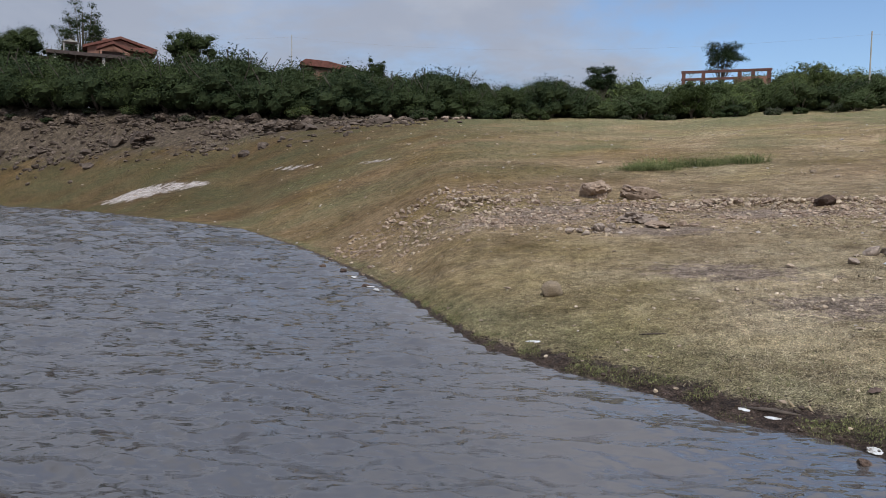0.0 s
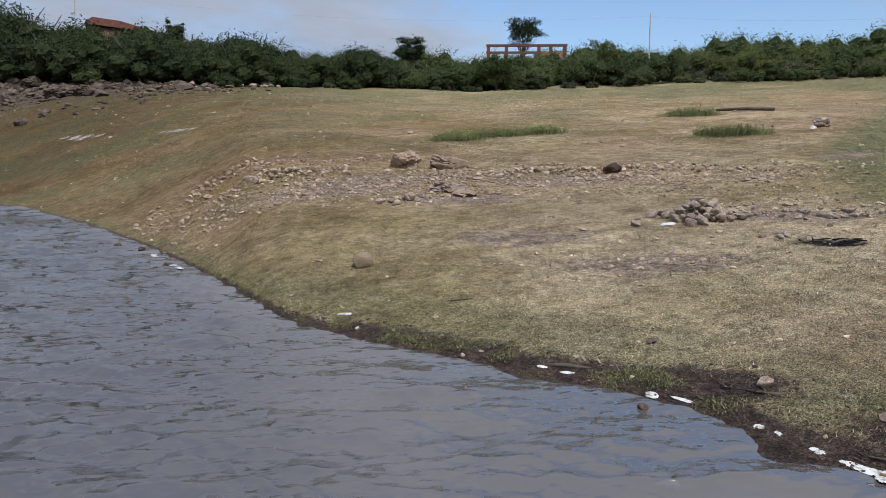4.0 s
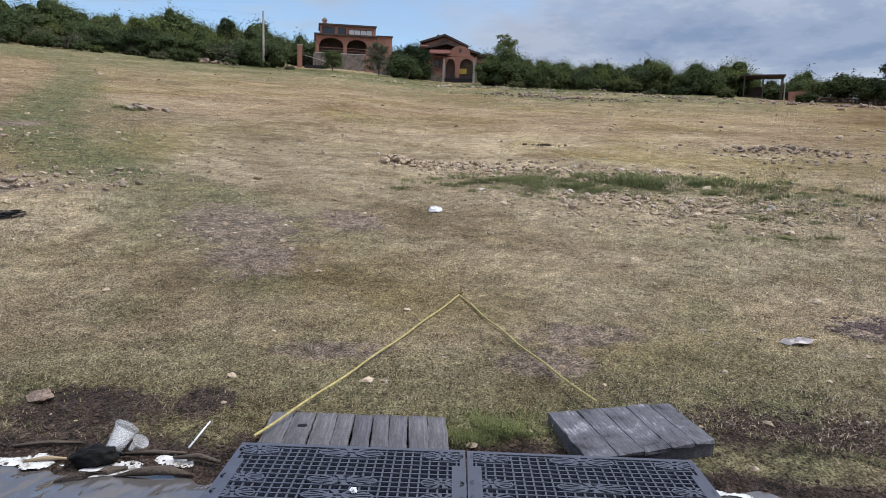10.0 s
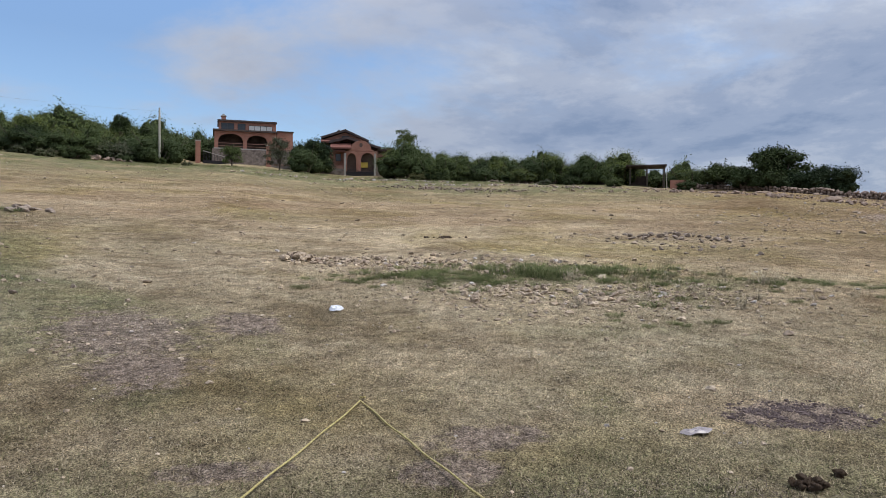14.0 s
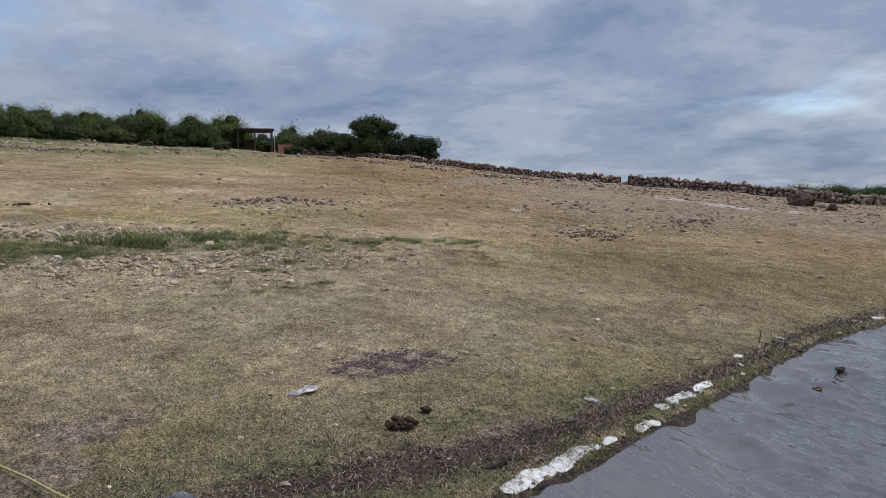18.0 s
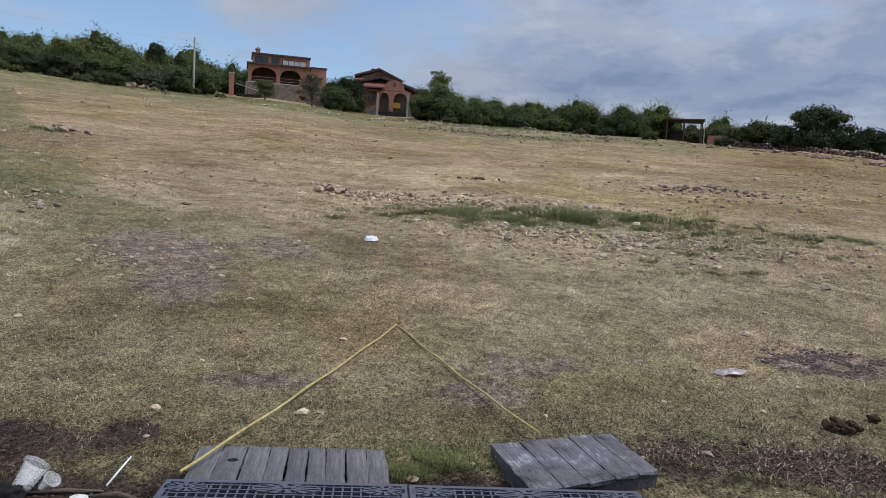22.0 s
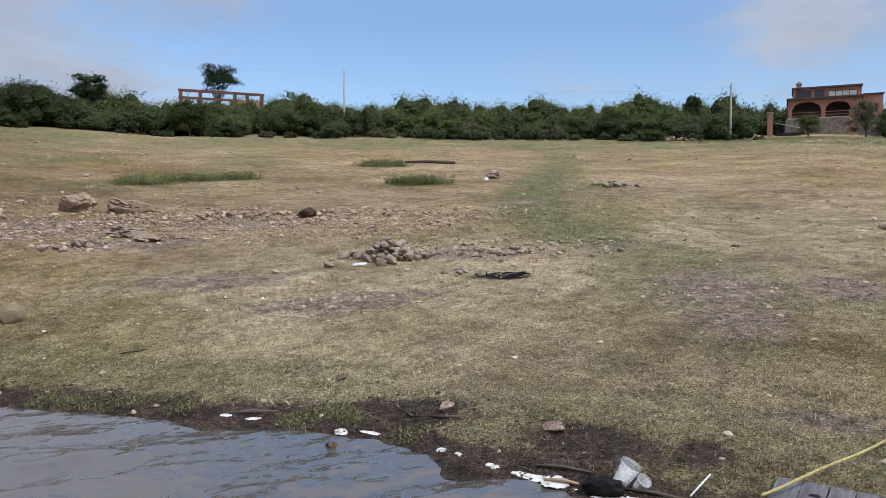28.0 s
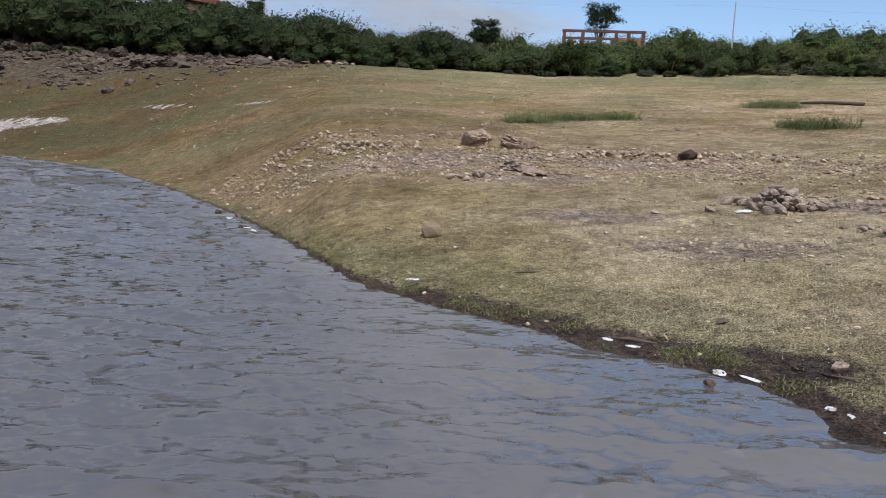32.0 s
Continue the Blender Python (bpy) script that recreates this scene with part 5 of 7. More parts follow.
def pole(az, r, e1, rad, label, drop=0.0):
    x, y, z = spot(az, r)
    top = 1.72 + r * math.tan(radians(e1))
    p = empty("utility_pole", Matrix.Translation((x, y, z)), label, "pole", "utility poles")
    bm = bmesh.new()
    tube(bm, [(0, 0, -0.5), (0, 0, (top - z) * 0.5), (0, 0, top - z)], [rad, rad * 0.85, rad * 0.65], 8)
    part("shaft", bm, MAT_POLE, p)
    bm = bmesh.new()
    tube(bm, [(0, 0, top - z + 0.002), (0, 0, top - z + 0.12)], [rad * 0.75, rad * 0.5], 8)
    part("cap", bm, MAT_CONCRETE, p)
    return Vector((x, y, top - 0.3))


def wire(a, b, sag, rad=0.007):
    bm = bmesh.new()
    pts = [a.lerp(b, t) - Vector((0, 0, sag * 4 * t * (1 - t))) for t in [i / 20 for i in range(21)]]
    tube(bm, pts, [rad] * 21, 4)
    tagged(part("power_line", bm, MAT_CONCRETE), "thin grey overhead power line between poles", "cable", "power lines")


def shed():
    h = empty("shed", facing(91.4, 84, 4.85), "open field shed with a flat dark roof on posts", "shed")
    w = 84 * radians(2.5)
    slab("roof", h, MAT_TILE_DARK, -0.4, w + 0.3, -0.3, 3.4, 2.0, 2.12)
    for x in (0, w * 0.5, w):
        for y in (0, 3.0):
            slab("post", h, MAT_BARK, x, x + 0.12, y, y + 0.12, -0.5, 1.998)
    # back wall coloured dark to stand for the shade inside the open shed
    slab("back_wall", h, MAT_TILE_DARK, 0.14, w * 0.55, 3.13, 3.25, -0.4, 1.2)
    p = empty("wall_end", facing(94.35, 76, 4.4), "stub of a brick wall at the end of a stone wall", "wall")
    slab("brickwork", p, MAT_BRICK, 0, 1.5, 0, 0.4, -0.5, 0.95)
    for az in (94.1, 98.9, 100.6):
        x, y, z = spot(az, edge_r(np.array([az]))[0] + 1.0)
        q = empty("fence_post", Matrix.Translation((x, y, z)), "thin wooden fence post by a stone wall", "post", "fence posts")
        bm = bmesh.new()
        tube(bm, [(0, 0, -0.3), (0.02, 0, 0.9), (0.05, 0, 1.7)], [0.06, 0.055, 0.045], 6)
        part("stake", bm, MAT_POLE, q)


arched_house()
gabled_house()
frame_house()
hill_house()
_t1 = pole(55.8, 96, 9.95, 0.16, "pale concrete utility pole at the meadow's edge")
_t2 = pole(26.6, 104, 11.45, 0.11, "thin utility pole standing behind the thicket")
_t3 = pole(-15.2, 126, 12.0, 0.1, "thin utility pole above a tiled roof")
wire(_t1, _t2, 1.4), wire(_t2, _t3, 2.0)
wire(_t3, Vector(spot(-42, 170, 10.6)), 2.0)
shed()



# ---- landing stage: plastic pallets, boards, rope ----
MAT_PLASTIC = plain("grey_pallet_plastic", (0.046, 0.051, 0.071), 0.42, 0.3, 6, spec=0.85, bump=0.25, dist=0.004)
MAT_ROPE = Mat("yellow_rope", 0.75, 0, 0.3)
MAT_ROPE.color(MAT_ROPE.ramp(MAT_ROPE.noise(40, 3), (0.3, (0.26, 0.21, 0.075)), (0.7, (0.50, 0.43, 0.19)))).bump(MAT_ROPE.noise(160, 2), 0.6, 0.004)
MAT_ROPE = MAT_ROPE.m


def plank_material():
    m = Mat("weathered_grey_wood", 0.85, 0, 0.25)
    v = m.map(m.co, (14, 1.2, 14))
    g, s = m.noise(3.0, 7, 0.65, v, 0.6), m.noise(2.2, 4)
    fine = m.noise(9, 5, 0.7, m.map(m.co, (30, 1.0, 30)))
    c = m.ramp(g, (0.25, (0.055, 0.054, 0.059)), (0.5, (0.108, 0.106, 0.114)), (0.78, (0.185, 0.183, 0.195)))
    t = m.ramp(m.rand(), (0, (0.80, 0.80, 0.84)), (1, (1.15, 1.13, 1.10)))
    st = m.ramp(m.calc("ADD", m.calc("MULTIPLY", s, 0.6), m.calc("MULTIPLY", m.noise(1.1, 6, 0.7, m.world()), 0.4)), (0.40, 0.45), (0.49, 1.0), (0.60, 1.75))
    m.color(m.mix(1, m.mix(1, c, t, "MULTIPLY"), m.mix(0.6, st, m.ramp(fine, (0.35, 0.6), (0.65, 1.2))), "MULTIPLY"))
    m.bump(m.calc("ADD", g, fine), 0.6, 0.006)
    return m.m


MAT_WOOD = plank_material()
# black of bag and hose; under the pallets it stands in for shade
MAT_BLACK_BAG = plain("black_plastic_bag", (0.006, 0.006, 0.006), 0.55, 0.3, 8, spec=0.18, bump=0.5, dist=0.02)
MAT_FOAM = Mat("white_foam", 0.85, 0, 0.3)
MAT_FOAM.color(MAT_FOAM.ramp(MAT_FOAM.noise(16, 7, 0.72), (0.40, (0.16, 0.145, 0.12)), (0.46, (0.46, 0.45, 0.42)), (0.58, (0.62, 0.63, 0.64)))).bump(MAT_FOAM.voronoi(70), 0.25, 0.004)
MAT_FOAM = MAT_FOAM.m
MAT_DRIFT = plain("wet_driftwood", (0.085, 0.065, 0.05), 0.7, 0.55, 6, bump=0.7, dist=0.02)
MAT_STRAW = plain("pale_driftwood", (0.33, 0.255, 0.16), 0.8, 0.4, 9, bump=0.6, dist=0.01)
MAT_DUNG = plain("dung", (0.085, 0.052, 0.028), 0.95, 0.5, 22, bump=0.9, dist=0.02)
MAT_PAPER = plain("pale_litter", (0.66, 0.68, 0.72), 0.6, 0.12, 10)
MAT_BAGFILM = plain("milky_plastic_film", (0.30, 0.265, 0.265), 0.35, 0.2, 9, spec=0.5)
MAT_BUCKET = Mat("cloudy_clear_plastic", 0.3, 0, 0.5)
MAT_BUCKET.color((0.86, 0.88, 0.9))
MAT_BUCKET.b.inputs["Alpha"].default_value = 0.24
MAT_BUCKET.rough(MAT_BUCKET.ramp(MAT_BUCKET.noise(18, 4), (0.3, 0.25), (0.7, 0.5)))
MAT_BUCKET = MAT_BUCKET.m


def pallet(label, at):
    """1.2 x 1.0 m moulded pallet: openwork deck, nine rosettes, nine feet. Far edge at y = 0, deck at z = 0."""
    p = empty("plastic_pallet", at, label, "pallet", "pallets of the landing stage")
    W, D, b = 1.19, 1.0, 0.0095
    bm = bmesh.new()
    box(bm, -b / 2, b / 2, -D + 0.03, -0.03, -0.075, -0.002)
    bar = part("cross_bar", bm, MAT_PLASTIC, p)
    for i in range(1, 26):
        o = bar if i == 1 else new("cross_bar", bar.data)
        o.parent, o.location = p, (W * i / 26, 0, 0)
    bm = bmesh.new()
    box(bm, 0.03, W - 0.03, -b / 2, b / 2, -0.075, 0.0)
    bar = part("long_bar", bm, MAT_PLASTIC, p)
    for i in range(1, 20):
        o = bar if i == 1 else new("long_bar", bar.data)
        o.parent, o.location = p, (0, -D * i / 20, 0)
    # added black sheet below the deck, painted shade for the holes
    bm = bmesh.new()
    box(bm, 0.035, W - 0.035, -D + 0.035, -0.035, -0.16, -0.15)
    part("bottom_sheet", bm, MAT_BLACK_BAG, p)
    bm = bmesh.new()
    for x0, x1, y0, y1 in ((0, W, -0.03, 0), (0, W, -D, -D + 0.03), (0, 0.03, -D + 0.031, -0.031), (W - 0.03, W, -D + 0.031, -0.031)):
        box(bm, x0, x1, y0, y1, -0.05, 0.003)
    part("rim", bm, MAT_PLASTIC, p)
    for ix, x in enumerate((0.115, W / 2, W - 0.115)):
        for iy, y in enumerate((-0.085, -0.40, -0.56, -D + 0.085)):
            wx = 0.17 if ix == 1 else 0.105
            bm = bmesh.new()
            # a round plate with a fan of slots
            radii, n = (0.14, 0.26, 0.40, 0.94, 1.0), 24
            grid = [[bm.verts.new((x + math.cos(2 * math.pi * k / n) * wx * s, y + math.sin(2 * math.pi * k / n) * 0.055 * s, 0.003)) for k in range(n)] for s in radii]
            for j in range(4):
                for k in range(n):
                    if not (j == 2 and k % 2) and not (j == 0 and k % 4 == 0):
                        bm.faces.new((grid[j][k], grid[j + 1][k], grid[j + 1][(k + 1) % n], grid[j][(k + 1) % n]))
            down = bmesh.ops.extrude_face_region(bm, geom=bm.faces[:])
            for v in [e for e in down["geom"] if isinstance(e, bmesh.types.BMVert)]:
                v.co.z = -0.02
            bmesh.ops.recalc_face_normals(bm, faces=bm.faces)
            part("rosette", bm, MAT_PLASTIC, p)
            if iy != 2:
                bm = bmesh.new()
                box(bm, x - wx * 0.8, x + wx * 0.8, y - 0.05, y + 0.05, -0.2, -0.036)
                part("foot", bm, MAT_PLASTIC, p)
    for ix in (0, 1):
        x0, x1 = (0.03, 0.23) if ix == 0 else (W - 0.23, W - 0.03)
        bm = bmesh.new()
        box(bm, x0 + (0.0 if ix == 0 else 0.16), x0 + (0.04 if ix == 0 else 0.2), -0.72, -0.2, -0.03, 0.0035)
        part("side_strip", bm, MAT_PLASTIC, p)
    return p


def along(ax, ay, bx, by, z):
    """A frame at a with x towards b, y to the left of it, level."""
    return Matrix.Translation((ax, ay, z)) @ Matrix.Rotation(math.atan2(by - ay, bx - ax), 4, "Z")


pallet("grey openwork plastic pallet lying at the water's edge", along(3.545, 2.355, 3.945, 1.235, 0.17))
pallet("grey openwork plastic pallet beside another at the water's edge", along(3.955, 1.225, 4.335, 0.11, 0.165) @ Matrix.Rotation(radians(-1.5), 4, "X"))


def plank_mesh(length, width, thick, seed, knot=False):
    """A worn plank along y with rounded, slightly uneven edges."""
    rs = np.random.RandomState(seed)
    bm = bmesh.new()
    n = 9
    rings = []
    for i in range(n):
        y = -length * i / (n - 1)
        w, dz = width / 2 + rs.normal() * 0.002, rs.normal() * 0.0015
        b = 0.006
        pro = [(-w, -thick), (w, -thick), (w, -b * 0.7), (w - b * 0.6, 0), (-w + b * 0.6, 0), (-w, -b * 0.7)]
        rings.append([bm.verts.new((x, y + (rs.normal() * 0.004 if i in (0, n - 1) else 0), z + dz)) for x, z in pro])
    for u, w in zip(rings, rings[1:]):
        for k in range(6):
            bm.faces.new((u[k], u[(k + 1) % 6], w[(k + 1) % 6], w[k]))
    bm.faces.new(rings[0][::-1]), bm.faces.new(rings[-1])
    bmesh.ops.recalc_face_normals(bm, faces=bm.faces)
    return bm


def worn_paint_material():
    m = Mat("worn_grey_painted_wood", 0.7, 0, 0.3)
    grain = m.noise(3.0, 7, 0.65, m.map(m.co, (16, 1.2, 14)), 0.6)
    wear = m.calc("ADD", m.calc("MULTIPLY", m.noise(3.2, 7, 0.7, m.world(), 0.4), 0.65), m.calc("MULTIPLY", m.noise(6.0, 6, 0.75, m.map(m.co, (9, 1.6, 9))), 0.35))
    c = m.ramp(wear, (0.40, (0.028, 0.029, 0.034)), (0.46, (0.085, 0.084, 0.096)), (0.54, (0.125, 0.124, 0.142)), (0.60, (0.29, 0.29, 0.32)))
    m.color(m.mix(1, c, m.ramp(grain, (0.3, 0.62), (0.7, 1.2)), "MULTIPLY"))
    m.bump(m.calc("ADD", grain, wear), 0.5, 0.005)
    return m.m


MAT_WORN = worn_paint_material()


def boards():
    d = empty("plank_deck", along(4.075, 2.52, 4.50, 1.51, 0.14), "weathered grey plank deck lying in front of a pallet", "deck")
    total, x = 1.09, 0.0
    for k, w in enumerate((0.135, 0.135, 0.13, 0.105, 0.11, 0.10, 0.115, 0.115, 0.115)):
        b = part("plank", plank_mesh(0.50, w - 0.005, 0.028, 30 + k), MAT_WOOD, d)
        b.location = (x + w / 2, 0.0, -0.004 * k / 9 * 5 + (0.004 if k % 2 else 0))
        b.rotation_euler = (0, 0, radians((0.6, -0.4, 0.3, -0.7, 0.2, 0.8, -0.5, 0.4, -0.2)[k]))
        x += w
    bm = bmesh.new()
    bmesh.ops.create_circle(bm, cap_ends=True, segments=14, radius=0.03)
    h = part("knot", bm, MAT_BLACK_BAG, d, "dark knot hole in a plank")
    h.location, h.scale = (0.215, -0.22, 0.0035), (1, 0.75, 1)
    for y in (-0.1, -0.4):
        bm = bmesh.new()
        box(bm, 0.04, total - 0.04, y - 0.04, y + 0.04, -0.11, -0.052)
        part("bearer", bm, MAT_WOOD, d)
    # tilted platform of wide boards
    ux, vy = Vector((0.53, -0.83, 0.03)).normalized(), Vector((0.86, 0.50, 0.06)).normalized()
    vy = (vy - ux * vy.dot(ux)).normalized()
    wz = ux.cross(vy)
    m = Matrix(((ux.x, vy.x, wz.x, 4.70), (ux.y, vy.y, wz.y, 0.955), (ux.z, vy.z, wz.z, 0.175), (0, 0, 0, 1)))
    p = empty("wooden_platform", m, "tilted wooden platform of wide scuffed grey boards beside a pallet", "platform")
    x = 0.0
    for k, w in enumerate((0.19, 0.16, 0.17, 0.16, 0.14)):
        bm = plank_mesh(0.62 - 0.02 * k, w - 0.0015, 0.024, 50 + k)
        for v in bm.verts:
            if v.co.y < -0.5:
                v.co.y += 0.02 * v.co.x / w
        b = part("board", bm, MAT_WORN, p)
        b.location = (x + w / 2, 0.0, 0.002 * (k % 2))
        x += w
    for name, dims in (("side", (0.005, 0.03, -0.61, -0.01, -0.11, -0.027)), ("side", (0.785, 0.81, -0.53, -0.01, -0.11, -0.027)), ("side", (0.032, 0.783, -0.05, -0.02, -0.11, -0.027)), ("side", (0.032, 0.783, -0.53, -0.50, -0.11, -0.027))):
        bm = bmesh.new()
        box(bm, *dims)
        part(name, bm, MAT_WOOD, p)


boards()


def rope():
    r = empty("rope", Matrix.Translation((6.88, 2.28, gz(6.88, 2.28))), "taut yellow rope staked to the meadow in a V", "rope")
    o = Vector((6.88, 2.28, gz(6.88, 2.28)))
    for end in (Vector((3.62, 2.34, 0.183)), Vector((4.96, 0.70, 0.20))):
        bm = bmesh.new()
        apex = Vector((6.83, 2.28, o.z + 0.012))
        pts = []
        for i in range(25):
            t = i / 24
            q = apex.lerp(end, t)
            floor_z = max(gz(q.x, q.y) + 0.012, 0.152 if q.x < 4.55 and q.y > 1.5 else 0)
            q.z = max(q.z - 0.02 * 4 * t * (1 - t), floor_z)
            q += Vector((0.006 * math.sin(t * 19), 0.006 * math.cos(t * 23), 0))
            pts.append(q - o)
        tube(bm, pts, [0.0082] * 25, 7)
        part("strand", bm, MAT_ROPE, r)
    bm = bmesh.new()
    tube(bm, [(0, 0, -0.08), (0.004, 0, 0.075)], [0.012, 0.010], 6)
    part("stake", bm, MAT_STRAW, r, "short wooden stake in the grass")
    bm = bmesh.new()
    tube(bm, [(0.02 * math.cos(a), 0.02 * math.sin(a), 0.035) for a in [i * 0.7 for i in range(10)]], [0.010] * 10, 6)
    part("knot", bm, MAT_ROPE, r)


rope()


# ---- stones ----
def stone_mesh(seed, squash=0.7, rough=0.25, sub=2):
    rs = np.random.RandomState(seed)
    bm = bmesh.new()
    bmesh.ops.create_icosphere(bm, subdivisions=sub, radius=1)
    off = Vector(rs.uniform(-50, 50, 3))
    crag = 0.22 if sub > 2 and rough > 0.2 else 0.0
    cuts = [(Vector(rs.normal(size=3)).normalized(), rs.uniform(0.5, 0.8) + (0.12 if sub > 2 else 0)) for _ in range(8 if sub < 3 else (4 if rough > 0.18 else 0))]
    for v in bm.verts:
        n = noise.noise(v.co * 1.3 + off) * rough * 1.6 + noise.noise(v.co * 3.1 + off) * rough * 0.5 + crag * (noise.noise(v.co * 6.5 + off) + 0.6 * noise.noise(v.co * 13 + off))
        p = v.co * (1 + n)
        for d, h in cuts:
            over = p.dot(d) - h
            if over > 0:
                p -= d * over * 0.95
        v.co = Vector((p.x * 1.1, p.y * 0.9, p.z * squash))
    me = bpy.data.meshes.new("stone")
    bm.to_mesh(me)
    bm.free()
    return me


STONES = [stone_mesh(100 + k, (0.62, 0.75, 0.55, 0.85, 0.7, 0.5)[k]) for k in range(6)]
STONES_PINK, STONES_DARK, STONES_WALL, STONES_PALE, STONES_TAN, STONES_BANK = ([m.copy() for m in STONES] for _ in range(6))
for _ms, _mt in ((STONES, MAT_STONE), (STONES_PINK, MAT_STONE_PINK), (STONES_DARK, MAT_STONE_DARK), (STONES_WALL, MAT_STONE_WALL), (STONES_PALE, MAT_STONE_PALE), (STONES_TAN, MAT_STONE_TAN), (STONES_BANK, MAT_STONE_BANK)):
    for _m in _ms:
        _m.materials.append(_mt)


def boulder(x, y, size, label, seed, mat=None, squash=0.7, name="boulder", sink=0.3, turn=None, category="boulder", rough=0.34, flat=(1, 1)):
    me = stone_mesh(seed, squash, rough, 4 if rough > 0.2 and size > 0.3 else 3)
    ob = part(name, me, mat or MAT_STONE)
    ob.matrix_basis = Matrix.Translation((x, y, gz(x, y) + size * squash * (1 - sink) - size * squash * 0.3)) @ Matrix.Rotation(seed * 1.7 if turn is None else turn, 4, "Z") @ Matrix.Diagonal((size * flat[0], size * flat[1], size, 1))
    for p in me.polygons:
        p.use_smooth = rough < 0.2
    return tagged(ob, label, category)


def heap(name, label, spots, meshes, seed, category="stones"):
    """A group of loose stones that reads as one thing: spots (x, y, spread x, spread y, turn, count, size, height)."""
    rs = np.random.RandomState(seed)
    x0, y0 = spots[0][:2]
    root = empty(name, Matrix.Translation((x0, y0, gz(x0, y0))), label, category)
    for x, y, sx, sy, turn, count, size, high in spots:
        c, s = math.cos(turn), math.sin(turn)
        for k in range(count):
            u, v = rs.normal() * sx * 0.5, rs.normal() * sy * 0.5
            px, py = x + u * c - v * s, y + u * s + v * c
            near = math.exp(-((u / sx) ** 2 + (v / sy) ** 2) * 3)
            q = size * rs.uniform(0.5, 1.35)
            ob = new("stone", meshes[rs.randint(len(meshes))])
            ob.parent = root
            z = gz(px, py) + high * near * rs.uniform(0.2, 1) + q * 0.25
            ob.matrix_basis = Matrix.Translation((px - x0, py - y0, z - gz(x0, y0))) @ Euler((rs.normal() * 0.3, rs.normal() * 0.3, rs.uniform(0, 6.3))).to_matrix().to_4x4() @ Matrix.Diagonal((q, q, q, 1))
    return root


def place_stones():
    boulder(2.75, 19.7, 0.38, "large pinkish boulder in the dry meadow", 201, MAT_STONE_PINK, 0.75)
    boulder(3.87, 19.3, 0.46, "broad low pinkish boulder in the dry meadow", 202, MAT_STONE_PINK, 0.5)
    boulder(3.12, 15.65, 0.36, "flat purplish boulder with pale lichen", 203, MAT_STONE, 0.4)
    boulder(3.32, 14.85, 0.26, "pale flat rock beside a boulder", 204, MAT_STONE_PINK, 0.3)
    boulder(7.2, 16.2, 0.2, "dark rusty rock on the rubble bank", 205, MAT_STONE_DARK, 0.8, "rock", category="rock")
    boulder(0.77, 10.0, 0.165, "round brown stone on the dry grass", 206, plain("brown_round_stone", (0.29, 0.225, 0.15), 0.95, 0.45, 9, bump=0.7, dist=0.02), 0.78, "rock", 0.2, category="rock", rough=0.17)
    boulder(18.2, 23.0, 0.34, "pale boulder beside a worn track", 207, MAT_STONE, 0.75, "boulder")
    boulder(17.4, 22.45, 0.1, "white stone beside a boulder", 208, MAT_PAPER, 0.8, "rock", category="rock")
    boulder(3.29, 4.72, 0.06, "brown stone in the grass by the shore", 209, MAT_STONE_WALL, 0.7, "rock", category="rock")
    boulder(3.66, 3.95, 0.07, "grey stone on the muddy shore", 210, MAT_STONE_WALL, 0.6, "rock", category="rock")
    boulder(2.40, 4.88, 0.06, "wet stone in shallow water", 211, MAT_STONE_DARK, 0.7, "rock", category="rock")
    boulder(1.82, 4.44, 0.06, "dark weedy rock breaking the water", 212, MAT_STONE_DARK, 0.45, "rock", -0.6, category="rock")
    for x, y, s, k in ((6.92, -6.45, 0.05, 213), (6.45, -5.87, 0.045, 214), (6.33, -5.55, 0.045, 215), (-4.1, 17.4, 0.09, 216), (-3.4, 16.4, 0.08, 217), (-2.45, 13.8, 0.07, 218)):
        o = boulder(x, y, s, "small dark rock sticking out of the water", k, MAT_STONE_DARK, 0.7, "rock", category="rock")
        o.location.z = 0.01
        o["group"] = "rocks in the shallows"
    boulder(11.85, 2.15, 0.075, "pale pointed stone in the meadow", 219, MAT_STONE_TAN, 1.0, "rock", category="rock")
    boulder(29.1, -26.8, 0.55, "dark weathered boulder below a stone wall", 220, MAT_STONE_DARK, 0.75)
    boulder(26.4, -26.0, 0.3, "dark round rock below a stone wall", 221, MAT_STONE_DARK, 0.8, "rock", category="rock")
    for x, y, s, k in ((-24.8, 84.6, 1.5, 222), (-43.5, 89.4, 1.8, 223), (-61.2, 104.8, 1.3, 224), (-48, 92, 1.2, 225), (-13, 84, 1.0, 226), (-22, 83.5, 1.2, 227), (-41, 97, 1.2, 228)):
        boulder(x, y, s, "rough brown rock outcrop on the bank", k, MAT_STONE_BANK, 0.6)
    for az, r, s, k in ((-33, 126, 1.1, 231), (-30, 120, 1.3, 232), (-27, 113, 1.0, 233), (-24.5, 108, 1.1, 234), (-21, 103, 0.9, 235), (-18, 98, 1.2, 236), (-14, 95, 0.8, 237), (-35, 122, 1.5, 238)):
        boulder(*polar(az, r), s, "rough grey rock below the thicket", k, MAT_STONE_BANK, 0.6)["group"] = "rocks below the thicket"
    heap("stone_pile", "heap of rounded grey-brown stones on the meadow", [(6.02, 10.5, 0.68, 0.4, -0.5, 66, 0.10, 0.34), (7.2, 10.2, 1.5, 0.6, -0.7, 12, 0.07, 0.04)], STONES, 1)
    heap("rubble", "scattered rubble stones beyond a stone heap", [(8.0, 9.7, 2.2, 0.8, -0.75, 60, 0.055, 0.03), (9.0, 10.4, 2.6, 1.3, -0.7, 50, 0.045, 0.02)], STONES + STONES_TAN[:2], 2)
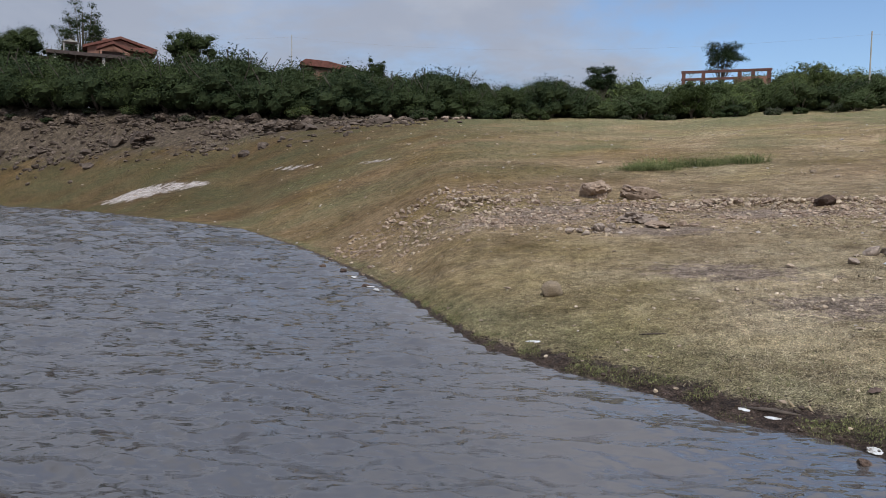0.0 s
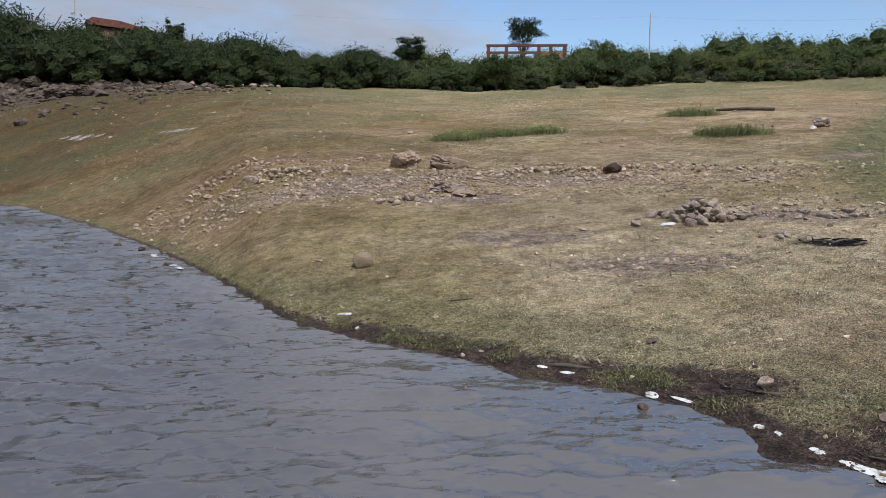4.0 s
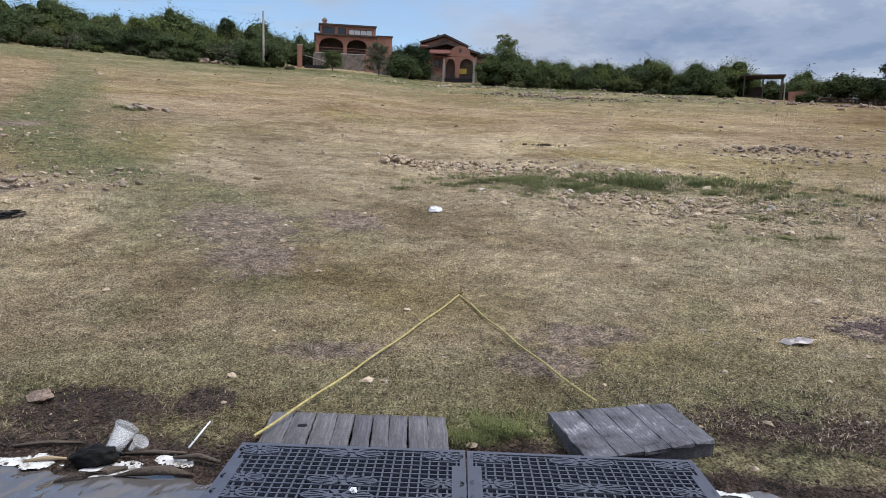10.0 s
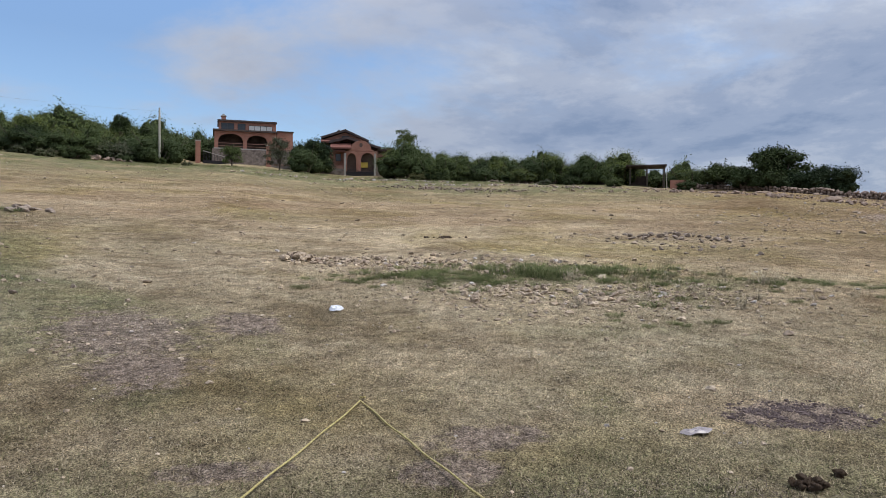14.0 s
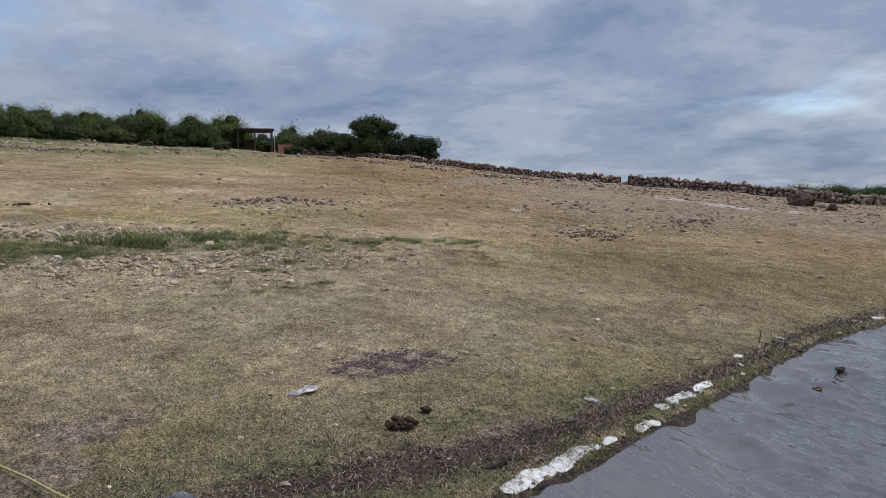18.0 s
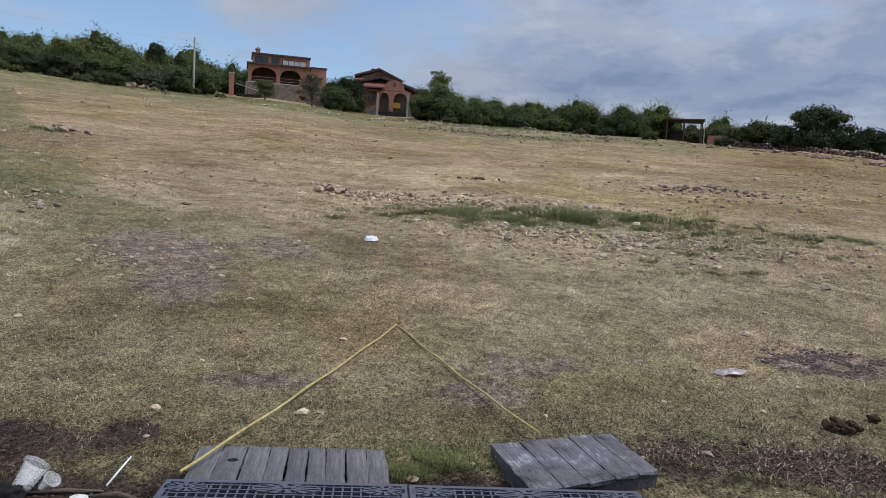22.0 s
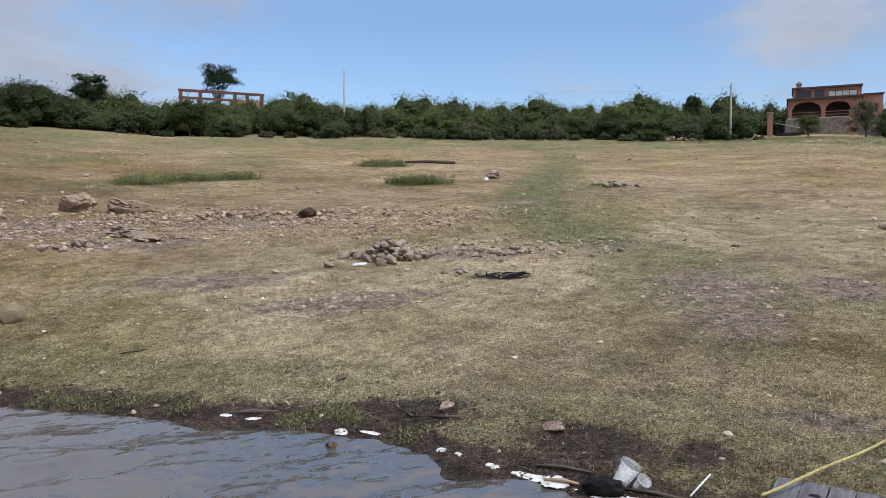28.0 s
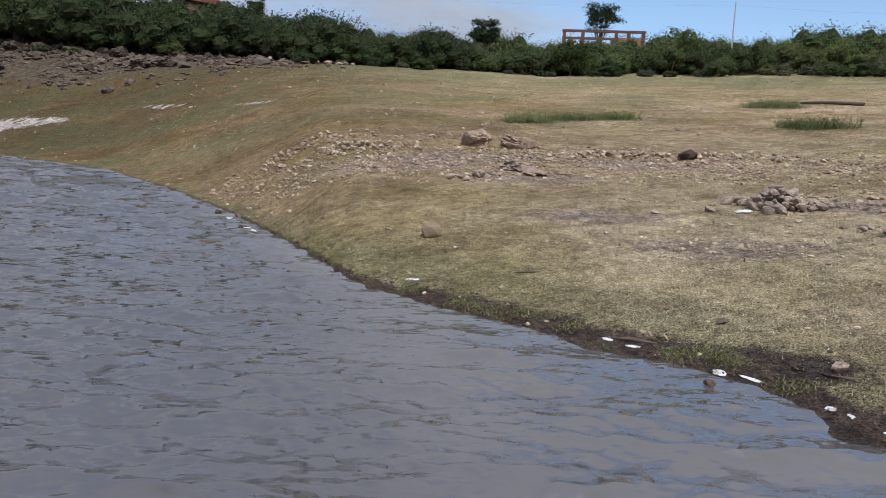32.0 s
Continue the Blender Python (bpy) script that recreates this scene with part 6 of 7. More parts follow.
    heap("rubble", "small heap of grey stones near boulders", [(1.9, 14.6, 1.1, 0.4, 0.2, 16, 0.085, 0.08)], STONES, 3)
    heap("rubble_bank", "long bank of broken reddish stones across the meadow", [(6.4, 16.9, 3.0, 0.7, -0.25, 130, 0.068, 0.12), (9.8, 15.3, 2.6, 0.8, -0.35, 50, 0.055, 0.05), (7.0, 14.2, 4.4, 2.2, -0.35, 120, 0.045, 0.0)], STONES_TAN + STONES_PINK, 4)
    heap("rubble_bank", "broken reddish stones strewn along the bank", [(-0.6, 19.4, 2.2, 1.0, 0.35, 100, 0.075, 0.14), (-0.3, 16.6, 2.4, 2.0, 0.35, 70, 0.055, 0.0), (-2.0, 22.4, 2.4, 1.4, 0.4, 60, 0.075, 0.05), (1.2, 17.5, 3.0, 2.4, 0.1, 70, 0.05, 0.0)], STONES_PINK + STONES_TAN, 5)
    heap("rubble_bank", "strip of pale rubble stones beside green weeds", [(15.1, 6.65, 0.6, 0.5, -1.2, 34, 0.095, 0.2), (15.9, 5.2, 2.4, 0.9, -1.25, 120, 0.060, 0.05), (16.3, 2.4, 4.2, 1.6, -1.45, 120, 0.060, 0.0)], STONES_TAN + STONES_PALE[:1] + STONES_PINK[:1], 6)
    heap("rubble", "pale stones in front of green weeds", [(13.2, 1.0, 2.2, 0.7, -1.3, 70, 0.06, 0.02), (13.2, -1.4, 3.4, 1.8, -1.3, 90, 0.046, 0.0), (11.8, 1.6, 2.6, 1.6, -1.2, 40, 0.036, 0)], STONES_TAN + STONES_PALE[:1], 7)
    heap("rubble", "low heap of dark stones on the slope", [(24.1, -1.5, 2.4, 1.2, -1.4, 50, 0.085, 0.10), (21.0, -2.0, 2.0, 1.2, -1.4, 20, 0.065, 0.0)], STONES, 8)
    heap("rubble", "low heap of grey stones on the eastern slope", [(17.8, -9.4, 1.3, 0.8, -1.1, 60, 0.065, 0.12), (19.6, -11.2, 3.0, 1.4, -0.9, 40, 0.06, 0.0)], STONES_PINK, 9)
    heap("rubble", "brown stones strewn below a bare slab", [(21.8, -15.2, 2.6, 0.9, -0.8, 40, 0.085, 0.05), (26.5, -12.6, 4.0, 2.2, -0.8, 40, 0.085, 0.0)], STONES, 10)
    heap("rubble", "pale stones beside a grassy mound", [(18.9, 17.0, 0.7, 0.4, -0.8, 20, 0.14, 0.10)], STONES, 11)
    heap("rubble_bank", "loose stones along the foot of the stone wall", [(*polar(100, 62), 9, 2.2, -1.7, 60, 0.2, 0.05), (*polar(110, 52), 8, 2.5, -1.95, 50, 0.18, 0.05)], STONES_WALL, 12)
    heap("rubble_bank", "long pile of field stones below the gate", [(*polar(76, 62), 5, 2.2, -1.3, 90, 0.13, 0.12), (*polar(80.5, 61), 5, 2.4, -1.4, 80, 0.13, 0.10), (*polar(86, 72), 7, 1.8, -1.5, 60, 0.17, 0.1)], STONES_WALL + STONES, 16)
    heap("rubble_bank", "row of pale stones below the gate road", [(*polar(72, 82), 9, 1.5, -1.25, 90, 0.18, 0.06), (*polar(80, 74), 9, 2.5, -1.35, 80, 0.15, 0.0), (*polar(64, 86), 7, 2.0, -1.1, 24, 0.17, 0.0)], STONES_TAN + STONES_PALE[:2], 13)
    heap("rubble_bank", "dark broken rocks below the thicket on the bank", [(*polar(-16, 92), 14, 3, 0.25, 70, 0.3, 0.1), (*polar(-26, 106), 16, 4, 0.45, 90, 0.36, 0.2), (*polar(-32, 114), 14, 6, 0.5, 80, 0.36, 0.0)], STONES_BANK, 14)
    heap("rubble_bank", "grey stones at the edge of the thicket", [(*polar(-6, 89), 7, 1.5, 0.1, 40, 0.36, 0.1), (*polar(51.5, 94), 3.5, 1.2, -0.9, 46, 0.34, 0.5), (*polar(82.5, 85), 3.0, 0.8, -1.4, 14, 0.34, 0.1)], STONES_BANK + STONES_WALL, 15)


place_stones()


def stone_wall():
    """The dry-stone wall on the crest, course by course, with a gap."""
    rs = np.random.RandomState(41)
    wall = empty("dry_stone_wall", Matrix.Identity(4), "long dark dry-stone wall along the crest of the slope", "wall")
    far_v, far_f, count = [], [], 0
    base = np.array([v.co[:] for v in STONES[3].vertices]), np.array([p.vertices[:] for p in STONES[3].polygons])
    top_of = lambda az: float(np.interp(az, [94, 100, 108, 120.4, 121.2, 124, 128, 139], [0.5, 0.5, 0.56, 0.56, 0.74, 0.74, 0.62, 0.56])) + 0.035 * math.sin(az * 2.3) + 0.025 * math.sin(az * 6.1)
    az, gap = 139.0, lambda a: 120.6 < a < 121.0
    while az > 94.8:
        r = float(edge_r(np.array([az]))[0]) + 0.5
        high = 0.24 if gap(az) else top_of(az)
        rows = max(1, round(high / 0.21))
        for j in range(rows):
            for dr in ((-0.13, 0.12) if j == rows - 1 else (-0.13,)):
                x, y = polar(az + math.degrees(rs.normal() * 0.045 / r), r + dr + rs.uniform(-0.05, 0.05))
                q = rs.uniform(0.12, 0.21)
                m = Matrix.Translation((x, y, gz(x, y) + (j + 0.5) * high / rows + rs.normal() * 0.025)) @ Euler((rs.normal() * 0.5, rs.normal() * 0.5, rs.uniform(0, 6.3))).to_matrix().to_4x4() @ Matrix.Diagonal((q * 1.1, q, q * 0.95, 1))
                if count < 300 and j % 2 == 0:
                    ob = new("stone", STONES_WALL[rs.randint(6)])
                    ob.parent, ob.matrix_basis = wall, m
                    count += 1
                else:
                    far_f.append(base[1] + len(base[0]) * len(far_v))
                    far_v.append(base[0] @ np.array(m.to_3x3()).T + np.array(m.translation))
        az -= math.degrees(0.27 / r) * rs.uniform(0.85, 1.15)
    for a0, a1 in ((94.9, 120.6), (121.0, 139.0)):
        bm = bmesh.new()
        prev = None
        for az in np.arange(a0, a1 + 0.01, 0.2):
            r = float(edge_r(np.array([az]))[0]) + 0.5
            h = top_of(az) - 0.12
            ring = []
            for dr, dz in ((-0.1, -0.2), (0.16, -0.2), (0.14, h), (-0.08, h)):
                x, y = polar(az, r + dr)
                ring.append(bm.verts.new((x, y, gz(x, y) + dz)))
            if prev:
                for k in range(4):
                    bm.faces.new((prev[k], prev[(k + 1) % 4], ring[(k + 1) % 4], ring[k]))
            prev = ring
        bmesh.ops.recalc_face_normals(bm, faces=bm.faces)
        part("core", bm, MAT_STONE_DARK, wall, "packed rubble inside the wall")
    me = raw_mesh("far_stones", np.concatenate(far_v), np.concatenate(far_f))
    tagged(part("far_stones", me, MAT_STONE_WALL, wall), kind="stuff")


stone_wall()


# ---- shore litter ----
def foam_strip(pts, width, seed):
    """A ragged line of foam washed up along a stretch of shore."""
    rs = np.random.RandomState(seed)
    pts = np.array(pts, float)
    seg = np.r_[0, np.cumsum(np.hypot(*np.diff(pts, axis=0).T))]
    n = max(10, int(seg[-1] / 0.012))
    u = np.linspace(0, seg[-1], n)
    c = np.stack([np.interp(u, seg, pts[:, 0]), np.interp(u, seg, pts[:, 1])], 1)
    d = np.gradient(c, axis=0)
    d /= np.linalg.norm(d, axis=1)[:, None]
    side = np.stack([-d[:, 1], d[:, 0]], 1)
    k = rs.uniform(-1, 1, int(seg[-1] / 0.25) + 4)
    c = c + side * (0.04 * np.interp(u / 0.25, np.arange(len(k)), k))[:, None]
    cols = np.linspace(-1.5, 1.5, 19)
    S, U = np.meshgrid(cols, u, indexing="ij")
    X, Y = (c[None, :, j] + side[None, :, j] * S * width for j in (0, 1))
    # torn edges and holes
    full = 0.55 + 0.6 * lumps(X, Y, 0.36, seed) + 0.14 * lumps(X, Y, 0.09, seed + 1) - 0.75 * S**2 - 0.6 * np.clip(1 - np.minimum(U, seg[-1] - U) / 0.06, 0, 1)
    Z = np.maximum(ground_z(X, Y), 0.008) + 0.002 + 0.007 * np.clip(full, 0, 1)
    idx = np.arange(S.size).reshape(S.shape)
    F = np.stack([idx[:-1, :-1], idx[:-1, 1:], idx[1:, 1:], idx[1:, :-1]], -1)[(full > 0.12)[:-1, :-1]].reshape(-1, 4)[:, ::-1]
    V = [np.stack([X, Y, Z], -1).reshape(-1, 3)]
    ob = part("foam", raw_mesh("foam", np.concatenate(V), F, True), MAT_FOAM)
    return tagged(ob, "ragged line of dirty white foam washed up on the shore", "foam", "foam along the shore")


def shore_foam():
    east = (([(4.86, -1.62), (4.94, -1.74), (5.11, -1.98), (5.10, -2.14)], 0.07), ([(5.10, -2.10), (5.34, -2.46), (5.44, -2.68)], 0.06), ([(5.44, -2.70), (5.57, -2.91)], 0.045),
             ([(5.62, -2.98), (5.77, -3.2), (5.88, -3.46)], 0.05), ([(6.08, -3.56), (6.25, -3.9), (6.44, -4.2)], 0.055), ([(6.46, -4.22), (6.62, -4.5), (6.74, -4.66)], 0.05),
             ([(7.22, -5.35), (7.3, -5.45)], 0.04), ([(7.48, -5.5), (7.56, -5.66)], 0.045), ([(8.22, -6.8), (8.34, -7.02)], 0.05), ([(9.05, -8.95), (9.15, -9.15)], 0.06), ([(9.25, -9.5), (9.4, -9.95)], 0.06))
    west = (([(3.02, 3.72), (3.12, 3.52), (3.18, 3.42)], 0.035), ([(3.15, 3.50), (3.20, 3.34), (3.20, 3.18)], 0.062), ([(3.18, 3.14), (3.27, 2.99), (3.36, 2.86)], 0.068), ([(3.40, 2.84), (3.44, 2.72), (3.47, 2.62)], 0.045), ([(2.98, 3.86), (3.02, 3.74)], 0.03),
             ([(1.88, 5.92), (1.98, 5.84)], 0.02), ([(2.06, 5.76), (2.16, 5.66)], 0.018), ([(2.52, 5.11), (2.60, 5.03)], 0.05), ([(2.62, 4.98), (2.74, 4.80)], 0.016), ([(2.86, 4.30), (2.92, 4.20)], 0.03), ([(2.90, 4.1), (2.92, 4.0)], 0.02),
             ([(4.33, 0.05), (4.40, -0.22)], 0.04), ([(4.5, -0.7), (4.54, -0.82)], 0.03), ([(-2.1, 13.1), (-2.4, 13.8)], 0.06), ([(-2.8, 15.0), (-3.0, 15.5)], 0.06), ([(0.30, 8.22), (0.46, 8.08)], 0.03))
    for i, (pts, w) in enumerate(east + west):
        foam_strip(pts, w * 1.15, 300 + i)


shore_foam()


def shore_litter():
    # clear bucket lying with its mouth up the bank, a cup, a bag
    def cup(name, label, at, r0, r1, ln, lip, category):
        c = empty(name, at, label, category)
        bm = bmesh.new()
        pro = [(0.0, 0.0), (r0, 0.0), (r0 * 1.03, 0.02), (r1, ln), (r1 + lip, ln + 0.004), (r1 + lip, ln - 0.006), (r1 - 0.004, ln - 0.004), (r0 * 0.97, 0.012), (0.0, 0.01)]
        rings = [[bm.verts.new((q * math.cos(a), q * math.sin(a), z)) for a in [2 * math.pi * k / 28 for k in range(28)]] if q else [bm.verts.new((0, 0, z))] for q, z in pro]
        for u, w in zip(rings, rings[1:]):
            for k in range(28):
                if len(u) == 1:
                    bm.faces.new((u[0], w[(k + 1) % 28], w[k]))
                elif len(w) == 1:
                    bm.faces.new((u[k], u[(k + 1) % 28], w[0]))
                else:
                    bm.faces.new((u[k], u[(k + 1) % 28], w[(k + 1) % 28], w[k]))
        for f in bm.faces:
            f.smooth = True
        part("shell", bm, MAT_BUCKET, c)
        return c
    at = Matrix.Translation((3.38, 3.09, 0.055)) @ (Vector((0.62, 0.02, 0.52)).to_track_quat("Z", "Y").to_matrix().to_4x4())
    b = cup("bucket", "cloudy clear plastic bucket leaning on the muddy bank", at, 0.044, 0.063, 0.155, 0.005, "bucket")
    bm = bmesh.new()
    tube(bm, [(0.0655 * math.cos(a), 0.0655 * math.sin(a), 0.144) for a in [i * 6.283 / 24 for i in range(25)]], [0.004] * 25, 5)
    part("rim_band", bm, MAT_BUCKET, b)
    at = Matrix.Translation((3.46, 3.02, 0.045)) @ (Vector((0.05, -0.55, 0.6)).to_track_quat("Z", "Y").to_matrix().to_4x4())
    cup("plastic_cup", "small clear plastic cup in the mud", at, 0.028, 0.042, 0.08, 0.003, "cup")
    bm = bmesh.new()
    bmesh.ops.create_icosphere(bm, subdivisions=4, radius=1)
    for v in bm.verts:
        n = noise.noise(v.co * 2.2) * 0.22 + noise.noise(v.co * 6) * 0.10
        v.co = v.co * (1 + n)
        v.co = Vector((v.co.x * 0.125, v.co.y * 0.07, v.co.z * 0.06))
    o = part("plastic_bag", bm, MAT_BLACK_BAG)
    o.matrix_basis = along(3.29, 3.12, 3.23, 3.28, 0.055) @ Matrix.Rotation(0.15, 4, "Y")
    for p in o.data.polygons:
        p.use_smooth = True
    tagged(o, "crumpled wet black plastic bag on the shore", "bag")

    def log(name, label, pts, radii, mat, flat=1.0, category="driftwood", group="driftwood on the shore"):
        bm = bmesh.new()
        rs = np.random.RandomState(len(pts) * 31 + int(abs(pts[0][0]) * 100))
        if mat is MAT_DRIFT and category == "driftwood":
            radii = [q * (1.0 if pts[0][2] < 0.02 else 0.62) for q in radii]
        tube(bm, pts, radii, 9)
        for v in bm.verts:
            v.co += Vector(rs.normal(size=3)) * radii[1] * 0.12
        o = part(name, bm, mat)
        for p in o.data.polygons:
            p.use_smooth = True
        return tagged(o, label, category, group)
    log("driftwood", "dark wet driftwood log in the foam", [(3.06, 3.16, 0.0), (3.14, 3.06, 0.022), (3.23, 2.97, 0.028), (3.31, 2.92, 0.02)], [0.008, 0.024, 0.027, 0.01], MAT_DRIFT)
    log("driftwood", "wet brown driftwood slab at the waterline", [(3.22, 2.92, 0.01), (3.29, 2.80, 0.035), (3.35, 2.68, 0.035), (3.40, 2.56, 0.01)], [0.008, 0.024, 0.024, 0.008], MAT_DRIFT)
    log("driftwood", "pale straw-coloured driftwood among foam", [(3.14, 3.46, 0.025), (3.20, 3.37, 0.035), (3.25, 3.28, 0.03)], [0.008, 0.016, 0.008], MAT_STRAW)
    log("driftwood", "long dark stick lying on the mud", [(3.20, 3.62, 0.06), (3.30, 3.46, 0.075), (3.38, 3.30, 0.07)], [0.012, 0.018, 0.010], MAT_DRIFT)
    log("driftwood", "dark wood splinter behind a bag", [(3.38, 3.04, 0.05), (3.46, 2.88, 0.06), (3.54, 2.72, 0.05)], [0.012, 0.02, 0.010], MAT_DRIFT)
    log("driftwood", "dark root piece at the pallet's side", [(3.46, 2.74, 0.05), (3.50, 2.60, 0.07), (3.52, 2.48, 0.05)], [0.012, 0.026, 0.012], MAT_DRIFT)
    log("white_stick", "thin white plastic stick stuck in the mud", [(3.58, 2.74, 0.06), (3.82, 2.78, 0.125)], [0.006, 0.006], MAT_PAPER, category="stick", group="sticks")
    log("twig", "bent pale root sticking up from the shore", [(2.36, 5.84, 0.05), (2.33, 5.86, 0.10), (2.29, 5.88, 0.15)], [0.010, 0.014, 0.005], MAT_STRAW, category="twig", group="sticks")
    log("twig", "curled pale root at the shore", [(2.36, 5.84, 0.08), (2.42, 5.78, 0.12), (2.45, 5.72, 0.06)], [0.010, 0.012, 0.006], MAT_STRAW, category="twig", group="sticks")
    log("twig", "dark waterlogged branch at the waterline", [(1.95, 5.95, 0.05), (2.15, 5.80, 0.075), (2.36, 5.70, 0.06)], [0.012, 0.02, 0.010], MAT_DRIFT, category="twig", group="sticks")
    log("twig", "dark branch lying on the mud bank", [(3.0, 4.85, 0.12), (3.25, 4.55, 0.15), (3.42, 4.45, 0.15)], [0.010, 0.014, 0.006], MAT_DRIFT, category="twig", group="sticks")
    log("twig", "dry twig lying on the grass", [(1.55, 8.0, 0.26), (1.75, 7.95, 0.28), (1.95, 8.0, 0.28)], [0.006, 0.010, 0.005], MAT_DRIFT, category="twig", group="sticks")
    for i, (dx, dy, dz) in enumerate(((-0.10, 0.05, 0.34), (0.12, -0.1, 0.2), (0.02, 0.2, 0.12))):
        log("twig", "bare twig standing in the shallow edge", [(8.12, -6.40, 0.0), (8.12 + dx * 0.5, -6.40 + dy * 0.5, dz * 0.55), (8.12 + dx, -6.40 + dy, dz)], [0.007, 0.005, 0.003], MAT_DRIFT, category="twig", group="sticks")
    bm = bmesh.new()
    pts = [(5.30 + 0.20 * math.cos(a) + 0.02 * a, -1.70 + 0.20 * math.sin(a), 0.09 + 0.02 * math.sin(a * 2)) for a in [0.6 + i * 0.28 for i in range(13)]]
    tube(bm, pts, [0.016] * 13, 7)
    h = tagged(part("hose", bm, MAT_BLACK_BAG), "curved length of black hose on the shore", "hose")
    for i, (a, b) in enumerate((((5.05, -1.80), (5.35, -1.92)), ((5.6, -2.4), (5.85, -2.7)), ((6.3, -3.3), (6.5, -3.6)), ((7.2, -4.7), (7.35, -5.0)))):
        m = ((a[0] + b[0]) / 2 + 0.05, (a[1] + b[1]) / 2 + 0.04)
        log("driftwood", "dark waterlogged stick in the strand line", [(*a, gz(*a) + 0.015), (*m, gz(*m) + 0.03), (*b, gz(*b) + 0.015)], [0.008, 0.013, 0.006], MAT_DRIFT)
    # flat litter in the grass
    def flat(name, label, x, y, a, b, turn, mat, dome, seed, category):
        rs = np.random.RandomState(seed)
        bm = bmesh.new()
        n = 20
        ph = rs.uniform(0, 6, 3)
        loops = []
        for s, h in ((1.0, 0.0), (0.75, dome * 0.8), (0.35, dome)):
            loops.append([bm.verts.new((math.cos(t) * a * s * (1 + 0.12 * math.sin(2 * t + ph[0]) + 0.08 * math.sin(3 * t + ph[1])), math.sin(t) * b * s * (1 + 0.1 * math.sin(3 * t + ph[2])), h + 0.008 * math.sin(5 * t + s * 4))) for t in [2 * math.pi * k / n for k in range(n)]])
        for u, w in zip(loops, loops[1:]):
            for k in range(n):
                bm.faces.new((u[k], u[(k + 1) % n], w[(k + 1) % n], w[k]))
        bm.faces.new(loops[-1])
        bm.faces.new(loops[0][::-1])
        ob = part(name, bm, mat)
        ob.matrix_basis = Matrix.Translation((x, y, gz(x, y) + 0.02)) @ Matrix.Rotation(turn, 4, "Z") @ Matrix.Rotation(-0.12, 4, "Y")
        return tagged(ob, label, category)
    flat("plate", "white disposable plate lying on the dry grass", 10.6, 4.0, 0.11, 0.11, 0.3, MAT_PAPER, 0.05, 1, "plate")
    flat("plastic_bag", "milky plastic bag lying flat on the grass", 6.82, -0.62, 0.14, 0.08, -1.2, MAT_BAGFILM, 0.015, 2, "bag")
    flat("plastic_bag", "torn white plastic beside a stone heap", 5.45, 10.25, 0.12, 0.04, -0.5, MAT_PAPER, 0.03, 3, "bag")
    flat("litter", "white scrap at the strand line", 6.27, -3.04, 0.07, 0.02, 0.9, MAT_PAPER, 0.01, 4, "litter")
    flat("litter", "reddish broken tile in the grass", 3.02, 5.97, 0.06, 0.035, 0.2, MAT_INSIDE, 0.02, 5, "litter")
    # cow dung
    d = empty("dung_heap", Matrix.Translation((5.95, -1.28, gz(5.95, -1.28))), "dark brown heap of cow dung on the grass", "dung")
    rs = np.random.RandomState(77)
    for k in range(26):
        ob = new("clod", STONES_DUNG[k % 3])
        ob.parent = d
        q = rs.uniform(0.02, 0.042)
        u, v = rs.normal() * 0.05, rs.normal() * 0.032
        ob.matrix_basis = Matrix.Translation((u * 0.35 - v, -u - v * 0.35, q * 0.7 + 0.03 * rs.rand())) @ Matrix.Rotation(rs.uniform(0, 6), 4, "Z") @ Matrix.Diagonal((q, q, q, 1))
    o = boulder(6.18, -1.52, 0.045, "single dark clod of dung in the grass", 78, MAT_DUNG, 0.8, "dung_clod", 0.1, category="dung")
    # weathered plank on the far meadow, ash-pit rim
    log("plank", "long dark plank lying on the far meadow", [(20.9, 34.3, gz(20.9, 34.3) + 0.10), (21.5, 32.8, gz(21.5, 32.8) + 0.10), (22.2, 31.4, gz(22.2, 31.4) + 0.10)], [0.07, 0.07, 0.07], MAT_DRIFT, category="plank", group="planks")
    heap("ash_pit", "low rim of burnt stones round a black fire patch", [(6.2, 8.62, 0.5, 0.25, -0.5, 9, 0.055, 0.03)], STONES, 21, "fire pit")
    pit = empty("charred_brushwood", Matrix.Translation((6.62, 8.18, gz(6.62, 8.18))), "black charred sticks lying on a burnt patch", "firewood")
    rs = np.random.RandomState(79)
    for k in range(16):
        u, v, a, ln = rs.uniform(-0.36, 0.36), rs.normal() * 0.07, rs.normal() * 0.7 - 0.5, rs.uniform(0.10, 0.26)
        x, y = u * 0.88 + v * 0.48, -u * 0.48 + v * 0.88
        bm = bmesh.new()
        z = gz(6.62 + x, 8.18 + y) - gz(6.62, 8.18) + 0.02
        tube(bm, [(x, y, z), (x + ln * 0.5 * math.cos(a), y + ln * 0.5 * math.sin(a), z + 0.02 * rs.rand()), (x + ln * math.cos(a), y + ln * math.sin(a), z + 0.05 * rs.rand())], [0.014, 0.012, 0.006], 6)
        part("stick", bm, MAT_BLACK_BAG if k % 3 else MAT_DRIFT, pit)
    heap("debris", "low scrap of dark brushwood in the meadow", [(21.4, 4.85, 0.7, 0.2, -1.3, 22, 0.045, 0.02)], STONES_DARK, 22, "debris")


STONES_DUNG = [stone_mesh(140 + k, 0.8, 0.35) for k in range(3)]
for _m in STONES_DUNG:
    _m.materials.append(MAT_DUNG)
shore_litter()
boulder(3.27, 1.55, 0.018, "small white pebble lying on a plastic pallet", 79, MAT_PAPER, 0.8, "pebble", category="pebble").location.z = 0.184



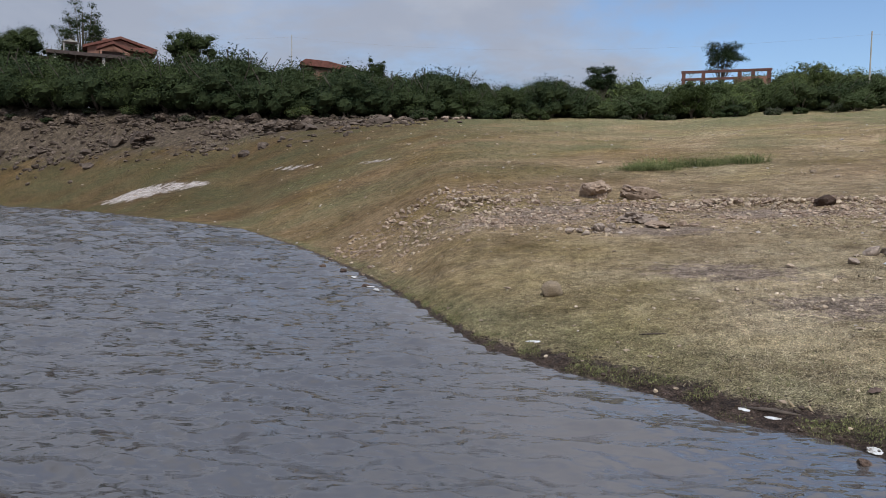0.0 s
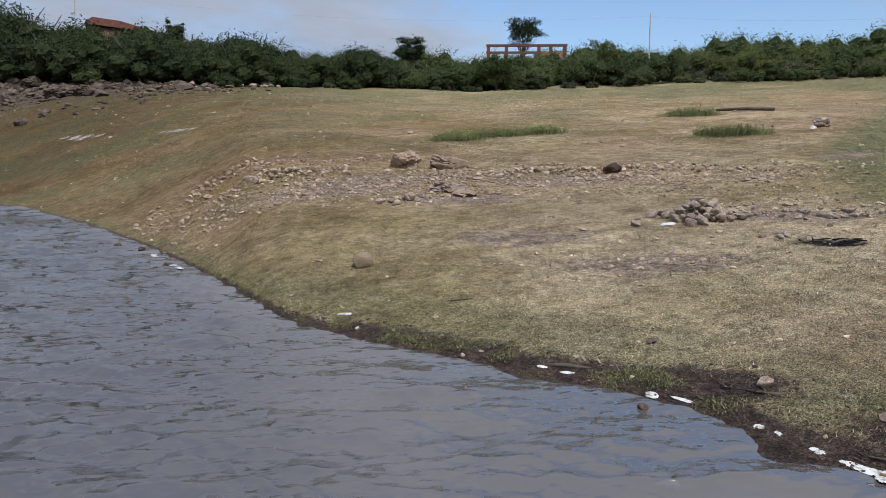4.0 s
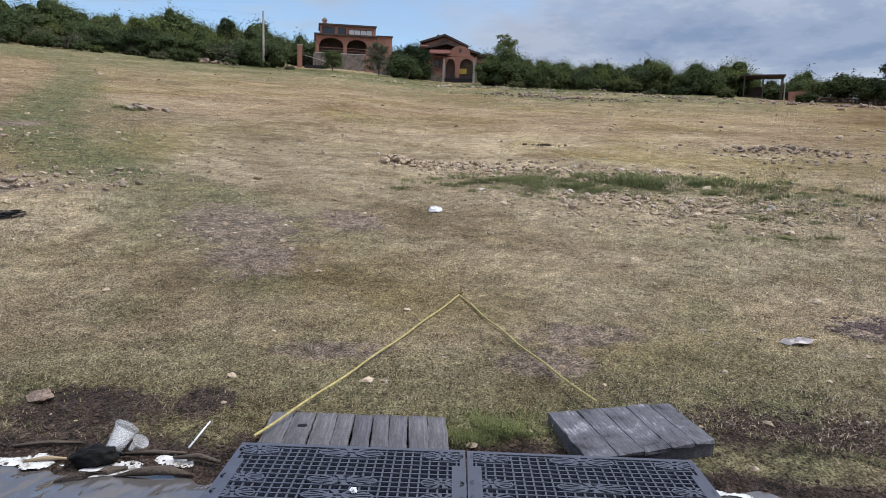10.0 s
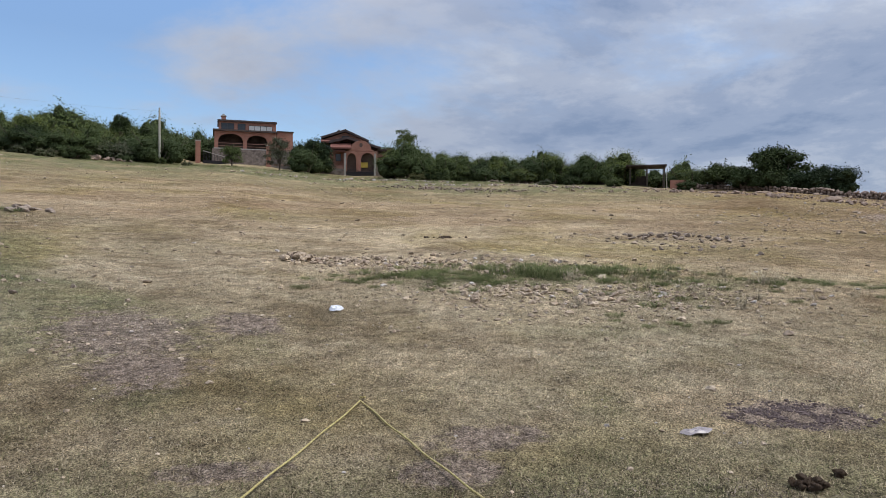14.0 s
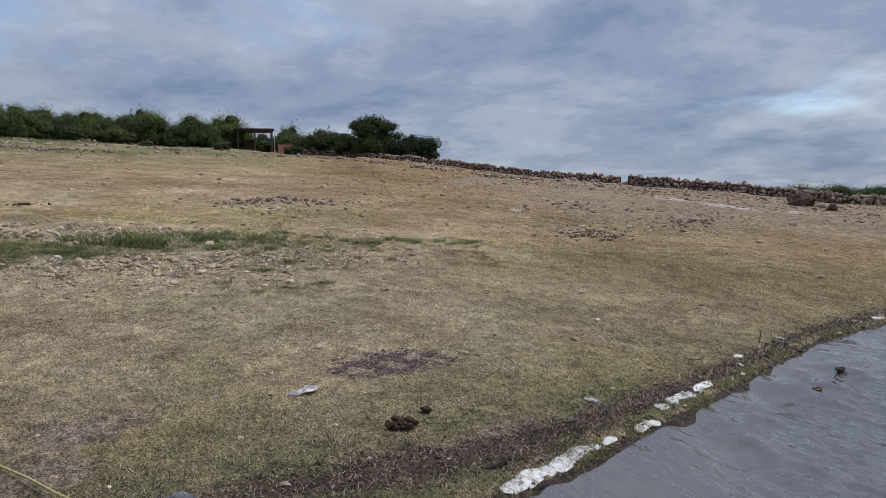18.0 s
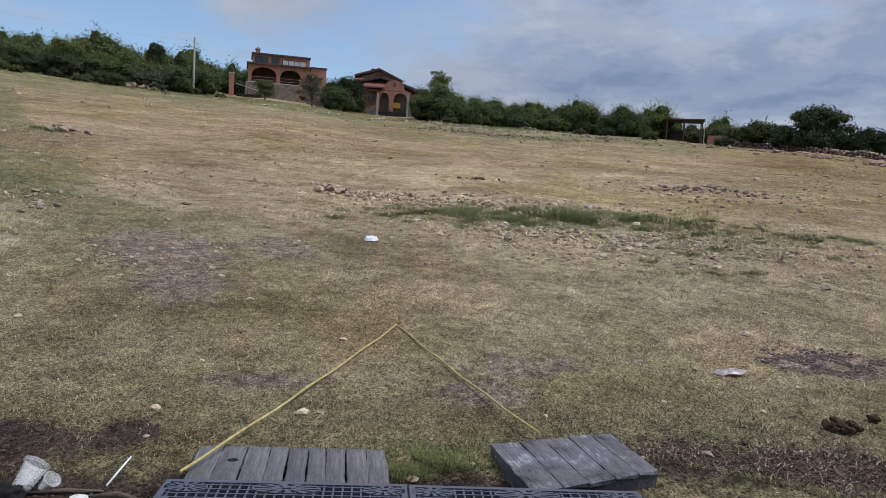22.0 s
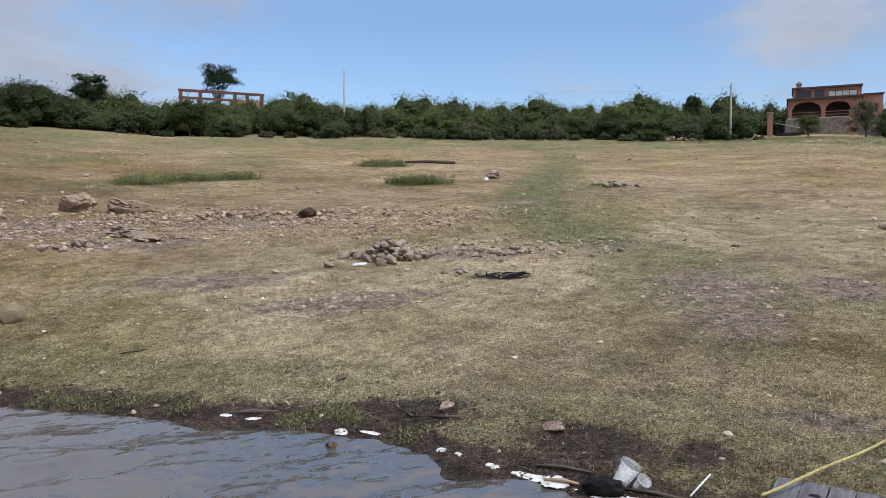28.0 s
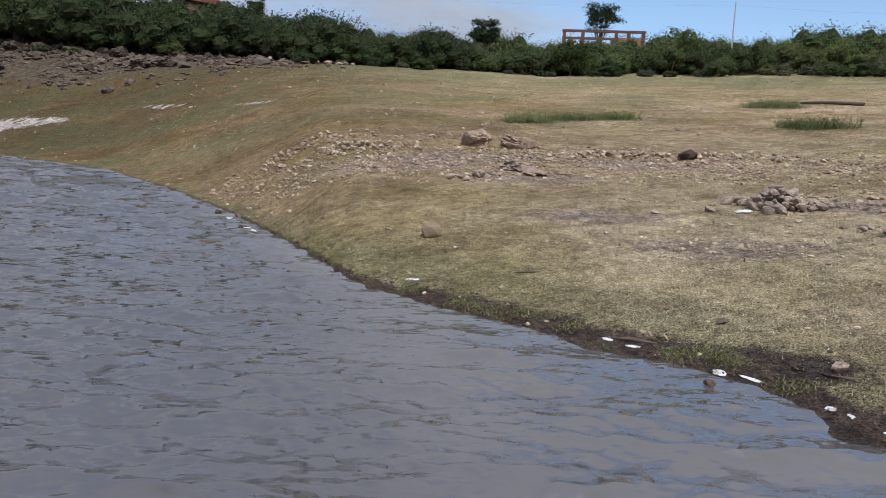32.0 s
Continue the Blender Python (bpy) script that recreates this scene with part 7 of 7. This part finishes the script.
# ---- grass, weeds and small stones ----
def grass_material(name, stops, tinted=False):
    m = Mat(name, 0.85, 0, 0.2)
    f = m.calc("ADD", m.calc("MULTIPLY", m.island(), 0.75), m.calc("MULTIPLY", m.noise(1.1, 4, 0.6, m.world()), 0.3))
    col = m.ramp(f, *stops)
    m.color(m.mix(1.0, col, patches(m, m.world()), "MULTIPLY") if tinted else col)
    lift, unit = m.n.new("ShaderNodeVectorMath"), m.n.new("ShaderNodeVectorMath")
    lift.operation, unit.operation = "MULTIPLY_ADD", "NORMALIZE"
    lift.inputs[1].default_value, lift.inputs[2].default_value = (0.45, 0.45, 0.45), (0.0, 0.0, 0.75)
    m.link(m.geo().outputs["Normal"], lift.inputs[0]).link(lift.outputs[0], unit.inputs[0]).link(unit.outputs[0], m.b.inputs["Normal"])
    return m.m


MAT_DRY = grass_material("dry_grass", ((0.12, (0.20, 0.168, 0.115)), (0.4, (0.375, 0.325, 0.232)), (0.7, (0.53, 0.472, 0.350)), (0.95, (0.71, 0.645, 0.50))), True)
MAT_GREEN = grass_material("green_grass", ((0.15, (0.06, 0.070, 0.024)), (0.5, (0.135, 0.145, 0.055)), (0.9, (0.27, 0.262, 0.118))))
MAT_CHIP = grass_material("strand_litter", ((0.1, (0.022, 0.016, 0.012)), (0.5, (0.085, 0.062, 0.045)), (0.72, (0.20, 0.155, 0.118)), (0.95, (0.48, 0.40, 0.32))))


def blades(name, n, seed, keep, length, lean, wide, az0=-16, az1=141, r0=3.8, r1=60, band=None):
    """Blades of one triangle, strewn evenly in azimuth and log distance, or over a band along the shore; keep gives the chance at a place."""
    rs = np.random.RandomState(seed)
    az, r = rs.uniform(az0, az1, n), np.exp(rs.uniform(math.log(r0), math.log(r1), n))
    if band:
        r = shore_r(az) + rs.uniform(*band, n) * np.clip(r0 / 4, 1, 2)
    a = np.radians(az)
    x, y = r * np.sin(a), r * np.cos(a)
    ok = (r - shore_r(az) > (0.10 if not band else -0.03)) & (rs.rand(n) < keep(x, y, r, az))
    # nothing under the pallets and boards
    ok &= ~((x > 2.6) & (x < 5.2) & (np.abs((y - 1.2) + (x - 3.9) * 2.0) < 1.0) & (r < 5.0))
    x, y, r = x[ok], y[ok], r[ok]
    n = len(x)
    z = ground_z(x, y)
    th = rs.uniform(0, 6.283, n)
    tilt = np.clip(rs.normal(lean, 0.35, n), 0.05, 1.5)
    ln = length * rs.uniform(0.5, 1.5, n) * (r / 6) ** 0.2
    w = wide * rs.uniform(0.6, 1.4, n) * (r / 6) ** 0.85
    d = np.stack([np.cos(th) * np.sin(tilt), np.sin(th) * np.sin(tilt), np.cos(tilt)], 1)
    s = np.stack([-np.sin(th), np.cos(th), 0 * th], 1)
    c = np.stack([x, y, z - 0.004 + 0.004 * rs.rand(n)], 1)
    P = np.stack([c - s * w[:, None] * 0.5, c + s * w[:, None] * 0.5, c + d * ln[:, None]], 1)
    return raw_mesh(name, P.reshape(-1, 3), np.arange(n * 3).reshape(-1, 3))


def dry_keep(x, y, r, az):
    dirt, green, wet, ash, far, bank_, sand = zones(x, y)
    return np.clip(1.0 - 0.95 * np.clip(dirt * 1.5 + sand * 1.6 + bank_ * 0.8, 0, 1), 0, 1) * np.clip(1 - wet * 1.3, 0, 1) * (1 - 0.7 * green) * (ash < 0.3)


def green_keep(x, y, r, az):
    dirt, green, wet, ash, far, bank_, sand = zones(x, y)
    return np.clip(green * 1.1 - 0.12, 0, 1) * np.clip(1.1 - dirt, 0, 1) * np.clip(1.15 - wet * 0.85, 0, 1) * (ash < 0.3)


def chip_keep(x, y, r, az):
    dirt, green, wet, ash, far, bank_, sand = zones(x, y)
    d = r - shore_r(az)
    k = np.exp(-((d - 0.55) / 0.5) ** 2) * np.where(az > 95, 1.0, 0.45)
    return np.clip(k + 0.35 * (dirt > 0.3) + 0.03, 0, 1)


tagged(part("dry_grass", blades("dry_grass", 330000, 1, dry_keep, 0.034, 1.15, 0.0055), MAT_DRY), "short dry yellow grass stubble on the meadow", "grass", kind="stuff")
tagged(part("near_dry_grass", blades("near_dry_grass", 330000, 4, dry_keep, 0.03, 1.1, 0.0042, r1=15), MAT_DRY), "fine straw-coloured grass stubble by the shore", "grass", kind="stuff")
tagged(part("green_grass", blades("green_grass", 130000, 2, green_keep, 0.04, 0.7, 0.0055), MAT_GREEN), "patches of short green grass in the meadow", "grass", kind="stuff")
tagged(part("strand_litter", blades("strand_litter", 60000, 3, chip_keep, 0.05, 1.4, 0.010, r1=30), MAT_CHIP), "brown chips and dead leaves along the strand line", "litter", kind="stuff")


def strand_keep(x, y, r, az):
    d = r - shore_r(az)
    return np.exp(-((d - 0.75) / 0.42) ** 2) * np.clip((az - 80) / 8, 0, 1) * np.clip(0.7 + 0.8 * lumps(x, y, 0.8, 57), 0.1, 1)


def edge_keep(x, y, r, az):
    d = r - shore_r(az)
    side = np.maximum(np.clip((az - 78) / 8, 0, 1), 0.8 * np.clip((38 - az) / 8, 0, 1))
    return np.exp(-((d - 0.26) / 0.22) ** 2) * side * np.clip(0.3 + 1.5 * lumps(x, y, 0.8, 51), 0, 1)


def turf_keep(x, y, r, az):
    dirt, green, wet, ash, far, bank_, sand = zones(x, y)
    return np.clip(1.0 - 1.05 * dirt, 0, 1) * np.clip(1 - wet * 1.4, 0, 1) * (ash < 0.3) * np.clip(0.75 + 0.5 * lumps(x, y, 0.7, 53), 0.2, 1)


tagged(part("wood_chips", blades("wood_chips", 110000, 5, strand_keep, 0.036, 1.35, 0.009, az0=78, az1=137, band=(0.1, 1.7)), MAT_CHIP), "washed-up wood chips and dead reeds along the strand", "litter", kind="stuff")
for _k, (_az0, _az1, _n) in enumerate(((78, 137, 90000), (-9, 40, 60000))):
    tagged(part("shore_grass", blades("shore_grass", _n, 6 + 40 * _k, edge_keep, 0.024, 0.8, 0.0065, az0=_az0, az1=_az1, band=(-0.02, 0.75)), MAT_GREEN), "green grass tufts growing at the waterline", "grass", kind="stuff")


def bank_turf_keep(x, y, r, az):
    k = np.maximum(blob(4.42, 1.15, 0.36, x, y, 1.6, -1.1), np.maximum(blob(4.66, -0.22, 0.36, x, y, 1.7, -1.45), blob(4.62, -0.95, 0.30, x, y, 1.6, -1.3)))
    return np.clip(k * (0.4 + lumps(x, y, 0.3, 77)), 0, 1)


tagged(part("bank_turf", blades("bank_turf", 120000, 47, bank_turf_keep, 0.032, 0.7, 0.006, az0=70, az1=106, r0=4.05, r1=5.4), MAT_GREEN), "fresh green turf beside the platform at the water", "grass", kind="stuff")


MAT_TURF = grass_material("trodden_turf", ((0.12, (0.080, 0.073, 0.045)), (0.36, (0.205, 0.180, 0.115)), (0.62, (0.37, 0.32, 0.215)), (0.95, (0.60, 0.53, 0.38))), True)
tagged(part("turf", blades("turf", 420000, 8, turf_keep, 0.020, 0.95, 0.0062, az0=-12, az1=139, r0=4.2, r1=24), MAT_TURF), "close trodden turf of mixed dry and living grass", "grass", kind="stuff")


def pebbles(name, n, seed, keep, size, material, label, az0=-36, az1=141, r0=4.2, r1=95):
    rs = np.random.RandomState(seed)
    az, r = rs.uniform(az0, az1, n), np.exp(rs.uniform(math.log(r0), math.log(r1), n))
    a = np.radians(az)
    x, y = r * np.sin(a), r * np.cos(a)
    ok = (r - shore_r(az) > 0.05) & (r < edge_r(az) - 1) & (rs.rand(n) < keep(x, y, r, az))
    x, y, r = x[ok], y[ok], r[ok]
    z = ground_z(x, y)
    g = 1.618
    base = np.array([(-1, g, 0), (1, g, 0), (-1, -g, 0), (1, -g, 0), (0, -1, g), (0, 1, g), (0, -1, -g), (0, 1, -g), (g, 0, -1), (g, 0, 1), (-g, 0, -1), (-g, 0, 1)]) / 1.9
    tri = np.array([(0, 11, 5), (0, 5, 1), (0, 1, 7), (0, 7, 10), (0, 10, 11), (1, 5, 9), (5, 11, 4), (11, 10, 2), (10, 7, 6), (7, 1, 8),
                    (3, 9, 4), (3, 4, 2), (3, 2, 6), (3, 6, 8), (3, 8, 9), (4, 9, 5), (2, 4, 11), (6, 2, 10), (8, 6, 7), (9, 8, 1)])
    n = len(x)
    s = size * np.exp(rs.normal(0, 0.45, n)) * (r / 8) ** 0.55
    th = rs.uniform(0, 6.283, n)
    st = rs.uniform(0.6, 1.3, (n, 3)) * s[:, None]
    B = (base[None] + rs.normal(size=(n, 12, 3)) * 0.16) * st[:, None, :] * np.array([1, 1, 0.62])
    X = B[:, :, 0] * np.cos(th)[:, None] - B[:, :, 1] * np.sin(th)[:, None] + x[:, None]
    Y = B[:, :, 0] * np.sin(th)[:, None] + B[:, :, 1] * np.cos(th)[:, None] + y[:, None]
    Z = B[:, :, 2] + z[:, None] + 0.15 * s[:, None]
    V = np.stack([X, Y, Z], -1).reshape(-1, 3)
    F = (tri[None] + (np.arange(n) * 12)[:, None, None]).reshape(-1, 3)
    tagged(part(name, raw_mesh(name, V, F), material), label, "stones", kind="stuff")


def stony(x, y, r, az):
    k = 0.05 + 0.10 * np.clip(lumps(x, y, 7, 12), 0, 1)
    for cx, cy, rad, st, tu in ((3, 16.5, 2.6, 2.4, -0.1), (7.5, 14.5, 2.0, 2.2, -0.3), (8, 10.6, 1.3, 2.0, -0.7), (15, 3.5, 1.4, 3.2, -1.35), (12.4, 0.4, 1.6, 2.4, -1.3), (24, -2, 2.5, 2.0, -1.4),
                                (20, -11, 2.5, 2.0, -1.0), (24, -16, 3, 2.5, -0.8), (4.3, 8.6, 1.0, 2.2, -0.4), (8, 5.6, 1.0, 1.6, 0.8), (40, -14, 6, 3, -0.6)):
        k = np.maximum(k, blob(cx, cy, rad, x, y, st, tu) * 0.85)
    k = np.maximum(k, 0.30 * np.clip((r - 45) / 20, 0, 1) * np.clip((az - 60) / 15, 0, 1))
    return k


pebbles("pebbles", 60000, 21, lambda x, y, r, az: stony(x, y, r, az) * np.clip(r / 12 - 0.25, 0.2, 1), 0.019, MAT_STONE_TAN, "small loose stones strewn over the meadow")
pebbles("pale_pebbles", 4600, 22, lambda x, y, r, az: (0.18 + 0.5 * stony(x, y, r, az)) * np.clip(r / 14, 0.35, 1), 0.013, MAT_STONE_PALE, "scattered whitish pebbles and scraps in the grass")


def weed_clump(seed, h, w, n, mat):
    rs = np.random.RandomState(seed)
    P = []
    for k in range(n):
        a, s = rs.uniform(0, 6.283), math.sqrt(rs.rand()) * w / 2
        o = np.array([math.cos(a) * s, math.sin(a) * s, -0.01])
        out = np.array([math.cos(a) * 0.35 + rs.normal() * 0.25, math.sin(a) * 0.35 + rs.normal() * 0.25, 1.0])
        t = o + out * h * rs.uniform(0.4, 1.0)
        for j in range(5):
            c = o + (t - o) * rs.uniform(0.3, 1)
            d = rs.normal(size=3) * 0.35 + np.array([0, 0, 0.4])
            ln = h * rs.uniform(0.12, 0.25)
            sd = np.cross(d, [0.3, 0.2, 1.0])
            sd /= np.linalg.norm(sd)
            P.append([c - sd * ln * 0.18, c + sd * ln * 0.18, c + d * ln])
        sd = np.array([-math.sin(a), math.cos(a), 0]) * 0.006
        P.append([o - sd, o + sd, t])
    P = np.array(P)
    me = raw_mesh("weed_clump", P.reshape(-1, 3), np.arange(len(P) * 3).reshape(-1, 3))
    me.materials.append(mat)
    return me


MAT_WEED = grass_material("green_weeds", ((0.15, (0.065, 0.084, 0.028)), (0.5, (0.15, 0.178, 0.062)), (0.9, (0.29, 0.30, 0.125))))
WEEDS = [weed_clump(400 + k, 0.2, 0.7, 130, MAT_WEED) for k in range(3)]
WEEDS_FAR = [weed_clump(420 + k, 0.2, 0.9, 30, MAT_WEED) for k in range(3)]
WEEDS_DRY = [weed_clump(410 + k, 0.38, 0.3, 30, MAT_DRY) for k in range(2)]


def weeds():
    rs = np.random.RandomState(3)
    spots = [(14.0, 2.6, 1.5, 3.6, -1.2, 44, 0.42), (15.3, 1.2, 1.1, 2.6, -1.4, 40, 0.6), (14.9, -1.4, 1.5, 3.6, -1.5, 50, 0.42), (15.5, -4.4, 0.9, 3.0, -1.4, 16, 0.4), (13.6, 3.9, 0.6, 1.6, -1.2, 14, 0.5), (11.0, -0.8, 0.5, 1.0, -1.3, 7, 0.3), (14.6, 3.4, 0.5, 1.4, -1.3, 10, 0.6), (15.2, 1.35, 0.5, 0.7, -1.3, 12, 1.1), (15.9, 0.2, 0.4, 0.5, -1.3, 6, 1.0), (13.9, 3.6, 0.4, 0.6, -1.3, 6, 0.8), (13.0, -1.3, 0.8, 1.6, -1.0, 6, 0.5), (14.3, 22.3, 0.7, 0.9, -0.5, 12, 1.8), (6.8, 27.5, 0.7, 2.6, -0.1, 16, 1.7),
             (4.9, 26.6, 0.5, 1.8, -0.1, 9, 1.3), (18.1, 31.8, 0.9, 1.1, -0.4, 10, 1.9), (4.45, 1.20, 0.14, 0.30, -1.1, 16, 0.30), (18.4, 17.4, 0.4, 1.0, -0.8, 5, 0.7)]
    near_count = len(spots)
    for az in range(22, 92, 2):
        for back, count in ((6, 5), (18, 4), (30, 3)):
            spots.append((*polar(az + rs.normal(), edge_r(np.array([float(az)]))[0] - back + rs.normal() * 3), 2.0, 4.0, -radians(az), count, 1.4))
    for az in range(48, 82):
        for back in (4, 8, 12):
            spots.append((*polar(az + rs.normal() * 0.5, edge_r(np.array([float(az)]))[0] - back + rs.normal()), 1.5, 2.5, -radians(az), 5, 1.25))
    far_off = []
    for i, (x, y, sx, sy, turn, count, size) in enumerate(spots):
        c, s = math.cos(turn), math.sin(turn)
        for k in range(count):
            u, v = rs.normal() * sy * 0.5, rs.normal() * sx * 0.5
            px, py = x + u * c - v * s, y + u * s + v * c
            q = size * rs.uniform(0.6, 1.2)
            me = (WEEDS if i < near_count else WEEDS_FAR)[rs.randint(3)]
            m = Matrix.Translation((px, py, gz(px, py))) @ Matrix.Rotation(rs.uniform(0, 6), 4, "Z") @ Matrix.Diagonal((q, q, q, 1))
            if i >= near_count:
                far_off.append(([me], m))
                continue
            ob = new("weed", me)
            ob.matrix_basis = m
            tagged(ob, "clump of fresh green weeds in the meadow", "weed", "green weeds")
    joined("far_weeds", far_off, "low green weeds and grass below the thicket", "weeds")
    for k in range(44):
        x, y = (10.4 + rs.normal() * 0.2, 12.7 + rs.normal() * 0.2) if k < 2 else (14.8 + rs.normal() * 1.3, 0.6 + rs.normal() * 3.2)
        ob = new("dry_weed", WEEDS_DRY[k % 2])
        q = rs.uniform(0.35, 0.75)
        ob.matrix_basis = Matrix.Translation((x, y, gz(x, y))) @ Matrix.Rotation(rs.uniform(0, 6), 4, "Z") @ Matrix.Diagonal((q, q, q, 1))
        tagged(ob, "dry brown weed stalk standing in the meadow", "weed", "dry weeds")


weeds()


def bank(x, y, r, az):
    return np.clip(zones(x, y)[5] * 1.15, 0, 1) ** 2 * np.clip(0.35 + 1.2 * lumps(x, y, 11, 31), 0.04, 1)


pebbles("bank_rocks", 30000, 23, bank, 0.075, MAT_STONE_BANK, "dark broken rocks covering the far bank", az0=-40, az1=-2, r0=38, r1=140)
pebbles("crest_stones", 15000, 24, lambda x, y, r, az: np.clip(1 - np.abs(edge_r(az) - r - 5) / 9, 0, 1) * 0.8, 0.026, MAT_STONE_PINK, "loose stones strewn below the stone wall", az0=92, az1=139, r0=24, r1=85)

MAT_CLOD = plain("wet_mud_clods", (0.062, 0.043, 0.033), 0.85, 0.4, 9, spec=0.25, bump=0.6, dist=0.01)
pebbles("mud_clods", 90000, 25, lambda x, y, r, az: np.clip(zones(x, y)[2] * 1.3 - 0.25, 0, 1), 0.0095, MAT_CLOD, "dark wet clods of mud along the shore", az0=-8, az1=135, r0=4.1, r1=14)

MAT_TUFT = grass_material("brown_grass_tufts", ((0.15, (0.20, 0.152, 0.088)), (0.5, (0.31, 0.245, 0.15)), (0.9, (0.46, 0.38, 0.25))))
tagged(part("grass_tufts", blades("grass_tufts", 60000, 7, lambda x, y, r, az: np.clip(0.25 + 0.9 * lumps(x, y, 6, 61), 0, 1) * (1 - np.clip(zones(x, y)[5] + zones(x, y)[6], 0, 1)), 0.020, 1.25, 0.020, az0=-34, az1=139, r0=14, r1=95), MAT_TUFT), "coarse brown tufts scattered over the far meadow", "grass", kind="stuff")


MAT_CRUMB = plain("dark_soil_crumbs", (0.120, 0.092, 0.086), 0.95, 0.4, 12, spec=0.15, bump=0.5, dist=0.01)
pebbles("soil_crumbs", 60000, 29, lambda x, y, r, az: np.clip(blob(7.5, -1.55, 0.36, x, y, 1.7, -1.35) * (0.35 + 0.9 * lumps(x, y, 0.35, 73)), 0, 1), 0.008, MAT_CRUMB, "dark crumbled soil on a bare patch", az0=94, az1=110, r0=6.6, r1=9)


def rubble_band(x, y, r, az):
    k = np.maximum(blob(2.5, 17.2, 2.2, x, y, 2.6, -0.1), np.maximum(blob(7.4, 15.2, 1.8, x, y, 2.2, -0.3), blob(-1.6, 20.5, 2.4, x, y, 1.8, 0.4)))
    return np.clip(k * (0.55 + lumps(x, y, 2.2, 71)), 0, 1)


def rubble_strip(x, y, r, az):
    k = np.maximum(blob(15.5, 3.2, 1.1, x, y, 3.4, -1.4), blob(13.2, 0.2, 1.3, x, y, 2.6, -1.3))
    return np.clip(k * (0.5 + lumps(x, y, 1.8, 72)), 0, 1)


pebbles("rubble_chips", 30000, 27, rubble_band, 0.021, MAT_STONE_PINK, "broken reddish stone chips along the old shoreline", az0=-15, az1=44, r0=11, r1=30)
pebbles("rubble_strip", 14000, 28, rubble_strip, 0.018, MAT_STONE_TAN, "small pale stones among the green weeds", az0=60, az1=106, r0=9.5, r1=19)
